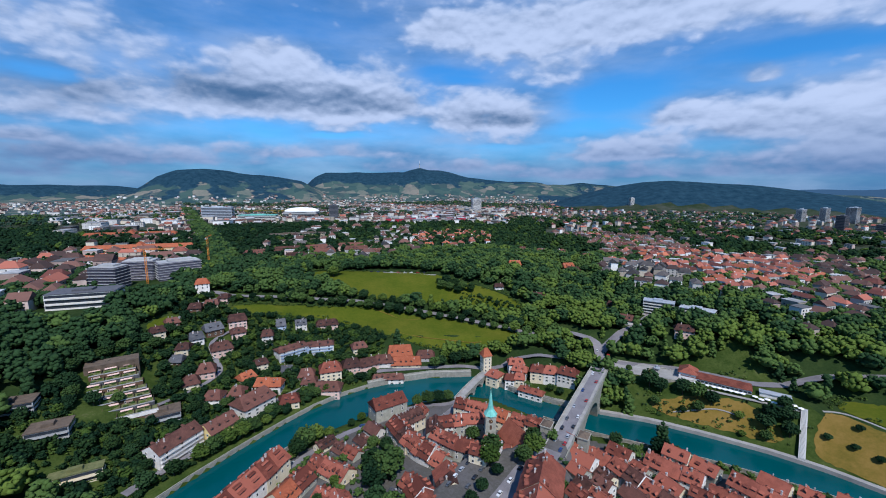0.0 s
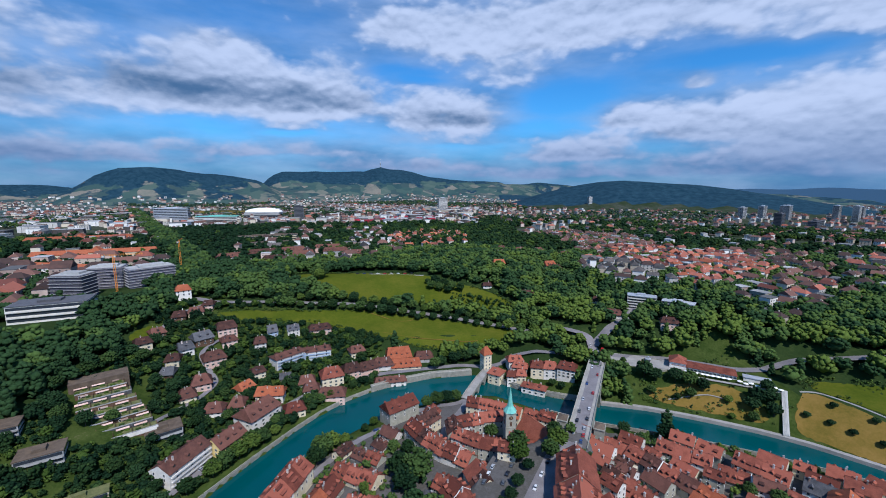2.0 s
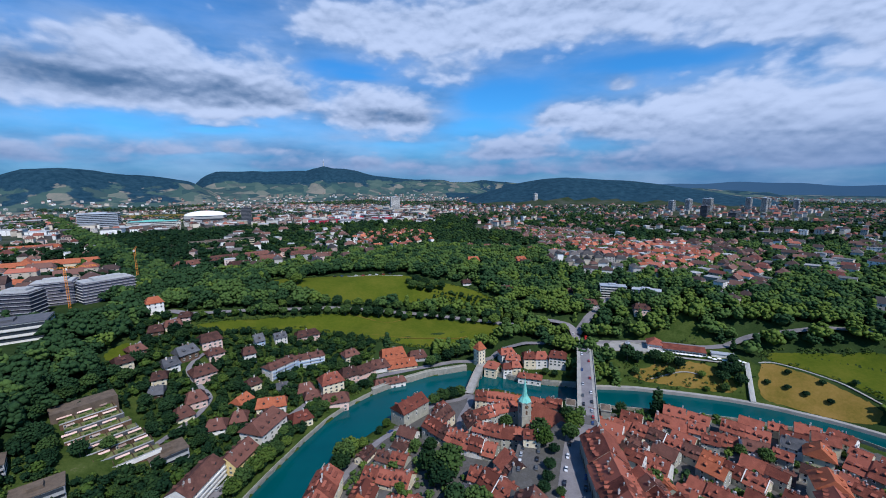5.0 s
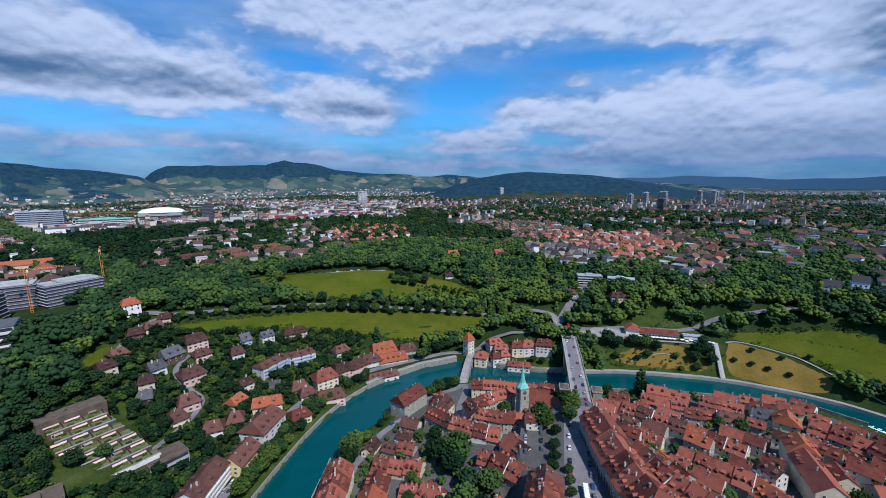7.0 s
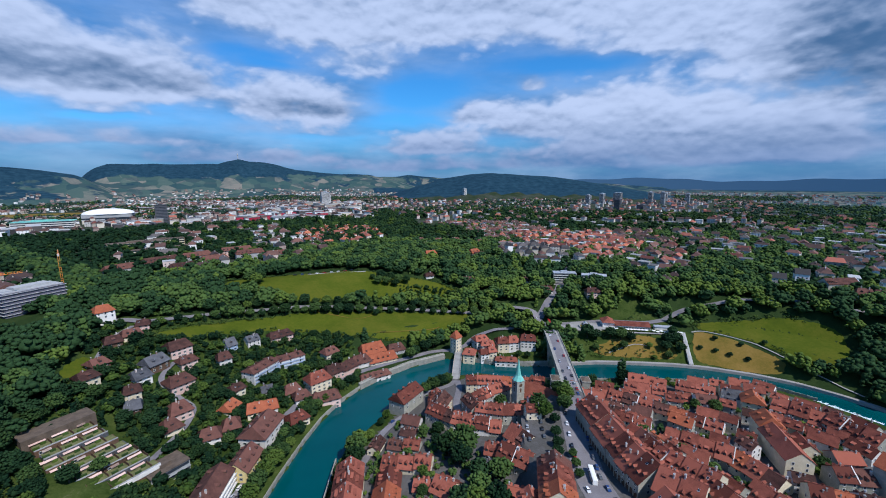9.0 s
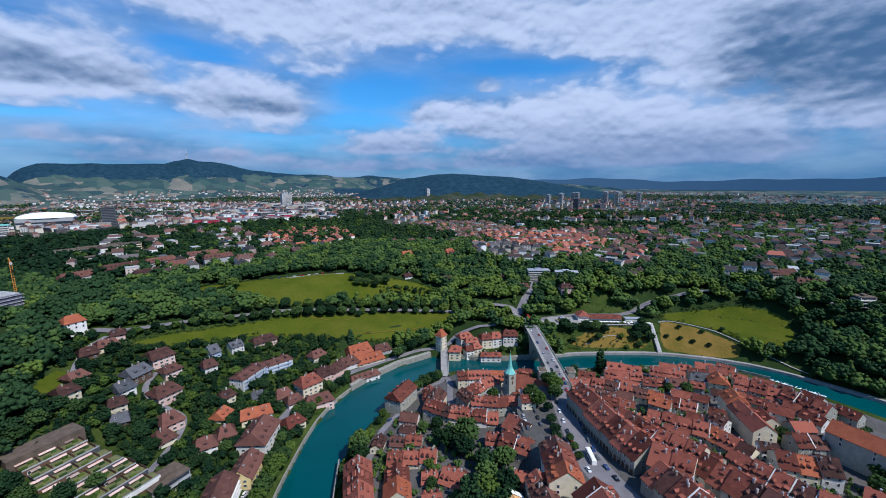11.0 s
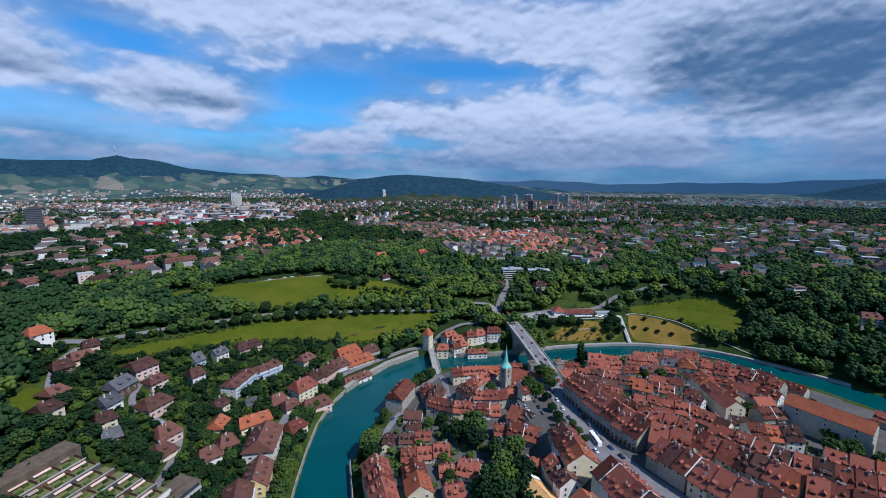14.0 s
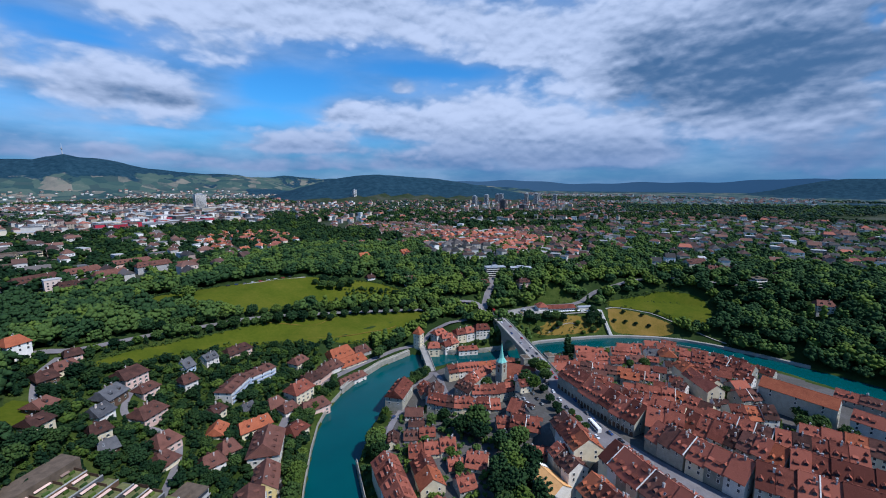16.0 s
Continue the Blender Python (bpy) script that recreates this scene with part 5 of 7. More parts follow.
# houses squeezed into the yards between the rows
def infill():
    pick = random.Random(77)
    rows = [f for f in FOOT if f[0] > -30 and f[1] < 240]

    def clear(x, y, turn, l, w):
        c, s = math.cos(turn), math.sin(turn)
        for a in (-1, -0.4, 0.4, 1):
            for b in (-1, 0, 1):
                px, py = x + c * a * l - s * b * w, y + s * a * l + c * b * w
                for fx, fy, t, fl, fw in FOOT:
                    if abs(px - fx) + abs(py - fy) > 45:
                        continue
                    ct, st = math.cos(t), math.sin(t)
                    if abs(ct * (px - fx) + st * (py - fy)) < fl + 0.3 and abs(-st * (px - fx) + ct * (py - fy)) < fw + 0.6:
                        return False
        return True

    made = 0
    for gy in range(230, 24, -5):
        for gx in range(20, 226, 5):
            x, y = gx + pick.uniform(-2, 2), gy + pick.uniform(-2, 2)
            d, side, _ = to_line(np.array([x]), np.array([y]), INNER)
            if side[0] > 0 or d[0] < 17 or to_line(np.array([x]), np.array([y]), RIDGE)[0][0] < 17:
                continue
            if math.hypot(x - 130, y - 62) < 20 or math.hypot(x - 176, y - 60) < 14 or math.hypot(x - 62, y - 210) < 14 or pick.random() < 0.5:
                continue
            near = min(rows, key=lambda f: math.hypot(f[0] - x, f[1] - y))
            for l, w in ((7, 5.5), (5, 4.2)):
                if clear(x, y, near[2], l, w):
                    house(x, y, near[2], 2 * l, 2 * w, h1(x, y) + pick.uniform(9, 12.5), "yard", (True, True), group=OLD)
                    made += 1
                    break
            if made >= 50:
                return


infill()


# ---- single buildings ----
def church():
    x, y, turn = 30, 238, math.atan2(-28, 13)
    top = anchor("church", x, y, h1(x, y) - 4, 0)
    tagged(top, "sandstone church with pointed green copper spire and red nave roof", "church")
    z = top.location.z
    FOOT.append((x, y, 0, 5, 5))
    w = 3.3
    part("tower", Soup().box(-w, w, -w, w, 0, 33.5 - z).box(-w - 0.25, w + 0.25, -w - 0.25, w + 0.25, 24 - z, 24.5 - z).box(-w - 0.3, w + 0.3, -w - 0.3, w + 0.3, 33.5 - z, 34.1 - z).mesh("tower", [SANDSTONE]), top, "pale sandstone bell tower")
    soup = Soup()
    for k, (r0, z0, r1, z1) in enumerate(((4.4, 34.1, 2.1, 37.5), (2.1, 37.5, 1.5, 40.5), (1.5, 40.5, 0.06, 50.5))):
        soup.tube(0, 0, z0 - z, z1 - z, r0, r1, 8)
    part("spire", soup.mesh("spire", [COPPER]), top, "pointed green copper spire")
    part("cross", Soup().box(-0.06, 0.06, -0.06, 0.06, 50.3 - z, 52.3 - z).box(-0.5, 0.5, -0.06, 0.06, 51.4 - z, 51.55 - z).mesh("cross", [YELLOW]), top)
    dial = Soup().tube(0, 0, 0, 0.12, 1.35, 1.35, 20, 0).mesh("clock_face", [TIMBER])
    hour, minute = Soup().box(0, 0.7, -0.07, 0.07, 0.13, 0.16).mesh("hand", [YELLOW]), Soup().box(-0.05, 0.05, 0, 1.05, 0.17, 0.2).mesh("hand", [YELLOW])
    louvre = Soup().poly([(-0.7, -0.05, 0), (0.7, -0.05, 0), (0.7, -0.05, 2.6), (0, -0.05, 3.5), (-0.7, -0.05, 2.6)], [(0, 1, 2, 3, 4)], 0).mesh("louvre", [TIMBER])
    for k in range(4):
        turned = Matrix.Rotation(k * math.pi / 2, 4, "Z")
        face = part("clock_face", dial, top, "dark round clock face", m=turned @ Matrix.Translation((0, -w - 0.02, 30.8 - z)) @ Matrix.Rotation(math.pi / 2, 4, "X"))
        part("hand", hour, face, "gilt hour hand")
        part("hand", minute, face, "gilt minute hand")
        part("louvre", louvre, top, m=turned @ Matrix.Translation((0, -w - 0.02, 25.2 - z)))
    L, W, e, r = 27, 16, 17 - z, 26 - z
    c, s = math.cos(turn), math.sin(turn)
    nave = Matrix.Translation((19, -3, 0)) @ Matrix.Rotation(turn, 4, "Z")
    FOOT.append((x + 19, y - 3, turn, L / 2 + 4, W / 2))
    soup = gable_body(L, W, e, r, 0)
    apse = [(L / 2 - 0.2 + 6.5 * math.sin(math.pi * i / 5), -W / 2 * math.cos(math.pi * i / 5)) for i in range(6)]
    soup.poly([(a, b, 0) for a, b in apse] + [(a, b, e) for a, b in apse], [(i, i + 1, 7 + i, 6 + i) for i in range(5)])
    part("nave_wall", soup.mesh("nave_wall", [SANDSTONE]), top, m=nave)
    soup = roof_soup(L, W, e, r, 0)
    big = [(L / 2 + 0.2 + 7.2 * math.sin(math.pi * i / 5), -(W / 2 + 0.6) * math.cos(math.pi * i / 5)) for i in range(6)]
    soup.poly([(a, b, e - 0.2) for a, b in big] + [(L / 2, 0, r + 0.2)], [(i, i + 1, 6) for i in range(5)])
    part("nave_roof", soup.mesh("nave_roof", [TILE_NAVE]), top, m=nave)
    tall = window_mesh("nave_window", 1.5, 5.0, False)
    for k in range(5):
        for sg, face in ((-1, 0), (1, math.pi)):
            part("nave_window", tall, top, m=nave @ Matrix.Translation((-11 + 5.5 * k, sg * W / 2, e - 6.4)) @ Matrix.Rotation(face, 4, "Z"))


church()


def gate_tower():
    x, y, turn = 40, 361, 0.35
    z0 = 3.0
    top = tagged(anchor("gate_tower", x, y, z0, turn), "square medieval gate tower with pointed red tiled roof", "tower")
    FOOT.append((x, y, turn, 5, 5))
    part("wall", Soup().box(-4, 4, -4, 4, 0, 18).box(-4.3, 4.3, -4.3, 4.3, 16.6, 17.2).mesh("wall", [CREAM]), top)
    soup = Soup().poly([(-5, -5, 17.6), (5, -5, 17.6), (5, 5, 17.6), (-5, 5, 17.6), (-1.6, 0, 24.6), (1.6, 0, 24.6)], [(0, 1, 5, 4), (2, 3, 4, 5), (1, 2, 5), (3, 0, 4), (3, 2, 1, 0)])
    part("roof", soup.mesh("roof", [TILE_ORANGE]), top)
    for face in range(4):
        for f in range(4):
            for u in (-1.9, 1.9):
                part("window", WINDOW, top, m=Matrix.Rotation(face * math.pi / 2, 4, "Z") @ Matrix.Translation((u, -4, 3.2 + 3.4 * f)))


gate_tower()


def inn():
    """The long inn beside the bear pit, with its terrace of sunshades."""
    x, y, turn = 217, 304, math.atan2(-27, 38)
    z0 = h1(x, y) - 0.8
    top = tagged(anchor("inn", x, y, z0, turn), "long low inn with red tiled roof and white front", "inn")
    FOOT.append((x, y, turn, 26, 9))
    part("wall", gable_body(46, 9, 4.2, 7.6, 0).box(-25, -13, -5, 9, 0, 6.5).mesh("wall", [PLASTER]), top)
    part("roof", roof_soup(46, 9, 4.2, 7.6, 0.25).mesh("roof", [TILE]), top)
    part("hall_roof", Soup().poly([(-26, -6, 6.3), (-12, -6, 6.3), (-12, 10, 6.3), (-26, 10, 6.3), (-19, -1, 10.6), (-19, 5, 10.6)], [(0, 1, 4), (1, 2, 5, 4), (2, 3, 5), (3, 0, 4, 5), (3, 2, 1, 0)]).mesh("hall_roof", [TILE]), top)
    for k in range(13):
        part("window", WINDOW_BAND, top, m=Matrix.Translation((-11 + 2.75 * k, -4.5, 1.2)))
    shade = Soup().tube(0, 0, 0, 2.3, 0.05, 0.05, 6, 1).tube(0, 0, 2.1, 2.9, 2.1, 0.05, 6, 0).mesh("sunshade", [CANVAS, GREYWALL])
    c, s = math.cos(turn), math.sin(turn)
    for k in range(18):
        u = -12 + 3.7 * k
        v = -9 - (0 if k < 9 else 1.5 * (k % 2))
        if k == 9:
            continue
        px, py = x + c * u - s * v, y + s * u + c * v
        ob = new("sunshade", shade)
        ob.matrix_basis = Matrix.Translation((px, py, h1(px, py)))
        tagged(ob, "white canvas sunshade on the inn terrace", "sunshade", "sunshades of the inn terrace")
    # stone tower house beyond the terrace
    x2, y2 = x + c * 37, y + s * 37
    z2 = h1(x2, y2) - 0.5
    hall = tagged(anchor("pavilion", x2, y2, z2, turn), "low white pavilion with flat roof beside the terrace", "pavilion")
    part("wall", Soup().box(-9, 9, -3, 3, 0, 3.2).mesh("wall", [PLASTER]), hall)
    part("roof", Soup().box(-9.5, 9.5, -3.5, 3.5, 3.2, 3.6).mesh("roof", [METAL_ROOF]), hall)
    FOOT.append((x2, y2, turn, 10, 4))


inn()


def bear_pit():
    x, y = 185, 322
    z = h1(x, y)
    n = 32
    soup = Soup()
    for r0, r1, z0, z1 in ((12.5, 11.7, -0.5, 1.6),):
        ring = [(r * math.cos(2 * math.pi * i / n), r * math.sin(2 * math.pi * i / n), zz) for r, zz in ((r0, z0), (r0, z1), (r1, z1), (r1, z0)) for i in range(n)]
        soup.poly(ring, [(k * n + i, k * n + (i + 1) % n, (k + 1) * n + (i + 1) % n, (k + 1) * n + i) for k in range(3) for i in range(n)])
    ob = tagged(anchor("animal_pit", x, y, z), "round stone-walled pit enclosure on the square", "enclosure")
    part("wall", soup.mesh("wall", [ASHLAR]), ob)
    part("floor", Soup().tube(0, 0, -0.2, 0.3, 11.8, 11.8, 32).mesh("floor", [DRY]), ob)
    FOOT.append((x, y, 0, 13, 13))


bear_pit()


def park_stair():
    """The slanting lift and stair wall that closes the park."""
    a, b = Vector((232, 239, 2.0)), Vector((254, 265, 22.5))
    run = (b - a).xy.length
    turn = math.atan2(b.y - a.y, b.x - a.x)
    top = tagged(anchor("stair_wall", a.x, a.y, 0, turn), "pale concrete stair wall climbing from the promenade", "stairs")
    part("wall", Soup().poly([(0, -1.8, -2), (run, -1.8, 15), (run, -1.8, b.z + 0.6), (0, -1.8, a.z + 1.6), (0, 1.8, -2), (run, 1.8, 15), (run, 1.8, b.z + 0.6), (0, 1.8, a.z + 1.6)], [(0, 1, 2, 3), (5, 4, 7, 6), (3, 2, 6, 7), (1, 5, 6, 2), (4, 0, 3, 7)]).mesh("wall", [CONCRETE]), top)
    step = Soup().box(-0.25, 0.25, -1.3, 1.3, 0, 0.25).mesh("step", [CONCRETE])
    for k in range(44):
        u = (k + 0.5) / 44
        part("step", step, top, m=Matrix.Translation((run * u, 0, a.z + 1.6 + (b.z - 1.0 - a.z) * u)))
    FOOT.append(((a.x + b.x) / 2, (a.y + b.y) / 2, turn, run / 2, 3))


park_stair()


def flat_block(x, y, turn, L, W, height, wall, label, roof=None, floors=4, category="apartment block", z=None):
    z0 = (min(h1(x + dx, y + dy) for dx in (-L / 3, L / 3) for dy in (-W / 3, W / 3)) - 0.5) if z is None else z
    top = tagged(anchor(category.replace(" ", "_"), x, y, z0, turn), label, category)
    FOOT.append((x, y, turn, L / 2, W / 2))
    part("wall", Soup().box(-L / 2, L / 2, -W / 2, W / 2, 0, height).mesh("wall", [wall]), top)
    part("roof", Soup().box(-L / 2 - 0.3, L / 2 + 0.3, -W / 2 - 0.3, W / 2 + 0.3, height, height + 0.5).box(-L / 6, L / 8, -W / 5, W / 5, height + 0.5, height + 2.4).mesh("roof", [roof or METAL_ROOF]), top)
    fh = height / floors
    band = Soup().box(-L / 2 + 0.5, L / 2 - 0.5, -0.06, 0.06, 0, fh * 0.5, 0).mesh("window_band", [GLASS])
    side = Soup().box(-W / 2 + 0.6, W / 2 - 0.6, -0.06, 0.06, 0, fh * 0.45, 0).mesh("window_band", [GLASS])
    rail = Soup().box(-L / 2 + 0.3, L / 2 - 0.3, -1.3, 0.0, 0, 0.15).box(-L / 2 + 0.3, L / 2 - 0.3, -1.3, -1.2, 0.15, 1.0).mesh("balcony", [wall])
    for f in range(floors):
        z1 = fh * (f + 0.38)
        for sg, face in ((-1, 0.0), (1, math.pi)):
            part("window_band", band, top, m=Matrix.Translation((0, sg * W / 2, z1)) @ Matrix.Rotation(face, 4, "Z"))
            part("balcony", rail, top, m=Matrix.Translation((0, sg * W / 2, fh * f + 0.1)) @ Matrix.Rotation(face, 4, "Z"))
            part("window_band", side, top, m=Matrix.Translation((sg * L / 2, 0, z1)) @ Matrix.Rotation(math.pi / 2, 4, "Z"))
    return top


flat_block(228, 416, -0.54, 29, 13, 15, PLASTER, "white flat-roofed apartment block with balcony bands", floors=5)
flat_block(251, 387, -0.74, 30, 13, 12, PLASTER, "white flat-roofed apartment block among trees", floors=4)
flat_block(415, 139, -0.6, 15, 12, 11, PLASTER, "white flat-roofed villa on the slope", GRAVEL_ROOF, 3)
flat_block(-346, 381, 0.33, 54, 26, 15, PLASTER, "white flat-roofed office building with dark metal roof", SLATE, 3, "office building")
flat_block(-268, 232, 0.5, 26, 13, 8, GREYWALL, "grey flat-roofed terrace house above the river", GRAVEL_ROOF, 3)
flat_block(-195, 262, 0.6, 20, 14, 7, GREYWALL, "flat-roofed house with brown gravel roof", GRAVEL_ROOF, 2)
flat_block(-236, 224, 0.5, 20, 13, 7, GREYWALL, "flat-roofed house with brown gravel roof above the lane", GRAVEL_ROOF, 2)
flat_block(-205, 205, 0.55, 24, 7, 7, CREAM, "narrow pale flat-roofed row above the river road", GARDEN_ROOF, 2)
flat_block(184, 330, -0.6, 4, 4, 3, GREYWALL, "small white kiosk on the square", METAL_ROOF, 1, "kiosk")


AWNING_LONG = Soup().poly([(-3.4, 0, 0.9), (3.4, 0, 0.9), (3.4, -1.5, 0.3), (-3.4, -1.5, 0.3), (3.4, -1.5, 0.1), (-3.4, -1.5, 0.1)], [(0, 1, 2, 3), (3, 2, 4, 5)], 0).mesh("awning", [PINK])
AWNING_RED = Soup().poly([(-1.9, 0, 0.9), (1.9, 0, 0.9), (1.9, -1.7, 0.2), (-1.9, -1.7, 0.2), (1.9, -1.7, 0.0), (-1.9, -1.7, 0.0)], [(0, 1, 2, 3), (3, 2, 4, 5)], 0).mesh("awning", [BRICK_STACK])


def terraces():
    """Stepped hillside flats with planted roof terraces."""
    x, y, turn = -228, 266, 0.62
    top = tagged(anchor("terraced_flats", x, y, h1(x, y) - 12, turn), "stepped hillside flats with planted terraces and pale parapets", "apartment block")
    base = top.location.z
    FOOT.append((x, y, turn, 21, 27))
    for k in range(7):
        v0 = -24 + 6.6 * k
        z = 24 + 2.9 * k - base
        part("terrace", Soup().box(-17 + 1.5 * (k % 2), 22 - 2 * k, v0, v0 + 7.0, 0, z).mesh("terrace", [SLATE if k % 2 else TIMBER]), top)
        part("planting", Soup().box(-16.5 + 1.5 * (k % 2), 21.4 - 2 * k, v0 + 0.6, v0 + 6.5, z, z + 0.35).mesh("planting", [GARDEN_ROOF]), top)
        part("parapet", Soup().box(-17 + 1.5 * (k % 2), 22 - 2 * k, v0, v0 + 0.3, z, z + 0.6).mesh("parapet", [GREYWALL]), top, "grey concrete parapet")
        for j in range(4):
            u = -14 + 9.2 * j + 1.6 * (k % 2)
            if u + 3.4 > 22 - 2 * k:
                continue
            part("awning", AWNING_LONG if (k + 2 * j) % 5 else AWNING_RED, top, "faded sand-coloured awning", m=Matrix.Translation((u, v0 + 6.9, z + 1.3)))
            part("planter", Soup().box(u - 3.2, u - 0.4, v0 + 1.0, v0 + 2.0, z + 0.35, z + 1.3).box(u + 0.8, u + 3.0, v0 + 3.9, v0 + 4.8, z + 0.35, z + 1.6).mesh("planter", [LEAF if (k + j) % 2 else LEAF_LIGHT]), top, "planted trough on the terrace")
            part("glazing", WINDOW_BAND, top, m=Matrix.Translation((u, v0, z - 2.5)))
            part("partition", Soup().box(u + 4.2, u + 4.4, v0 + 0.4, v0 + 6.4, z + 0.3, z + 1.9).mesh("partition", [TIMBER]), top)
    part("front_wall", Soup().box(-17, 22, -24.3, -24, 4, 24 - base).mesh("front_wall", [PLASTER]), top, "white plastered front wall")
    part("top_roof", Soup().box(-20, 12, 22, 34, 0, 46.5 - base).mesh("top_roof", [GRAVEL_ROOF]), top, "flat brown gravel roof")


terraces()


def building_site():
    grp = "scaffolded blocks of the building site"
    for x, y, turn, L, W, hgt in ((-378, 448, 0.0, 30, 22, 25), (-376, 494, 0.3, 34, 22, 24), (-336, 503, 0.78, 46, 24, 22)):
        z0 = h1(x, y) - 0.5
        top = tagged(anchor("scaffolded_block", x, y, z0, turn), "unfinished concrete block wrapped in grey scaffold netting", "building shell", grp)
        FOOT.append((x, y, turn, L / 2, W / 2))
        part("shell", Soup().box(-L / 2, L / 2, -W / 2, W / 2, 0, hgt).mesh("shell", [SCAFFOLD]), top)
        part("roof", Soup().box(-L / 2 + 1, L / 2 - 1, -W / 2 + 1, W / 2 - 1, hgt, hgt + 0.8).box(-L / 4, L / 3, -W / 4, W / 4, hgt + 0.8, hgt + 3).mesh("roof", [GREYWALL]), top)
        for f in range(7):
            zz = (f + 0.9) * hgt / 7.2
            part("scaffold_deck", Soup().box(-L / 2 - 1.0, L / 2 + 1.0, -W / 2 - 1.0, W / 2 + 1.0, zz, zz + 0.3).mesh("scaffold_deck", [GREYWALL]), top)
    for x, y, hgt, turn in ((-352, 470, 40, 0.4), (-330, 560, 44, 1.9)):
        top = tagged(anchor("tower_crane", x, y, h1(x, y), turn), "orange lattice tower crane over the building site", "crane", "tower cranes")
        soup = Soup()
        for a in (-0.8, 0.8):
            for b in (-0.8, 0.8):
                soup.box(a - 0.14, a + 0.14, b - 0.14, b + 0.14, 0, hgt)
        for k in range(int(hgt / 2)):
            soup.box(-0.9, 0.9, -0.9, -0.75, 2 * k, 2 * k + 0.22).box(-0.9, 0.9, 0.75, 0.9, 2 * k, 2 * k + 0.22).box(-0.9, -0.75, -0.9, 0.9, 2 * k + 1, 2 * k + 1.22).box(0.75, 0.9, -0.9, 0.9, 2 * k + 1, 2 * k + 1.22)
        part("mast", soup.mesh("mast", [ORANGE_STEEL]), top)
        soup = Soup()
        for k in range(18):
            soup.box(-10 + 2 * k, -7.8 + 2 * k, -0.5, -0.3, hgt, hgt + 0.25).box(-10 + 2 * k, -7.8 + 2 * k, 0.3, 0.5, hgt, hgt + 0.25).box(-10 + 2 * k, -7.8 + 2 * k, -0.1, 0.1, hgt + 1.2, hgt + 1.45).box(-9 + 2 * k, -8.8 + 2 * k, -0.1, 0.1, hgt, hgt + 1.3)
        part("jib", soup.mesh("jib", [ORANGE_STEEL]), top)
        part("counterweight", Soup().box(-10, -7.5, -0.9, 0.9, hgt - 1.5, hgt + 0.4).mesh("counterweight", [CONCRETE]), top)
        part("cab", Soup().box(0.9, 2.2, -0.8, 0.8, hgt - 2, hgt - 0.1).mesh("cab", [FRAME]), top)
    # scaffolded roof under orange sheeting in the old town
    x, y, turn = -44, 141, 1.35
    z0 = h1(x, y) - 1
    top = tagged(anchor("roof_site", x, y, z0, turn), "old house under scaffold with orange sheeting on its roof", "building shell")
    FOOT.append((x, y, turn, 9, 8))
    part("wall", gable_body(16, 13, 25 - z0 - 4, 25 - z0, 0).mesh("wall", [PLASTER]), top)
    part("sheeting", roof_soup(16, 13, 25 - z0 - 4, 25.3 - z0, 0, 0.4).mesh("sheeting", [TARP]), top, "orange tarpaulin over the rafters")
    part("sheet_strip", Soup().poly([(8.2, -7, 21.2 - z0), (11.5, -7, 21.4 - z0), (11.5, 0, 26.3 - z0), (8.2, 0, 26 - z0)], [(0, 1, 2, 3)]).mesh("sheet_strip", [CANVAS]), top, "white sheeting strip")


building_site()


def barracks(ax, ay, bx, by, w, hgt, label):
    x, y, turn, L = (ax + bx) / 2, (ay + by) / 2, math.atan2(by - ay, bx - ax), math.hypot(bx - ax, by - ay)
    z0 = h1(x, y) - 0.5
    top = tagged(anchor("barracks", x, y, z0, turn), label, "barracks")
    FOOT.append((x, y, turn, L / 2, w / 2))
    part("wall", gable_body(L, w, hgt * 0.68, hgt, 0.3).box(-8, 8, -w / 2 - 2, w / 2 + 2, 0, hgt * 0.8).mesh("wall", [CREAM]), top)
    part("roof", roof_soup(L, w, hgt * 0.68, hgt, 0.3).poly([(-9, -w / 2 - 3, hgt * 0.8), (9, -w / 2 - 3, hgt * 0.8), (9, w / 2 + 3, hgt * 0.8), (-9, w / 2 + 3, hgt * 0.8), (0, -w / 4, hgt + 5), (0, w / 4, hgt + 5)], [(0, 1, 4), (1, 2, 5, 4), (2, 3, 5), (3, 0, 4, 5)]).mesh("roof", [TILE_ORANGE]), top)
    for k in range(int(L / 6)):
        for f in range(2):
            part("window", WINDOW_BAND, top, m=Matrix.Translation((-L / 2 + 4 + 6 * k, -w / 2, 2 + 3.4 * f)))


barracks(-590, 655, -440, 705, 18, 17, "long orange-roofed barracks building")
barracks(-760, 850, -600, 905, 20, 16, "second long orange-roofed barracks building")
barracks(-560, 600, -440, 570, 16, 13, "long brown-roofed building below the barracks")
# long blocks between the avenue and the villas
for x, y, turn, L, W, hgt in ((-262, 672, 0.5, 44, 14, 13), (-222, 700, 0.5, 40, 13, 12), (-196, 660, 0.3, 34, 13, 12), (-150, 690, 0.2, 40, 13, 12), (-112, 668, 0.1, 34, 13, 11), (-300, 640, 0.6, 36, 14, 12), (-170, 735, 0.2, 46, 14, 11), (-230, 622, 0.4, 30, 12, 11)):
    house(x, y, turn, L, W, h1(x, y) + hgt + 3, "pink" if (x + y) % 2 else "brown", group="apartment rows above the slope")
for x, y, turn, L, W, hgt in ((-330, 860, 0.35, 80, 22, 14), (-290, 810, 0.35, 90, 14, 9), (-300, 900, 0.35, 70, 18, 12)):
    flat_block(x, y, turn, L, W, hgt, CREAM, "stepped beige school building with flat roof", GRAVEL_ROOF, 3, "school")


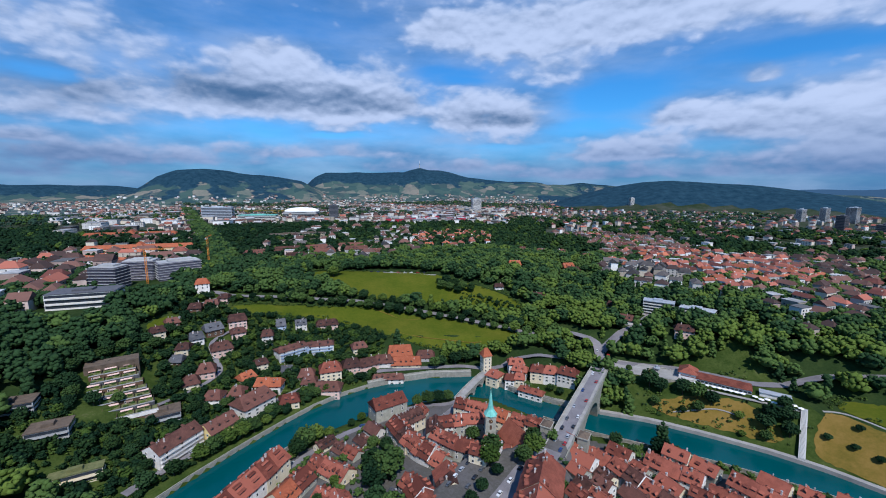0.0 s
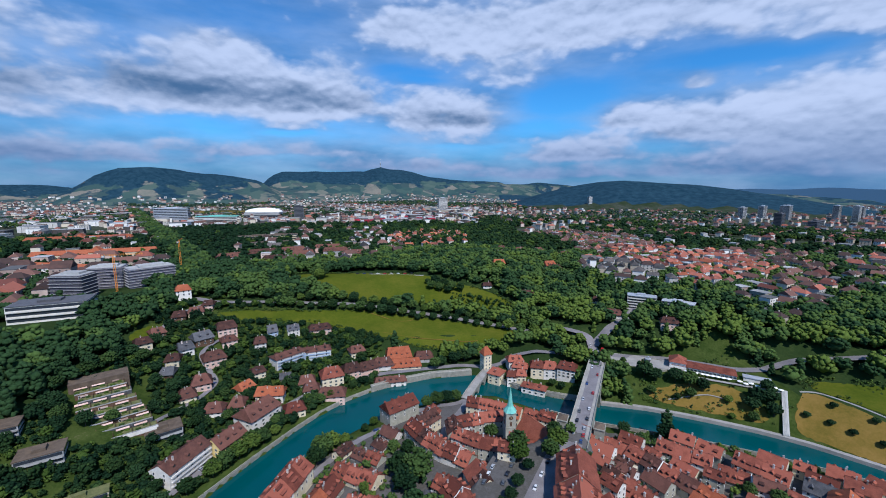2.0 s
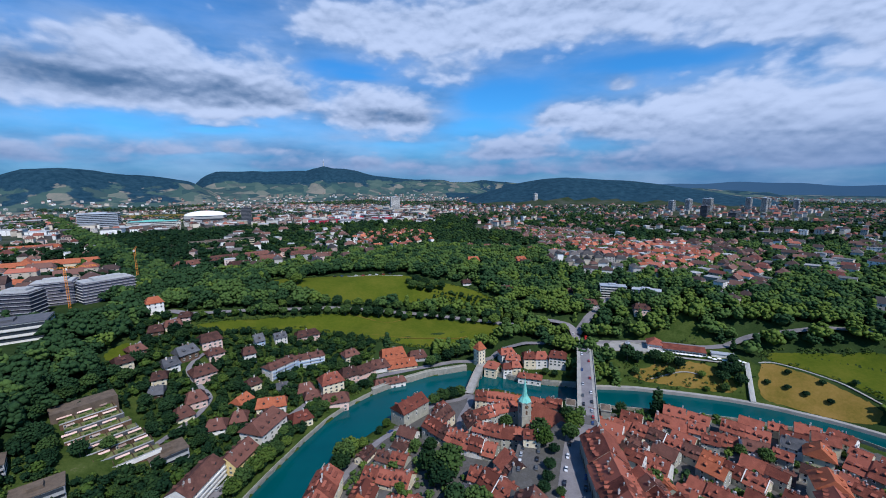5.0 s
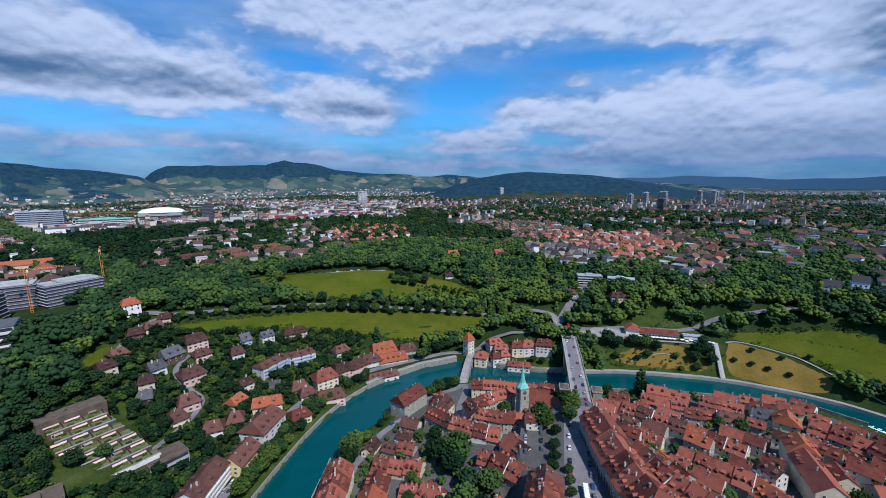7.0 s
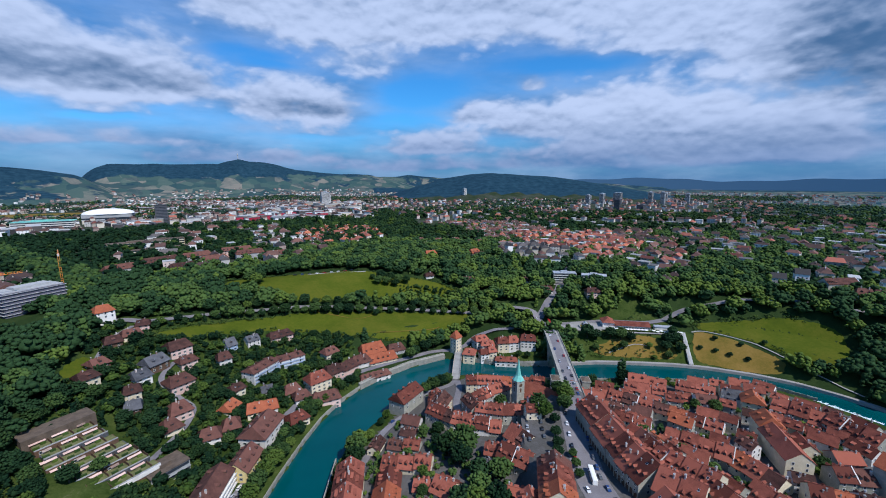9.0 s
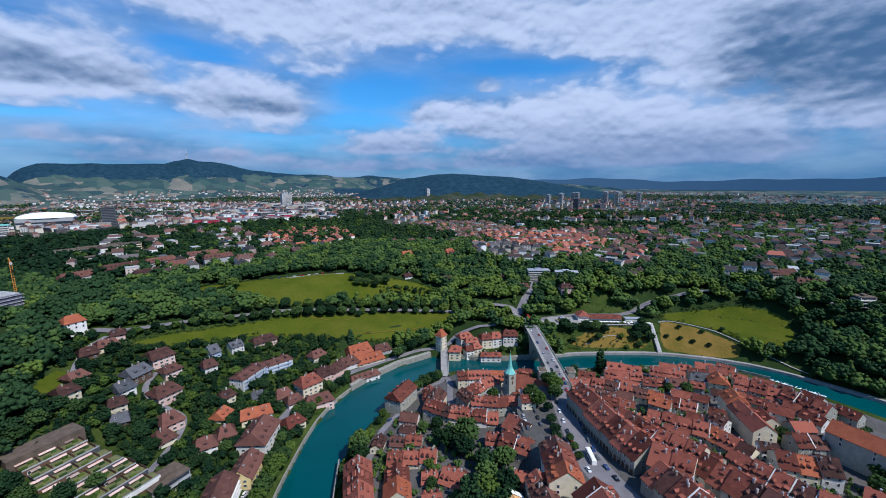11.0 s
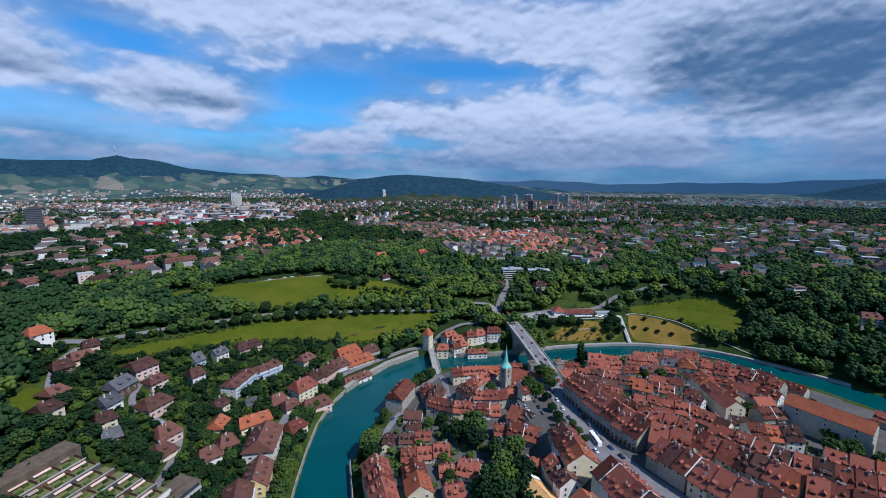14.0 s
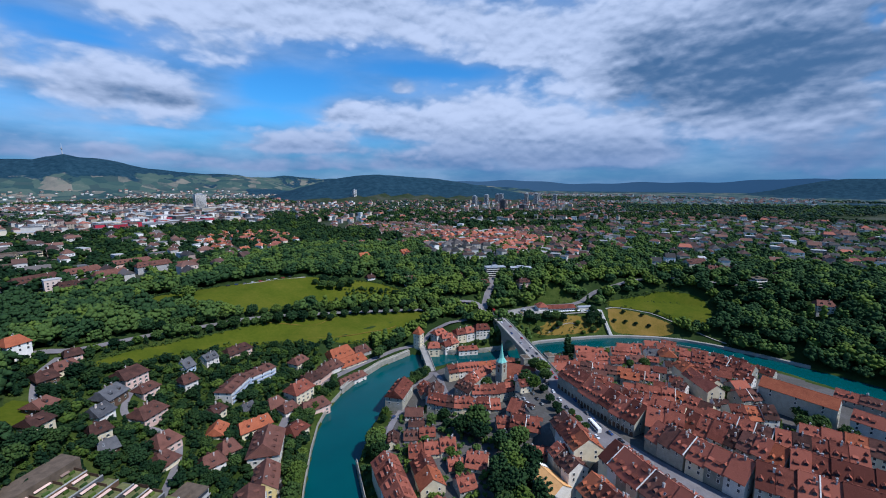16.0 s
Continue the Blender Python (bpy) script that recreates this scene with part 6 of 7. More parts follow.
def landmarks():
    def tower(name, x, y, L, W, hgt, wall, turn, label, category, roof=METAL_ROOF, floors=14):
        z0 = h1(x, y) - 1
        top = tagged(anchor(name, x, y, z0, turn), label, category)
        part("wall", Soup().box(-L / 2, L / 2, -W / 2, W / 2, 0, hgt).mesh("wall", [wall]), top)
        part("roof", Soup().box(-L / 2 - 0.4, L / 2 + 0.4, -W / 2 - 0.4, W / 2 + 0.4, hgt, hgt + 1).box(-L / 5, L / 5, -W / 5, W / 5, hgt + 1, hgt + 4).mesh("roof", [roof]), top)
        for f in range(floors):
            zz = (f + 0.35) * hgt / floors
            part("window_band", Soup().box(-L / 2 + 1, L / 2 - 1, -W / 2 - 0.15, W / 2 + 0.15, zz, zz + hgt / floors * 0.5).box(-L / 2 - 0.15, L / 2 + 0.15, -W / 2 + 1, W / 2 - 1, zz, zz + hgt / floors * 0.5).mesh("window_band", [GLASS if wall is not GLASS else GREYWALL]), top)
        FOOT.append((x, y, turn, L / 2, W / 2))
        return top
    tower("high_rise", 150, 1885, 42, 18, 66, PLASTER, 0.3, "tall pale slab tower rising over the halls", "tower block", floors=16)
    tower("office_tower", -390, 1440, 30, 30, 52, SLATE, 0.2, "dark glazed office tower beside the stadium", "tower block", SLATE, 12)
    tower("office_block", -790, 1420, 95, 40, 42, METAL_ROOF, 0.25, "pale blue-grey glazed office block", "office building", floors=8)
    tower("office_block", -630, 1375, 120, 40, 20, PLASTER, 0.15, "long pale green and white office block", "office building", COPPER, 4)
    for x, y, hgt in ((1330, 1420, 50), (1395, 1380, 54), (1450, 1450, 50), (1540, 1330, 56), (1585, 1300, 56), (1640, 1330, 52), (1265, 1440, 44), (1700, 1260, 50)):
        tower("high_rise", x, y, 34, 18, hgt, GREYWALL, 0.5, "grey suburban tower block in a cluster", "tower block", floors=15)
    tower("high_rise", 1110, 1130, 30, 20, 46, SLATE, 0.5, "dark slab office tower among trees", "tower block", SLATE, 11)
    tower("office_block", 1180, 1080, 70, 22, 26, SLATE, 0.5, "dark low office block beside the tower", "office building", SLATE, 6)
    # stadium
    x, y = -545, 1560
    top = tagged(anchor("stadium", x, y, h1(x, y) - 1, 0.1), "stadium with a bulging white membrane roof", "stadium")
    top.scale = (0.62, 0.62, 1.0)
    part("stand", Soup().box(-95, 95, -60, 60, 0, 24).mesh("stand", [GREYWALL]), top)
    n, soup = 24, Soup()
    for j in range(5):
        f = math.cos(j / 5 * math.pi / 2)
        soup.v += [(100 * f * math.cos(2 * math.pi * i / n) * (1 + 0.12 * abs(math.sin(4 * math.pi * i / n))), 64 * f * math.sin(2 * math.pi * i / n) * (1 + 0.12 * abs(math.sin(4 * math.pi * i / n))), 25 + 15 * math.sin(j / 5 * math.pi / 2)) for i in range(n)]
    soup.v.append((0, 0, 40))
    soup.f += [(j * n + i, j * n + (i + 1) % n, (j + 1) * n + (i + 1) % n, (j + 1) * n + i) for j in range(4) for i in range(n)] + [(4 * n + i, 4 * n + (i + 1) % n, 5 * n) for i in range(n)]
    soup.m += [0] * len(soup.f)
    part("roof", soup.mesh("roof", [CANVAS], True), top, "white membrane roof")
    part("window_band", Soup().box(-95.3, 95.3, -60.3, 60.3, 8, 15).mesh("window_band", [GLASS]), top)
    tower("high_rise", 961, 2090, 20, 16, 38, PLASTER, 0.2, "lone white tower block on the wooded hill", "tower block", floors=10)
    x, y = 4185 * math.sin(radians(-3.4)), 4185 * math.cos(radians(-3.4))
    z0 = float(land(np.array([x]), np.array([y]))[0]) - 14
    top = tagged(anchor("radio_mast", x, y, z0), "slender grey radio mast on the wooded summit", "mast")
    part("shaft", Soup().tube(0, 0, 0, 52, 3.2, 2.2, 10).mesh("shaft", [CONCRETE]), top)
    part("platform", Soup().tube(0, 0, 40, 46, 6.0, 6.0, 12).mesh("platform", [GREYWALL]), top)
    part("antenna", Soup().tube(0, 0, 52, 84, 1.2, 0.5, 8).mesh("antenna", [FRAME]), top)
    # shed with three barrel roofs beside the wheat field
    for k in range(3):
        x, y = 600 + 42 * k, 1345 - 26 * k
        top = tagged(anchor("barrel_hall", x, y, h1(x, y), -0.5), "low hall with a curved barrel roof beside a wheat field", "hall", "barrel-roofed halls")
        arc = [(18 * math.cos(math.pi * i / 12), 9 * math.sin(math.pi * i / 12)) for i in range(13)]
        soup = Soup().poly([(a, -14, b) for a, b in arc] + [(a, 14, b) for a, b in arc], [(i, i + 1, 14 + i, 13 + i) for i in range(12)])
        part("roof", soup.mesh("roof", [CONCRETE], True), top)
        part("front", Soup().poly([(a * 0.95, -13.5, b * 0.93) for a, b in arc], [tuple(range(13))]).mesh("front", [GLASS]), top)


landmarks()


# ---- quarters seen from afar ----
def scatter(n, test, seed, x0, x1, y0, y1, apart=0.0):
    g = np.random.default_rng(seed)
    got = []
    grid = {}
    tries = 0
    while len(got) < n and tries < 30:
        tries += 1
        px, py = g.uniform(x0, x1, n), g.uniform(y0, y1, n)
        ok = test(px, py)
        for a, b in zip(px[ok], py[ok]):
            key = (int(a // max(apart, 1)), int(b // max(apart, 1)))
            if apart and any(math.hypot(a - c, b - d) < apart for i in (-1, 0, 1) for j in (-1, 0, 1) for c, d in grid.get((key[0] + i, key[1] + j), ())):
                continue
            grid.setdefault(key, []).append((a, b))
            got.append((a, b))
            if len(got) >= n:
                break
    return np.array(got) if got else np.zeros((0, 2))


def bearing(x, y):
    return np.degrees(np.arctan2(x, y)), np.hypot(x, y)


def far_houses(name, spots, size, heights, mats, label, seed, flat=0.0, turn0=0.4, second=0.0):
    """Many distant houses, walls, roofs and windows, gathered in one mesh."""
    g = np.random.default_rng(seed)
    soup = Soup()
    zs = land(spots[:, 0], spots[:, 1])
    for (x, y), z in zip(spots, zs):
        L, W, hgt = g.uniform(*size) * 1.25, g.uniform(*size) * 0.85, g.uniform(*heights)
        t = turn0 + g.choice((0, math.pi / 2)) + g.normal(0, 0.12)
        c, s = math.cos(t), math.sin(t)
        at = lambda a, b, zz: (x + c * a - s * b, y + s * a + c * b, zz)
        FOOT.append((x, y, t, L / 2, W / 2))
        soup.box(-L / 2, L / 2, -W / 2, W / 2, z - 1, z + hgt, g.integers(0, 3), t, (x, y))
        for f in range(max(1, int(hgt / 3))):
            zz = z + 1.0 + 3 * f
            for sg in (-1, 1):
                for k in range(3):
                    u = (k - 1) * L * 0.3
                    soup.poly([at(u - 0.8, sg * (W / 2 + 0.06), zz), at(u + 0.8, sg * (W / 2 + 0.06), zz), at(u + 0.8, sg * (W / 2 + 0.06), zz + 1.5), at(u - 0.8, sg * (W / 2 + 0.06), zz + 1.5)], [(0, 1, 2, 3)] if sg < 0 else [(3, 2, 1, 0)], 5)
        if g.random() < flat:
            soup.box(-L / 2 - 0.3, L / 2 + 0.3, -W / 2 - 0.3, W / 2 + 0.3, z + hgt, z + hgt + 0.5, 4, t, (x, y))
        else:
            r, k, o = hgt + W * g.uniform(0.3, 0.42), g.choice((0.0, 0.5, 0.9)) * W / 2, 0.6
            lo = hgt - 0.4
            p = [at(-L / 2 - o, -W / 2 - o, z + lo), at(L / 2 + o, -W / 2 - o, z + lo), at(L / 2 + o, W / 2 + o, z + lo), at(-L / 2 - o, W / 2 + o, z + lo), at(-L / 2 + k - o, 0, z + r), at(L / 2 - k + o, 0, z + r)]
            soup.poly(p, [(0, 1, 5, 4), (2, 3, 4, 5), (1, 2, 5), (3, 0, 4), (3, 2, 1, 0)], 6 if g.random() < second else 3)
            u = g.uniform(-L / 3, L / 3)
            soup.box(u - 0.5, u + 0.5, -0.4, 0.4, z + r - 1.2, z + r + 1.0, 1, t, (x, y))
    return tagged(new(name, soup.mesh(name, mats)), label, "houses", kind="stuff")


def farpaint(name, low, high, **k):
    return paint(name, low, high, 0.02, 0.9, fine=8, bump_by=0.0, island=0.9, **k)


FAR_WALLS = [farpaint("far plaster white", (0.45, 0.43, 0.4), (0.8, 0.78, 0.74)), farpaint("far plaster cream", (0.35, 0.3, 0.24), (0.65, 0.57, 0.46)), farpaint("far plaster rose", (0.3, 0.22, 0.19), (0.6, 0.48, 0.42))]
FAR_RED = farpaint("far red roofs", (0.13, 0.045, 0.035), (0.36, 0.12, 0.08))
FAR_ORANGE = farpaint("far orange roofs", (0.24, 0.07, 0.036), (0.44, 0.14, 0.075))
FAR_CRIMSON = farpaint("far crimson fronts", (0.3, 0.02, 0.04), (0.5, 0.04, 0.07))
FAR_BROWN = farpaint("far brown roofs", (0.055, 0.034, 0.03), (0.16, 0.08, 0.062))
FAR_FLAT = farpaint("far flat roofs", (0.1, 0.1, 0.1), (0.4, 0.4, 0.4))


def land_side(x, y):
    d, s, _ = to_line(x, y, OUTER)
    clear = (s > 0) & (d > 60) & (np.hypot((x + 830) / 300, (y - 1880) / 190) > 1)
    for poly in MEADOWS.values():
        clear &= ~inside(x, y, poly)
    for pts, width in ROADS:
        clear &= to_line(x, y, pts)[0] > width / 2 + 6
    return clear


ORANGE_PLOT = [(304, 652), (380, 720), (470, 725), (520, 600), (486, 520), (361, 431), (318, 440), (300, 478), (322, 590), (240, 570), (250, 610)]
BROWN_PLOT = [(310, 1010), (400, 1010), (500, 840), (420, 700), (377, 689), (304, 655), (270, 700), (292, 780), (330, 900)]
SLATE_PLOT = [(240, 565), (320, 588), (302, 470), (244, 462), (225, 520)]
EAST_PLOT = [(361, 428), (290, 395), (300, 350), (350, 330), (520, 440), (640, 640), (530, 690), (488, 520)]


def ragged(x, y):
    return x + 14 * np.sin(y / 21) + 8 * np.sin(y / 9 + x / 15), y + 14 * np.sin(x / 23 + 1) + 8 * np.sin(x / 8 - y / 13)


def quarter(x, y):
    u, v = ragged(x, y)
    return land_side(x, y) & (inside(u, v, ORANGE_PLOT) | inside(u, v, BROWN_PLOT) | inside(u, v, SLATE_PLOT) | inside(u, v, EAST_PLOT))


def plot(poly):
    return lambda x, y: land_side(x, y) & inside(*ragged(x, y), poly) & ~taken(x, y, 5.0)


def taken(x, y, gap):
    """Where houses stand."""
    hit = np.zeros(len(x), bool)
    for fx, fy, t, l, w in FOOT:
        near = (np.abs(x - fx) < l + w + gap) & (np.abs(y - fy) < l + w + gap)
        if near.any():
            dx, dy = x[near] - fx, y[near] - fy
            c, s = math.cos(t), math.sin(t)
            hit[near] |= (np.abs(c * dx + s * dy) < l + gap) & (np.abs(-s * dx + c * dy) < w + gap)
    return hit


def north_villas(x, y):
    return land_side(x, y) & (np.hypot((x - 22 - (y - 860) * 0.12) / 88, (y - 860) / 150) < 1)


EAST_TOWN = [(385, 262), (425, 214), (478, 158), (545, 78), (600, -30), (760, -190), (1150, -120), (1350, 120), (1050, 520), (760, 560), (650, 640), (560, 470), (470, 330)]


def east_town(x, y):
    return inside(*ragged(x, y), EAST_TOWN)


def knoll(x, y):
    return np.hypot((x - 195) / 70, (y - 930) / 230) < 1


def suburbs(x, y):
    az, r = bearing(x, y)
    return land_side(x, y) & (hills(x, y) < 8) & (((r > 900) & (r < 2500) & (az > -42) & (az < 62)) | ((r > 420) & (r < 1500) & (az > 46) & (az < 100))) & ~((az < 14) & (az > -30) & (r < 1230)) & ~quarter(x, y) & ~knoll(x, y) & ~((r < 560) & (x > 280)) & (np.hypot((x - 700) / 190, (y - 1650) / 80) > 1)


def halls(x, y):
    az, r = bearing(x, y)
    return land_side(x, y) & (az > -44) & (az < 9) & (r > 1250) & (r < 2150) & (np.hypot(x + 545, y - 1560) > 130)


for x, y, turn in ((138, 707, 0.2), (168, 690, -0.1), (199, 682, 0.1), (102, 573, 0.0), (178, 572, 0.2), (228, 640, 0.3), (120, 640, 0.1)):
    house(x, y, turn, 16, 13, h1(x, y) + 13, "pink" if y > 600 else "orange", group="villas in the wood below the quarter")
FAR_SLATE = farpaint("far slate roofs", (0.04, 0.037, 0.037), (0.12, 0.105, 0.1))
far_houses("orange_roofed_quarter", scatter(165, plot(ORANGE_PLOT), 3, 200, 560, 400, 760, 15), (8, 13), (8, 12), [FAR_WALLS[0], FAR_WALLS[0], FAR_WALLS[1]] + [FAR_RED, FAR_FLAT, GLASS, FAR_ORANGE], "dense quarter of pale houses with orange and red roofs", 5, 0.06, 0.25, second=0.3)
far_houses("brown_roofed_quarter", scatter(130, plot(BROWN_PLOT), 43, 240, 520, 640, 1020, 16), (9, 15), (6, 10), [FAR_WALLS[0], FAR_WALLS[0], FAR_WALLS[1], FAR_BROWN, FAR_FLAT, GLASS, FAR_RED], "dense quarter of white houses with brown roofs", 45, 0.06, 0.9, second=0.2)
far_houses("slate_roofed_blocks", scatter(34, plot(SLATE_PLOT), 53, 220, 340, 450, 600, 17), (10, 17), (11, 15), [FAR_WALLS[0], FAR_WALLS[1], FAR_WALLS[0], FAR_SLATE, FAR_FLAT, GLASS, FAR_BROWN], "long white apartment blocks with grey slate roofs", 55, 0.1, -0.5, second=0.2)
far_houses("garden_quarter", scatter(105, plot(EAST_PLOT), 63, 270, 660, 320, 700, 18), (9, 15), (7, 11), FAR_WALLS + [FAR_BROWN, FAR_FLAT, GLASS, FAR_RED], "garden quarter of pale houses with brown and red roofs", 65, 0.2, 0.3, second=0.15)
far_houses("eastern_garden_suburb", scatter(210, plot(EAST_TOWN), 103, 380, 1350, -200, 640, 24), (10, 17), (9, 13), [FAR_WALLS[0], FAR_WALLS[0], FAR_WALLS[1], FAR_BROWN, FAR_FLAT, GLASS, FAR_SLATE], "garden suburb of pale houses with brown and grey roofs", 105, 0.15, 0.5, second=0.35)
far_houses("villa_quarter", scatter(48, north_villas, 4, -120, 140, 690, 1030, 19), (9, 13), (9, 12), [FAR_WALLS[0], FAR_WALLS[0], FAR_WALLS[1]] + [FAR_ORANGE, FAR_FLAT, GLASS, FAR_RED], "cluster of villas with orange-red roofs among trees", 6, second=0.5)
far_houses("red_fronted_halls", scatter(16, lambda x, y: land_side(x, y), 73, -190, 60, 1330, 1440, 30), (18, 34), (8, 14), [FAR_CRIMSON, FAR_WALLS[0], FAR_CRIMSON, FAR_FLAT, FAR_FLAT, GLASS], "low trade halls with crimson fronts", 75, 1.0, 0.1)
far_houses("suburban_houses", scatter(1800, suburbs, 7, -1700, 2300, -250, 2450, 20), (9, 17), (8, 14), FAR_WALLS + [FAR_BROWN, FAR_FLAT, GLASS, FAR_RED], "scattered suburban houses with brown roofs among trees", 8, 0.3, second=0.25)
far_houses("distant_village_houses", scatter(1900, lambda x, y: (bearing(x, y)[1] > 2250) & (bearing(x, y)[1] < 4000) & (hills(x, y) < 50) & ~((bearing(x, y)[0] > 13) & (bearing(x, y)[0] < 56) & (hills(x, y) > 8)), 9, -2600, 3200, 300, 4000, 19), (9, 17), (6, 11), FAR_WALLS + [FAR_BROWN, FAR_FLAT, GLASS], "distant pale villages at the foot of the hills", 10, 0.35)
far_houses("trade_halls", scatter(170, halls, 12, -1500, 340, 900, 2150, 38), (20, 52), (8, 17), [FAR_WALLS[0], FAR_WALLS[1], FAR_SLATE, FAR_FLAT, FAR_FLAT, GLASS], "large white and grey flat-roofed trade halls", 13, 1.0, 0.25)


def west_blocks(x, y):
    return land_side(x, y) & ~taken(x, y, 12.0) & (((x < -385) & (x > -620) & (y > 360) & (y < 640)) | ((x > -470) & (x < -360) & (y > 500) & (y < 620)))


def park_side(x, y):
    return land_side(x, y) & ~taken(x, y, 9.0) & (x > -330) & (x < -40) & (y > 600) & (y < 1100) & (np.abs(x + 298 + (y - 553) * 0.675) > 40)


far_houses("western_apartment_blocks", scatter(60, west_blocks, 83, -620, -360, 360, 640, 24), (13, 24), (11, 17), FAR_WALLS + [FAR_BROWN, FAR_FLAT, GLASS, FAR_RED], "blocks of pale apartment houses with brown roofs", 85, 0.2, 0.35, second=0.3)
far_houses("park_side_houses", scatter(55, park_side, 93, -330, -40, 600, 1100, 24), (10, 19), (11, 15), [FAR_WALLS[0], FAR_WALLS[0], FAR_WALLS[2], FAR_BROWN, FAR_FLAT, GLASS, FAR_SLATE], "white houses with brown roofs between tall trees", 95, 0.25, 0.2, second=0.2)


# ---- trees ----
def ico():
    p = (1 + 5 ** 0.5) / 2
    v = np.array([(-1, p, 0), (1, p, 0), (-1, -p, 0), (1, -p, 0), (0, -1, p), (0, 1, p), (0, -1, -p), (0, 1, -p), (p, 0, -1), (p, 0, 1), (-p, 0, -1), (-p, 0, 1)], float)
    f = np.array([(0, 11, 5), (0, 5, 1), (0, 1, 7), (0, 7, 10), (0, 10, 11), (1, 5, 9), (5, 11, 4), (11, 10, 2), (10, 7, 6), (7, 1, 8), (3, 9, 4), (3, 4, 2), (3, 2, 6), (3, 6, 8), (3, 8, 9), (4, 9, 5), (2, 4, 11), (6, 2, 10), (8, 6, 7), (9, 8, 1)])
    return v / np.linalg.norm(v[0]), f


ICO_V, ICO_F = ico()
OCT_V = np.array([(1, 0, 0), (-1, 0, 0), (0, 1, 0), (0, -1, 0), (0, 0, 1), (0, 0, -1)], float)
OCT_F = np.array([(0, 2, 4), (2, 1, 4), (1, 3, 4), (3, 0, 4), (2, 0, 5), (1, 2, 5), (3, 1, 5), (0, 3, 5)])


def clumps(g, centres, radii, base_v, base_f, jag=0.35):
    """Ragged leaf clumps at the given places."""
    n, k = len(centres), len(base_v)
    turn = g.normal(size=(n, 4))
    turn /= np.linalg.norm(turn, axis=1)[:, None]
    w, x, y, z = turn.T
    R = np.stack([1 - 2 * (y * y + z * z), 2 * (x * y - w * z), 2 * (x * z + w * y), 2 * (x * y + w * z), 1 - 2 * (x * x + z * z), 2 * (y * z - w * x), 2 * (x * z - w * y), 2 * (y * z + w * x), 1 - 2 * (x * x + y * y)], 1).reshape(n, 3, 3)
    v = np.einsum("nij,kj->nki", R, base_v) * (1 + g.uniform(-jag, jag, (n, k, 1)))
    v = v * radii[:, None, None] * np.array([1, 1, 0.8]) + centres[:, None, :]
    f = base_f[None] + (np.arange(n) * k)[:, None, None]
    return v.reshape(-1, 3), f.reshape(-1, 3)


def fast_mesh(name, v, f, mats, slots=None):
    me = bpy.data.meshes.new(name)
    me.vertices.add(len(v))
    me.vertices.foreach_set("co", v.ravel().astype(np.float32))
    me.loops.add(len(f) * 3)
    me.loops.foreach_set("vertex_index", f.ravel().astype(np.int32))
    me.polygons.add(len(f))
    me.polygons.foreach_set("loop_start", np.arange(0, len(f) * 3, 3, dtype=np.int32))
    for mat in mats:
        me.materials.append(mat)
    if slots is not None:
        me.polygons.foreach_set("material_index", slots.astype(np.int32))
    me.polygons.foreach_set("use_smooth", np.ones(len(f), bool))
    me.update()
    me.validate()
    return me


def crown_points(g, n, shape):
    """Places of clumps in a crown of height 1 and half width about 0.45."""
    u = g.normal(size=(n, 3))
    u /= np.linalg.norm(u, axis=1)[:, None]
    rad = g.uniform(0.55, 1.0, n) ** 0.5
    p = u * rad[:, None]
    if shape == "broad":
        lobes = g.normal(size=(7, 3))
        lobes /= np.linalg.norm(lobes, axis=1)[:, None]
        bulge = 1 + 0.22 * np.max(np.clip(p @ lobes.T, 0, 1) ** 4, axis=1) - 0.1
        p = p * bulge[:, None] * np.array([0.46, 0.46, 0.38])
        p[:, 2] = np.where(p[:, 2] < 0, p[:, 2] * 0.75, p[:, 2]) + 0.6
    elif shape == "tall":
        p = p * np.array([0.15, 0.15, 0.47]) + np.array([0, 0, 0.52])
    else:
        h = g.uniform(0.06, 1.0, n) ** 0.85
        a = g.uniform(0, 2 * math.pi, n)
        w = 0.24 * (1 - h) ** 0.8 * g.uniform(0.6, 1.0, n) + 0.01
        p = np.stack([w * np.cos(a), w * np.sin(a), h], 1)
    return p


def crown_mesh(seed, shape, n, mat):
    g = np.random.default_rng(seed)
    p = crown_points(g, n, shape)
    size = {"broad": 0.072, "tall": 0.055, "fir": 0.055}[shape]
    v, f = clumps(g, p, g.uniform(0.6, 1.4, n) * size, OCT_V, OCT_F, 0.45)
    core_v, core_f = clumps(g, np.array([[0, 0, 0.58]]), np.array([1.0]), ICO_V, ICO_F, 0.1)
    core_v = (core_v - [0, 0, 0.58]) * {"broad": (0.38, 0.38, 0.33), "tall": (0.1, 0.1, 0.45), "fir": (0.1, 0.1, 0.5)}[shape] + [0, 0, 0.56]
    return fast_mesh("crown", np.concatenate([v, core_v]), np.concatenate([f, core_f + len(v)]), [mat])


def trunk_mesh(seed):
    g = random.Random(seed)
    soup = Soup().tube(0, 0, -0.06, 0.3, 0.03, 0.02, 7).tube(0, 0, 0.3, 0.6, 0.02, 0.008, 6)
    for k in range(5):
        a, z = k * 1.3 + g.uniform(0, 0.6), g.uniform(0.24, 0.42)
        dx, dy = math.cos(a), math.sin(a)
        b = [(0.012 * -dy, 0.012 * dx, z), (0.012 * dy, -0.012 * dx, z), (0, 0, z + 0.02), (0.2 * dx, 0.2 * dy, z + 0.2)]
        soup.poly(b, [(0, 1, 3), (1, 2, 3), (2, 0, 3)])
    return soup.mesh("trunk", [BARK])


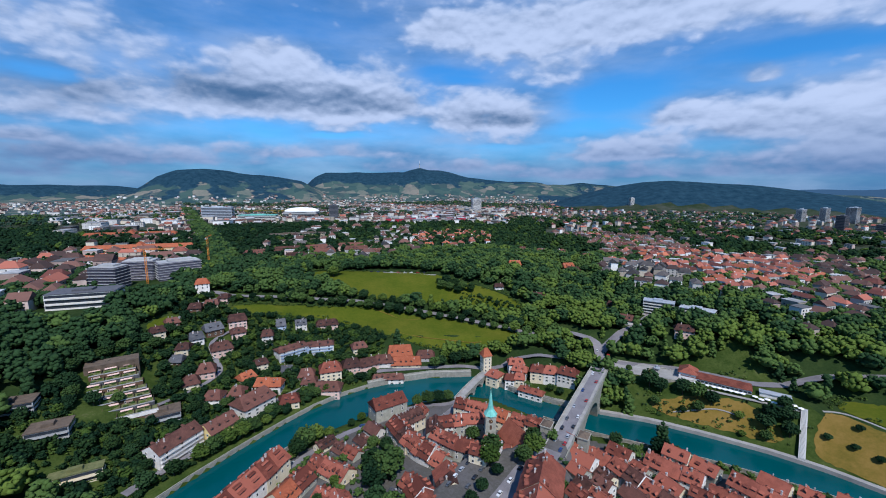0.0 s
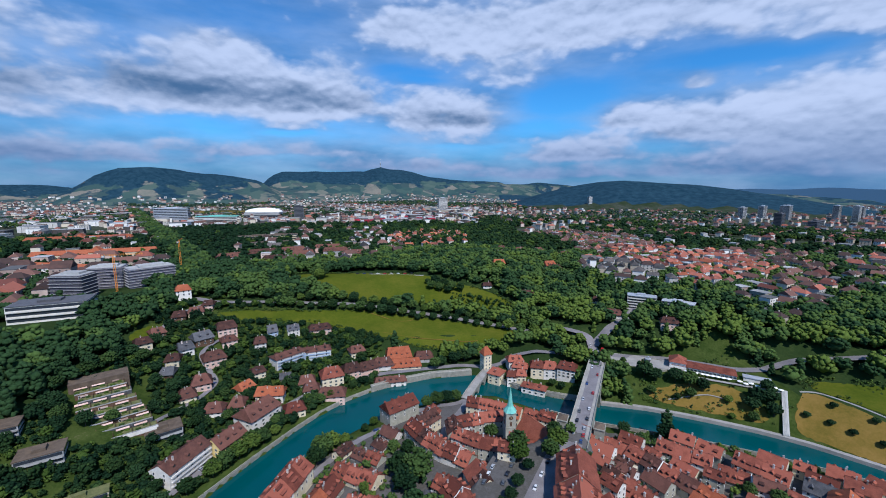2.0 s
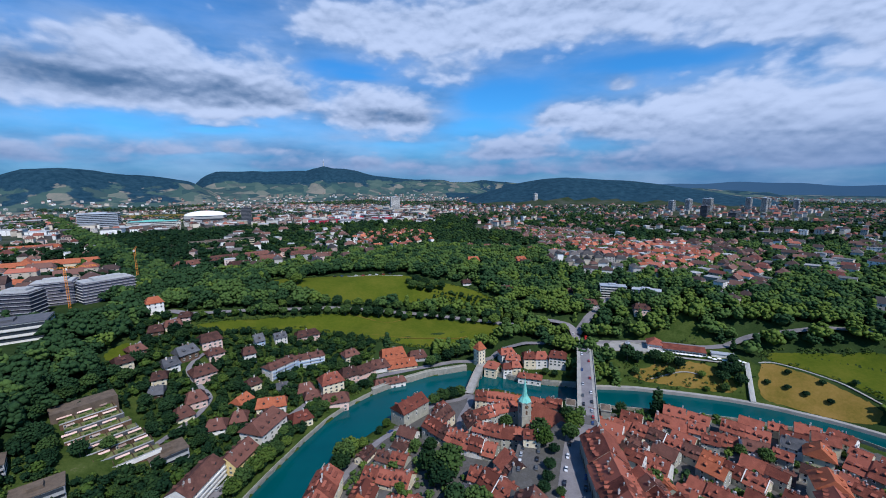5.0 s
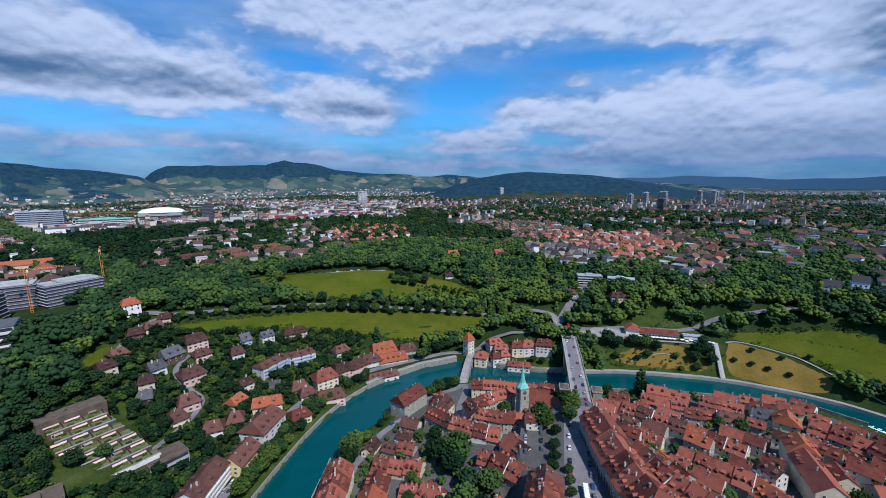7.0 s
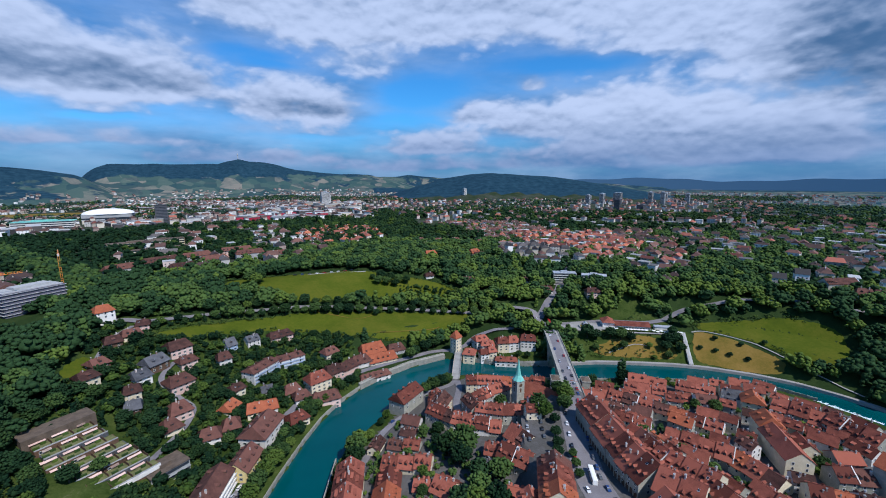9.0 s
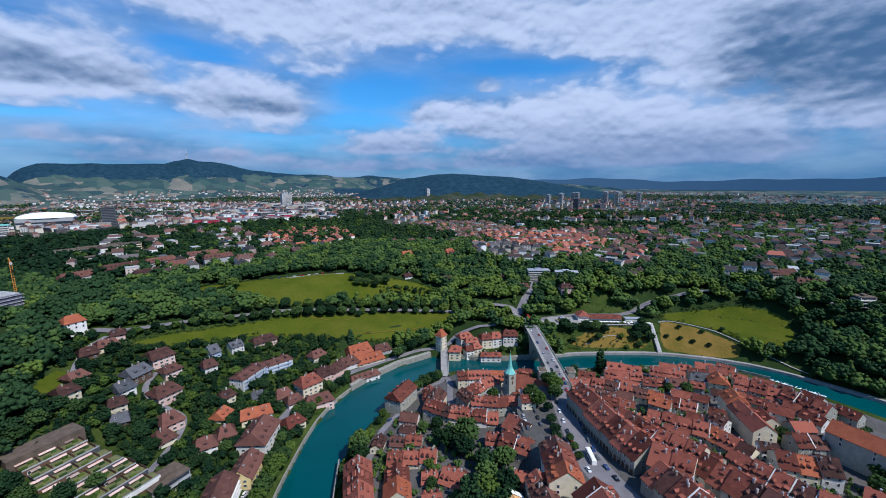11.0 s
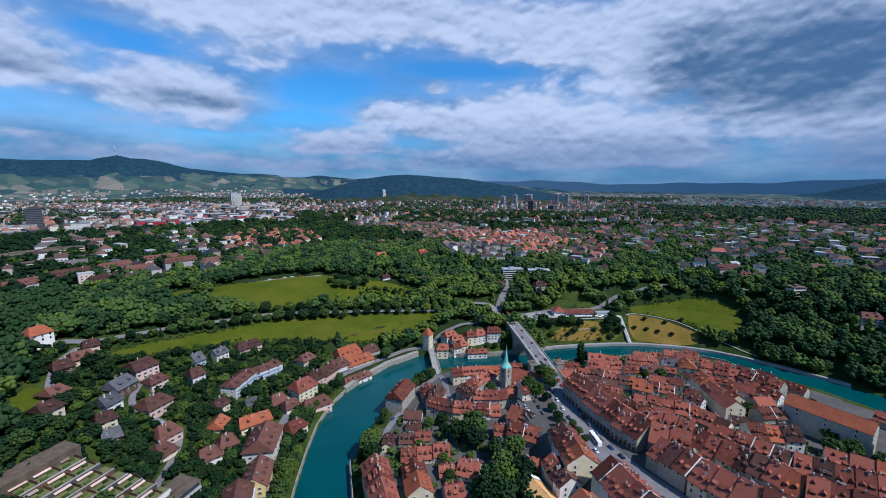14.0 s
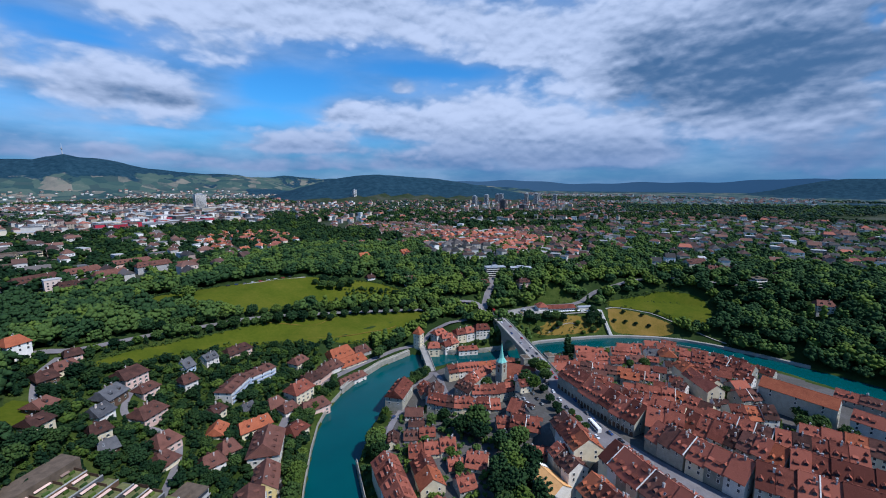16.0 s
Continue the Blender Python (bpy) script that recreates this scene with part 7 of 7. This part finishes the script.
TRUNKS = [trunk_mesh(1), trunk_mesh(2)]
CROWNS = {
    "leafy": [crown_mesh(20 + i, "broad", 230, LEAF) for i in range(4)],
    "light": [crown_mesh(40 + i, "broad", 230, LEAF_LIGHT) for i in range(3)],
    "dark": [crown_mesh(60 + i, "broad", 230, LEAF_DARK) for i in range(3)],
    "poplar": [crown_mesh(80, "tall", 110, LEAF_DARK)],
    "fir": [crown_mesh(90 + i, "fir", 100, LEAF_DARK) for i in range(2)],
    "beech": [crown_mesh(95, "broad", 230, LEAF_RED)],
}
TREE_LABEL = {"leafy": "broad green deciduous tree", "light": "broad tree with light yellow-green leaves", "dark": "dense dark green tree", "poplar": "slender dark poplar by the water", "fir": "dark pointed conifer", "beech": "copper beech with dark red leaves"}
tree_rng = random.Random(5)


def tree(x, y, h, kind="leafy", spread=1.0, where="", group="", z=None):
    base = h1(x, y) if z is None else z
    trunk = new("tree", tree_rng.choice(TRUNKS))
    trunk.matrix_basis = Matrix.Translation((x, y, base)) @ Matrix.Rotation(tree_rng.uniform(0, 6.28), 4, "Z") @ Matrix.Diagonal((h * spread, h * spread, h, 1))
    tagged(trunk, TREE_LABEL[kind] + (" " + where if where else ""), "tree", group)
    part("crown", tree_rng.choice(CROWNS[kind]), trunk)
    return trunk


# by the church and in the yards of the old town
for x, y, h, kind in ((27, 220, 14, "leafy"), (26, 203, 13, "light"), (28, 212, 13, "leafy"), (52, 213, 13, "light"), (45, 205, 11, "leafy"), (54, 222, 11, "leafy"), (66, 246, 10, "dark"), (20, 245, 10, "leafy"), (-31, 208, 19, "leafy"), (-38, 200, 15, "dark"), (-40, 214, 14, "leafy"),
                      (-24, 178, 14, "leafy"), (-34, 184, 13, "dark"), (-40, 172, 15, "leafy"), (-46, 164, 15, "light"), (-54, 168, 15, "dark"), (-56, 156, 15, "dark"), (-44, 152, 14, "dark"), (-36, 160, 15, "dark"), (-50, 142, 13, "dark"), (-62, 146, 13, "light"), (-58, 134, 13, "dark"), (-64, 162, 14, "dark"), (-72, 150, 15, "leafy"), (-36, 236, 9, "leafy"), (-42, 226, 8, "dark"), (-45, 240, 8, "leafy"), (-62, 214, 7, "leafy"), (-60, 204, 7, "light"), (-66, 190, 7, "leafy")):
    tree(x, y, h, kind, 1.0, "in the old town")
for x, y, h, kind in ((-90, 244, 15, "leafy"), (-86, 252, 12, "light"), (-92, 236, 13, "leafy"), (-78, 256, 8, "light"), (-12, 300, 12, "leafy"), (-4, 302, 11, "dark"), (4, 305, 10, "leafy"), (-20, 297, 10, "leafy"), (-60, 277, 7, "light"), (-66, 270, 6, "leafy"), (140, 238, 13, "dark"), (146, 232, 11, "dark"), (116, 250, 9, "dark"), (72, 262, 9, "dark")):
    tree(x, y, h, kind, 1.0, "on the inner river bank")
tree(143, 243, 22, "poplar", 1.0)
for x, y, h in ((60, 180, 9), (66, 160, 10), (70, 142, 10), (62, 126, 8), (82, 146, 10), (88, 130, 8), (88, 112, 9), (140, 122, 9), (132, 136, 9), (148, 106, 9), (170, 110, 9), (120, 92, 8), (134, 58, 12), (142, 50, 12), (150, 62, 11), (138, 36, 12), (130, 22, 12), (64, 46, 8), (36, 84, 8), (34, 60, 8), (158, 172, 10), (150, 182, 8)):
    tree(x, y, h, "dark" if (x + y) % 2 else "leafy", 1.0, "in a yard between roofs")
for x, y in ((20, 184), (14, 175), (8, 168), (29, 196)):
    tree(x, y, 6.5, "dark", 1.1, "along the wall of the church square")
for k in range(3):
    tree(6 + 4.6 * k, 149 + 7.6 * k, 5, "leafy", 1.1, "lining the main street", "street trees")
# left bank, along the water
for x, y, h, kind in ((-152, 232, 11, "light"), (-148, 240, 12, "leafy"), (-143, 248, 12, "light"), (-138, 256, 12, "light"), (-133, 263, 11, "leafy"), (-141, 262, 10, "leafy"), (-128, 272, 8, "light"), (-160, 218, 10, "leafy"), (-168, 206, 11, "dark"), (-110, 306, 7, "leafy"), (-98, 318, 8, "light"), (-104, 312, 8, "leafy"), (-82, 334, 8, "leafy"), (-72, 341, 8, "dark"), (-64, 352, 7, "leafy"), (-8, 366, 12, "leafy"), (-2, 370, 11, "dark"), (12, 374, 13, "dark"), (22, 378, 14, "leafy"), (30, 384, 13, "dark"), (2, 384, 11, "light"), (52, 352, 7, "light"), (74, 330, 6, "leafy"), (92, 324, 7, "leafy"), (98, 318, 7, "dark"), (108, 314, 6, "leafy")):
    tree(x, y, h, kind, 1.0, "on the river bank")
# round the terraced flats
for x, y, h, kind in ((-262, 300, 12, "dark"), (-270, 285, 13, "dark"), (-264, 270, 12, "leafy"), (-256, 258, 11, "dark"), (-246, 250, 10, "leafy"), (-208, 300, 10, "dark"), (-202, 288, 9, "leafy"), (-208, 276, 9, "dark"), (-222, 258, 9, "leafy"), (-232, 250, 10, "dark"), (-254, 316, 12, "dark"), (-240, 322, 11, "leafy"), (-228, 316, 10, "dark"), (-276, 300, 13, "dark"), (-274, 316, 13, "leafy"), (-268, 330, 12, "dark")):
    tree(x, y, h, kind, 1.0, "beside the terraced flats")
# the park by the bridge
for x, y, h, kind in ((168, 310, 15, "dark"), (174, 304, 12, "dark"), (188, 298, 13, "dark"), (196, 292, 14, "leafy"), (203, 286, 11, "dark"), (192, 284, 9, "leafy"), (166, 296, 8, "leafy"), (214, 272, 7, "light"), (232, 266, 13, "dark"), (240, 262, 12, "dark"), (226, 262, 12, "dark"), (236, 254, 11, "dark"), (222, 256, 8, "leafy"), (244, 270, 10, "dark"), (210, 262, 5, "light"), (182, 286, 6, "leafy"), (160, 330, 6, "leafy"), (205, 318, 6, "leafy")):
    tree(x, y, h, kind, 1.0, "in the sloping park")
for x, y in ((254, 246), (268, 226), (276, 214), (262, 236), (284, 226), (300, 214), (272, 244)):
    tree(x, y, 4.5, "dark", 1.2, "standing alone on the meadow")
# avenue along the meadow road
line = [(120, 400), (74, 424), (18, 444), (-21, 452), (-102, 461), (-136, 454), (-188, 442)]
for (ax, ay), (bx, by) in zip(line, line[1:]):
    n = int(math.hypot(bx - ax, by - ay) / 10.5)
    for i in range(n):
        for off in (-7, 7):
            u = (i + 0.5) / n
            nx, ny = -(by - ay) / math.hypot(bx - ax, by - ay), (bx - ax) / math.hypot(bx - ax, by - ay)
            tree(ax + (bx - ax) * u + nx * off + tree_rng.uniform(-1, 1), ay + (by - ay) * u + ny * off + tree_rng.uniform(-1, 1), tree_rng.uniform(8.5, 14), tree_rng.choice(("leafy", "leafy", "light", "dark")), tree_rng.uniform(0.85, 1.1), "of the avenue along the meadow", "avenue trees")
for x, y, h, kind in ((14, 500, 14, "leafy"), (4, 506, 14, "dark"), (-2, 498, 12, "leafy"), (8, 494, 12, "leafy"), (18, 490, 11, "leafy"), (24, 496, 13, "leafy"), (34, 494, 12, "leafy"), (-6, 510, 8, "leafy"), (44, 484, 6, "leafy"), (56, 478, 7, "leafy"), (30, 478, 5, "light"), (64, 470, 7, "dark"), (80, 462, 8, "leafy"), (-150, 520, 14, "leafy"), (-142, 512, 15, "light"), (-138, 522, 13, "leafy"), (-22, 440, 8, "dark")):
    tree(x, y, h, kind, 1.0, "on the meadow slope")


def open_ground(x, y, gap):
    d, s, _ = to_line(x, y, OUTER)
    ok = (s > 0) & (d > 5)
    for poly in MEADOWS.values():
        ok &= ~inside(x, y, poly) & (to_line(x, y, poly + poly[:1])[0] > gap + 2)
    for pts, width in ROADS:
        ok &= to_line(x, y, pts)[0] > width / 2 + gap
    return ok & ~taken(x, y, gap)


# garden trees of the left bank, one by one
def west_gardens(x, y):
    return open_ground(x, y, 2.2) & (x < -60) & (x > -262) & (y > 190) & (y < 440)


for x, y in scatter(88, west_gardens, 21, -262, -55, 190, 440, 7.0):
    big = x < -215
    tree(x, y, tree_rng.uniform(8, 14) if big else tree_rng.uniform(4, 9.5), tree_rng.choice(("leafy", "dark", "dark", "fir") if big else ("leafy", "leafy", "light", "dark", "fir")), 1.0, "in a hillside garden", "garden trees")


def pick_leaf(g, spot, n):
    """Leaves darkened on the steep west and east slopes for vignette shade, bright maples by the meadow's end."""
    # dimming towards both sides, put into the leaf colour
    if n > 6 and (spot[0] < -255 or (spot[0] > 262 and spot[1] < 300)) and g.random() < (0.75 if spot[0] < 0 else 0.4):
        return 2
    if n > 6 and math.hypot((spot[0] - 85) / 95, (spot[1] - 415) / 62) < 1 and g.random() < 0.6:
        return 6
    if n > 6 and spot[0] > 170 and abs(spot[1] - (352 - (spot[0] - 190) * 0.52)) < 26 and g.random() < 0.55:
        return 6
    return g.choice(n)


def canopy_points(g, n):
    """Places of clumps on the upper shell of a lobed crown of height 1."""
    u = g.normal(size=(n, 3))
    u[:, 2] = np.abs(u[:, 2]) * 1.1 - 0.35
    u /= np.linalg.norm(u, axis=1)[:, None]
    lobes = g.normal(size=(6, 3))
    lobes /= np.linalg.norm(lobes, axis=1)[:, None]
    bulge = 0.88 + 0.26 * np.max(np.clip(u @ lobes.T, 0, 1) ** 4, axis=1)
    return u * (bulge * g.uniform(0.88, 1.04, n))[:, None] * np.array([0.44, 0.44, 0.38]) + np.array([0, 0, 0.58])


def woods(name, spots, heights, per, base_v, base_f, mat_list, label, seed, spread=1.0):
    g = np.random.default_rng(seed)
    n = len(spots)
    h = g.uniform(*heights, n)
    z = land(spots[:, 0], spots[:, 1])
    v_all, f_all, s_all, k = [], [], [], 0
    for i in range(n):
        fir = g.random() > 0.88
        p = crown_points(g, per, "fir") if fir else canopy_points(g, per)
        if per > 12:
            heart = np.array([[0, 0, 0.5 if fir else 0.56]])
        else:
            heart = np.zeros((0, 3))
        stretch, foot = np.array([spread, spread, 1]), np.array([spots[i, 0], spots[i, 1], z[i] - 0.1 * h[i]])
        size = g.uniform(0.7, 1.35, per) * h[i] * 0.085 * (110 / per) ** 0.4
        v, f = clumps(g, p * h[i] * stretch + foot, size, base_v, base_f, 0.42)
        if len(heart):
            w, q = clumps(g, heart, np.array([h[i]]), ICO_V, ICO_F, 0.16)
            w = (w - heart * 1.0) * ((0.13, 0.13, 0.42) if fir else (0.39, 0.39, 0.4)) * stretch + heart * h[i] + foot
            v, f = np.concatenate([v, w]), np.concatenate([f, q + len(v)])
        v_all.append(v)
        f_all.append(f + k)
        s_all.append(np.full(len(f), pick_leaf(g, spots[i], len(mat_list))))
        k += len(v)
    return tagged(new(name, fast_mesh(name, np.concatenate(v_all), np.concatenate(f_all), mat_list, np.concatenate(s_all))), label, "trees", kind="stuff")


MIXED = [LEAF, LEAF, LEAF_DARK, LEAF_DARK, LEAF, LEAF_DARK, LEAF_LIGHT, LEAF]


def near_woods(x, y):
    az, r = bearing(x, y)
    return open_ground(x, y, 2.5) & (np.hypot(x, y - 150) < 560) & ~((x < -60) & (x > -262) & (y > 190) & (y < 440)) & ~((x > 150) & (x < 262) & (y < 330) & (y > 240)) & ~quarter(x, y) & ~east_town(x, y) & ~((np.abs(x - 40) < 70) & (y < 380)) & ~((x > -110) & (x < -30) & (y > 500) & (y < 560)) & ~((x > -420) & (x < -300) & (y > 415) & (y < 482)) & ~((x > -385) & (x < -305) & (y > 318) & (y < 370)) & ~((x > -330) & (x < -90) & (y > 600) & (y < 760) & (np.sin(x / 9) * np.sin(y / 8) < 0.35))


woods("woodland", scatter(3100, near_woods, 31, -560, 640, -200, 710, 7.3), (11, 19), 38, OCT_V, OCT_F, MIXED, "dense mixed green woodland on the slopes", 32)


woods("garden_thicket", scatter(640, lambda x, y: west_gardens(x, y), 29, -262, -55, 190, 440, 4.2), (3.5, 8.5), 30, OCT_V, OCT_F, MIXED, "thick garden trees and hedges between the villas", 30)


def sparse(x, y):
    return open_ground(x, y, 2.0) & quarter(x, y)


def east_gardens(x, y):
    return land_side(x, y) & east_town(x, y) & ~taken(x, y, 2.5)


woods("suburb_trees", scatter(3000, east_gardens, 133, 380, 1350, -200, 640, 8.5), (7.5, 14), 13, OCT_V, OCT_F, MIXED, "garden trees between the houses of the suburb", 134)


woods("quarter_trees", scatter(900, sparse, 33, 200, 680, 320, 1020, 6.5), (7, 12), 22, OCT_V, OCT_F, MIXED, "garden trees between red-roofed houses", 34)


def mid_woods(x, y):
    az, r = bearing(x, y)
    g = np.sin(x / 75 + 1.5 * np.sin(y / 120)) + np.sin(y / 66 + 1.2 * np.sin(x / 140))
    far = np.hypot(x, y - 150)
    return (far >= 560) & (r < 1500) & (az > -52) & (az < 104) & land_side(x, y) & ~taken(x, y, 2.0) & ~quarter(x, y) & ~east_town(x, y) & ((g > -0.7) | (far < 760) | knoll(x, y) | ((az < 14) & (az > -30))) & ~halls(x, y)


woods("mid_woodland", scatter(4000, mid_woods, 35, -1100, 1500, -300, 1480, 9.5), (11, 19), 15, OCT_V, OCT_F, MIXED, "broad belts of trees between suburban houses", 36)


# the long straight avenue towards the stadium
g_av = np.random.default_rng(61)
run = np.linspace(0, 1, 150)
avenue = np.concatenate([np.stack([-298 - 937 * run + off * 0.83, 553 + 1389 * run + off * 0.56], 1) for off in (-13, -5, 5, 13)]) + g_av.uniform(-1.5, 1.5, (600, 2))
avenue = avenue[~taken(avenue[:, 0], avenue[:, 1], 2.0)]
woods("long_avenue", avenue, (15, 20), 15, OCT_V, OCT_F, [LEAF, LEAF_DARK, LEAF], "straight avenue of tall bright green trees", 62)


def far_woods(x, y):
    az, r = bearing(x, y)
    g = np.sin(x / 260 + 2 * np.sin(y / 410)) + np.sin(y / 190 + 1.7 * np.sin(x / 350))
    return (np.hypot((x + 830) / 300, (y - 1880) / 190) > 1) & (r >= 1500) & (r < 3000) & (az > -50) & (az < 100) & (g > 0.1) & (hills(x, y) < 5) & ~taken(x, y, 3.0)


woods("far_woodland", scatter(3600, far_woods, 37, -2300, 3000, -300, 3000, 14), (11, 20), 8, OCT_V, OCT_F, [HAZY_LEAF, HAZY_LEAF, LEAF], "distant woods and tree belts", 38, 1.5)

def hedge_ground(x, y):
    near = np.zeros(len(x), bool)
    for name in ("upper", "lower", "right"):
        poly = MEADOWS[name]
        near |= to_line(x, y, poly + poly[:1])[0] < 2.6
    for pts, width in ROADS:
        near &= to_line(x, y, pts)[0] > width / 2 + 1.5
    return near


woods("meadow_hedges", scatter(900, hedge_ground, 51, -240, 360, 180, 560, 1.7), (1.2, 3.4), 9, OCT_V, OCT_F, [LEAF, LEAF_LIGHT, LEAF], "bushes and hedges along the meadow edges", 52, 1.4)


woods("meadow_bushes", scatter(70, lambda x, y: inside(x, y, [(22, 492), (70, 482), (98, 458), (58, 458), (20, 470)]), 55, 18, 100, 455, 495, 4.0), (1.8, 4.5), 13, OCT_V, OCT_F, [LEAF, LEAF_LIGHT, LEAF], "round bushes dotted over the steep meadow", 56, 1.3)


def yard_ground(x, y):
    d, s, _ = to_line(x, y, INNER)
    ok = (s < 0) & (d > 3) & ~taken(x, y, 0.8)
    for pts, width in ROADS:
        ok &= to_line(x, y, pts)[0] > width / 2 + 1.2
    return ok & (((x < -22) & (y < 262)) | ((x > 60) & (np.sin(x / 11) * np.sin(y / 13) > 0.0)))


woods("yard_greenery", scatter(700, yard_ground, 57, -125, 230, 60, 262, 2.4), (1.6, 5.0), 14, OCT_V, OCT_F, [LEAF, LEAF_LIGHT, LEAF_DARK, LEAF], "bushes and small trees in the old town yards", 58, 1.1)

# shrubs in gardens and on the park slope
def shrub_ground(x, y):
    return (open_ground(x, y, 0.6) | inside(x, y, MEADOWS["park"])) & (((x < -60) & (x > -262) & (y > 190) & (y < 430)) | ((x > 150) & (x < 250) & (y > 240) & (y < 320)))


woods("shrubs", scatter(900, shrub_ground, 41, -262, 250, 190, 430, 2.5), (1.2, 3.2), 10, OCT_V, OCT_F, [LEAF, LEAF_LIGHT, LEAF_DARK], "garden shrubs and hedges on the slope", 42, 1.3)


# ---- vehicles ----
def car_kit():
    body = Soup()
    prof = [(-2.1, 0.35), (-2.15, 0.8), (-1.9, 0.95), (1.0, 0.95), (2.0, 0.75), (2.15, 0.4), (2.1, 0.3), (-2.0, 0.3)]
    n = len(prof)
    body.poly([(x, -0.86, z) for x, z in prof] + [(x, 0.86, z) for x, z in prof], [tuple(range(n)), tuple(range(2 * n - 1, n - 1, -1))] + [((i + 1) % n, i, n + i, n + (i + 1) % n) for i in range(n)])
    cabin = Soup().poly([(-1.8, -0.8, 0.93), (1.0, -0.8, 0.93), (0.35, -0.66, 1.42), (-1.3, -0.66, 1.42), (-1.8, 0.8, 0.93), (1.0, 0.8, 0.93), (0.35, 0.66, 1.42), (-1.3, 0.66, 1.42)], [(0, 1, 2, 3), (5, 4, 7, 6), (1, 5, 6, 2), (4, 0, 3, 7)]).mesh("glazing", [GLASS])
    roof = Soup().poly([(0.4, -0.68, 1.43), (0.4, 0.68, 1.43), (-1.35, 0.68, 1.43), (-1.35, -0.68, 1.43), (0.3, -0.6, 1.5), (0.3, 0.6, 1.5), (-1.25, 0.6, 1.5), (-1.25, -0.6, 1.5)], [(4, 5, 6, 7), (0, 1, 5, 4), (1, 2, 6, 5), (2, 3, 7, 6), (3, 0, 4, 7)])
    wheel = Soup().tube(0, 0, -0.1, 0.1, 0.32, 0.32, 12).mesh("wheel", [RUBBER])
    kits = []
    for mat in CAR_COLOURS:
        kits.append((body.mesh("body", [mat]), cabin, roof.mesh("roof", [mat]), wheel))
    return kits


CARS = car_kit()
NAMES = ("white", "black", "silver", "blue", "red", "grey")


def car(x, y, z, turn, colour, where):
    top = tagged(anchor("car", x, y, z, turn), NAMES[colour] + " passenger car " + where, "car", "cars")
    body, cabin, roof, wheel = CARS[colour]
    part("body", body, top)
    part("glazing", cabin, top)
    part("roof", roof, top)
    for a in (-1.35, 1.35):
        for b in (-0.8, 0.8):
            part("wheel", wheel, top, m=Matrix.Translation((a, b, 0.32)) @ Matrix.Rotation(math.pi / 2, 4, "X"))


car_rng = random.Random(9)
c, s = math.cos(BRIDGE_TURN), math.sin(BRIDGE_TURN)
for along, lane in ((6, -2.4), (13, -3), (14, 3), (21, -2.6), (28, 2.8), (33, -3), (40, 3), (46, -2.8), (58, 2.8), (70, -2.7), (84, 3), (104, -2.8), (118, 2.7), (132, -3)):
    car(64 + c * along - s * lane, 214 + s * along + c * lane, BRIDGE_Z(along) + 0.25, BRIDGE_TURN + (0 if lane < 0 else math.pi), car_rng.randrange(6), "driving on the bridge")


def along_road(k, spots, off, where, lift=0.13):
    pts, width = ROADS[k]
    seg = [math.hypot(b[0] - a[0], b[1] - a[1]) for a, b in zip(pts, pts[1:])]
    for sp in spots:
        d = sp
        for (ax, ay), (bx, by), q in zip(pts, pts[1:], seg):
            if d <= q:
                t = math.atan2(by - ay, bx - ax)
                x, y = ax + (bx - ax) * d / q - math.sin(t) * off, ay + (by - ay) * d / q + math.cos(t) * off
                car(x, y, h1(x, y) + lift + 0.1, t, car_rng.randrange(6), where)
                break
            d -= q


along_road(7, range(8, 110, 9), 5.2, "parked along the main street")
along_road(7, range(14, 130, 12), -5.2, "parked in the shade of the arcades")
along_road(10, range(6, 60, 7), 4.6, "parked beside the church")
along_road(10, range(10, 40, 8), -4.6, "parked beside the church")
along_road(8, (20, 31, 42, 70, 96), 1.8, "parked on the lane by the river row")
along_road(3, (28, 40, 47, 66, 92, 106, 160), 1.6, "parked on the river lane")
along_road(0, (16, 40), 2, "on the road above the bridge")
along_road(6, (60, 68, 84), 1.2, "parked on the garden lane")
for k in range(9):
    x, y = -98 + 9 * k, 540.5 - 0.1 * k
    car(x, y, h1(x, y) + 0.3, 0.05, car_rng.randrange(6), "parked on the gravel terrace")
for k in range(7):
    x, y = -158 + 2.2 * k, 236 + 3.4 * k
    car(x, y, h1(x, y) + 0.25, 0.35, car_rng.randrange(6), "parked below the white block")


def bus(x, y, z, turn, mat, label, L=12.0):
    top = tagged(anchor("bus", x, y, z, turn), label, "bus")
    part("body", Soup().box(-L / 2, L / 2, -1.25, 1.25, 0.35, 3.0).box(-L / 2 + 0.6, L / 2 - 1, -1.05, 1.05, 3.0, 3.2).mesh("body", [mat]), top)
    part("glazing", Soup().box(-L / 2 + 0.5, L / 2 + 0.02, -1.28, 1.28, 1.4, 2.5).mesh("glazing", [GLASS]), top)
    for a in (-L / 2 + 2.4, L / 2 - 2.6):
        for b in (-1.15, 1.15):
            part("wheel", Soup().tube(0, 0, -0.15, 0.15, 0.48, 0.48, 12).mesh("wheel", [RUBBER]), top, m=Matrix.Translation((a, b, 0.48)) @ Matrix.Rotation(math.pi / 2, 4, "X"))


bus(147, 345, BRIDGE_Z(BRIDGE_RUN) + 0.3, BRIDGE_TURN, CAR_COLOURS[4], "red town bus at the bridge head", 16)
bus(12, 146, h1(12, 146) + 0.3, math.atan2(24, 15), CANVAS.copy(), "white coach standing on the main street")
bus(-136, 296, h1(-136, 296) + 0.2, math.atan2(18, 10), CAR_COLOURS[0], "white delivery van on the river lane", 6)
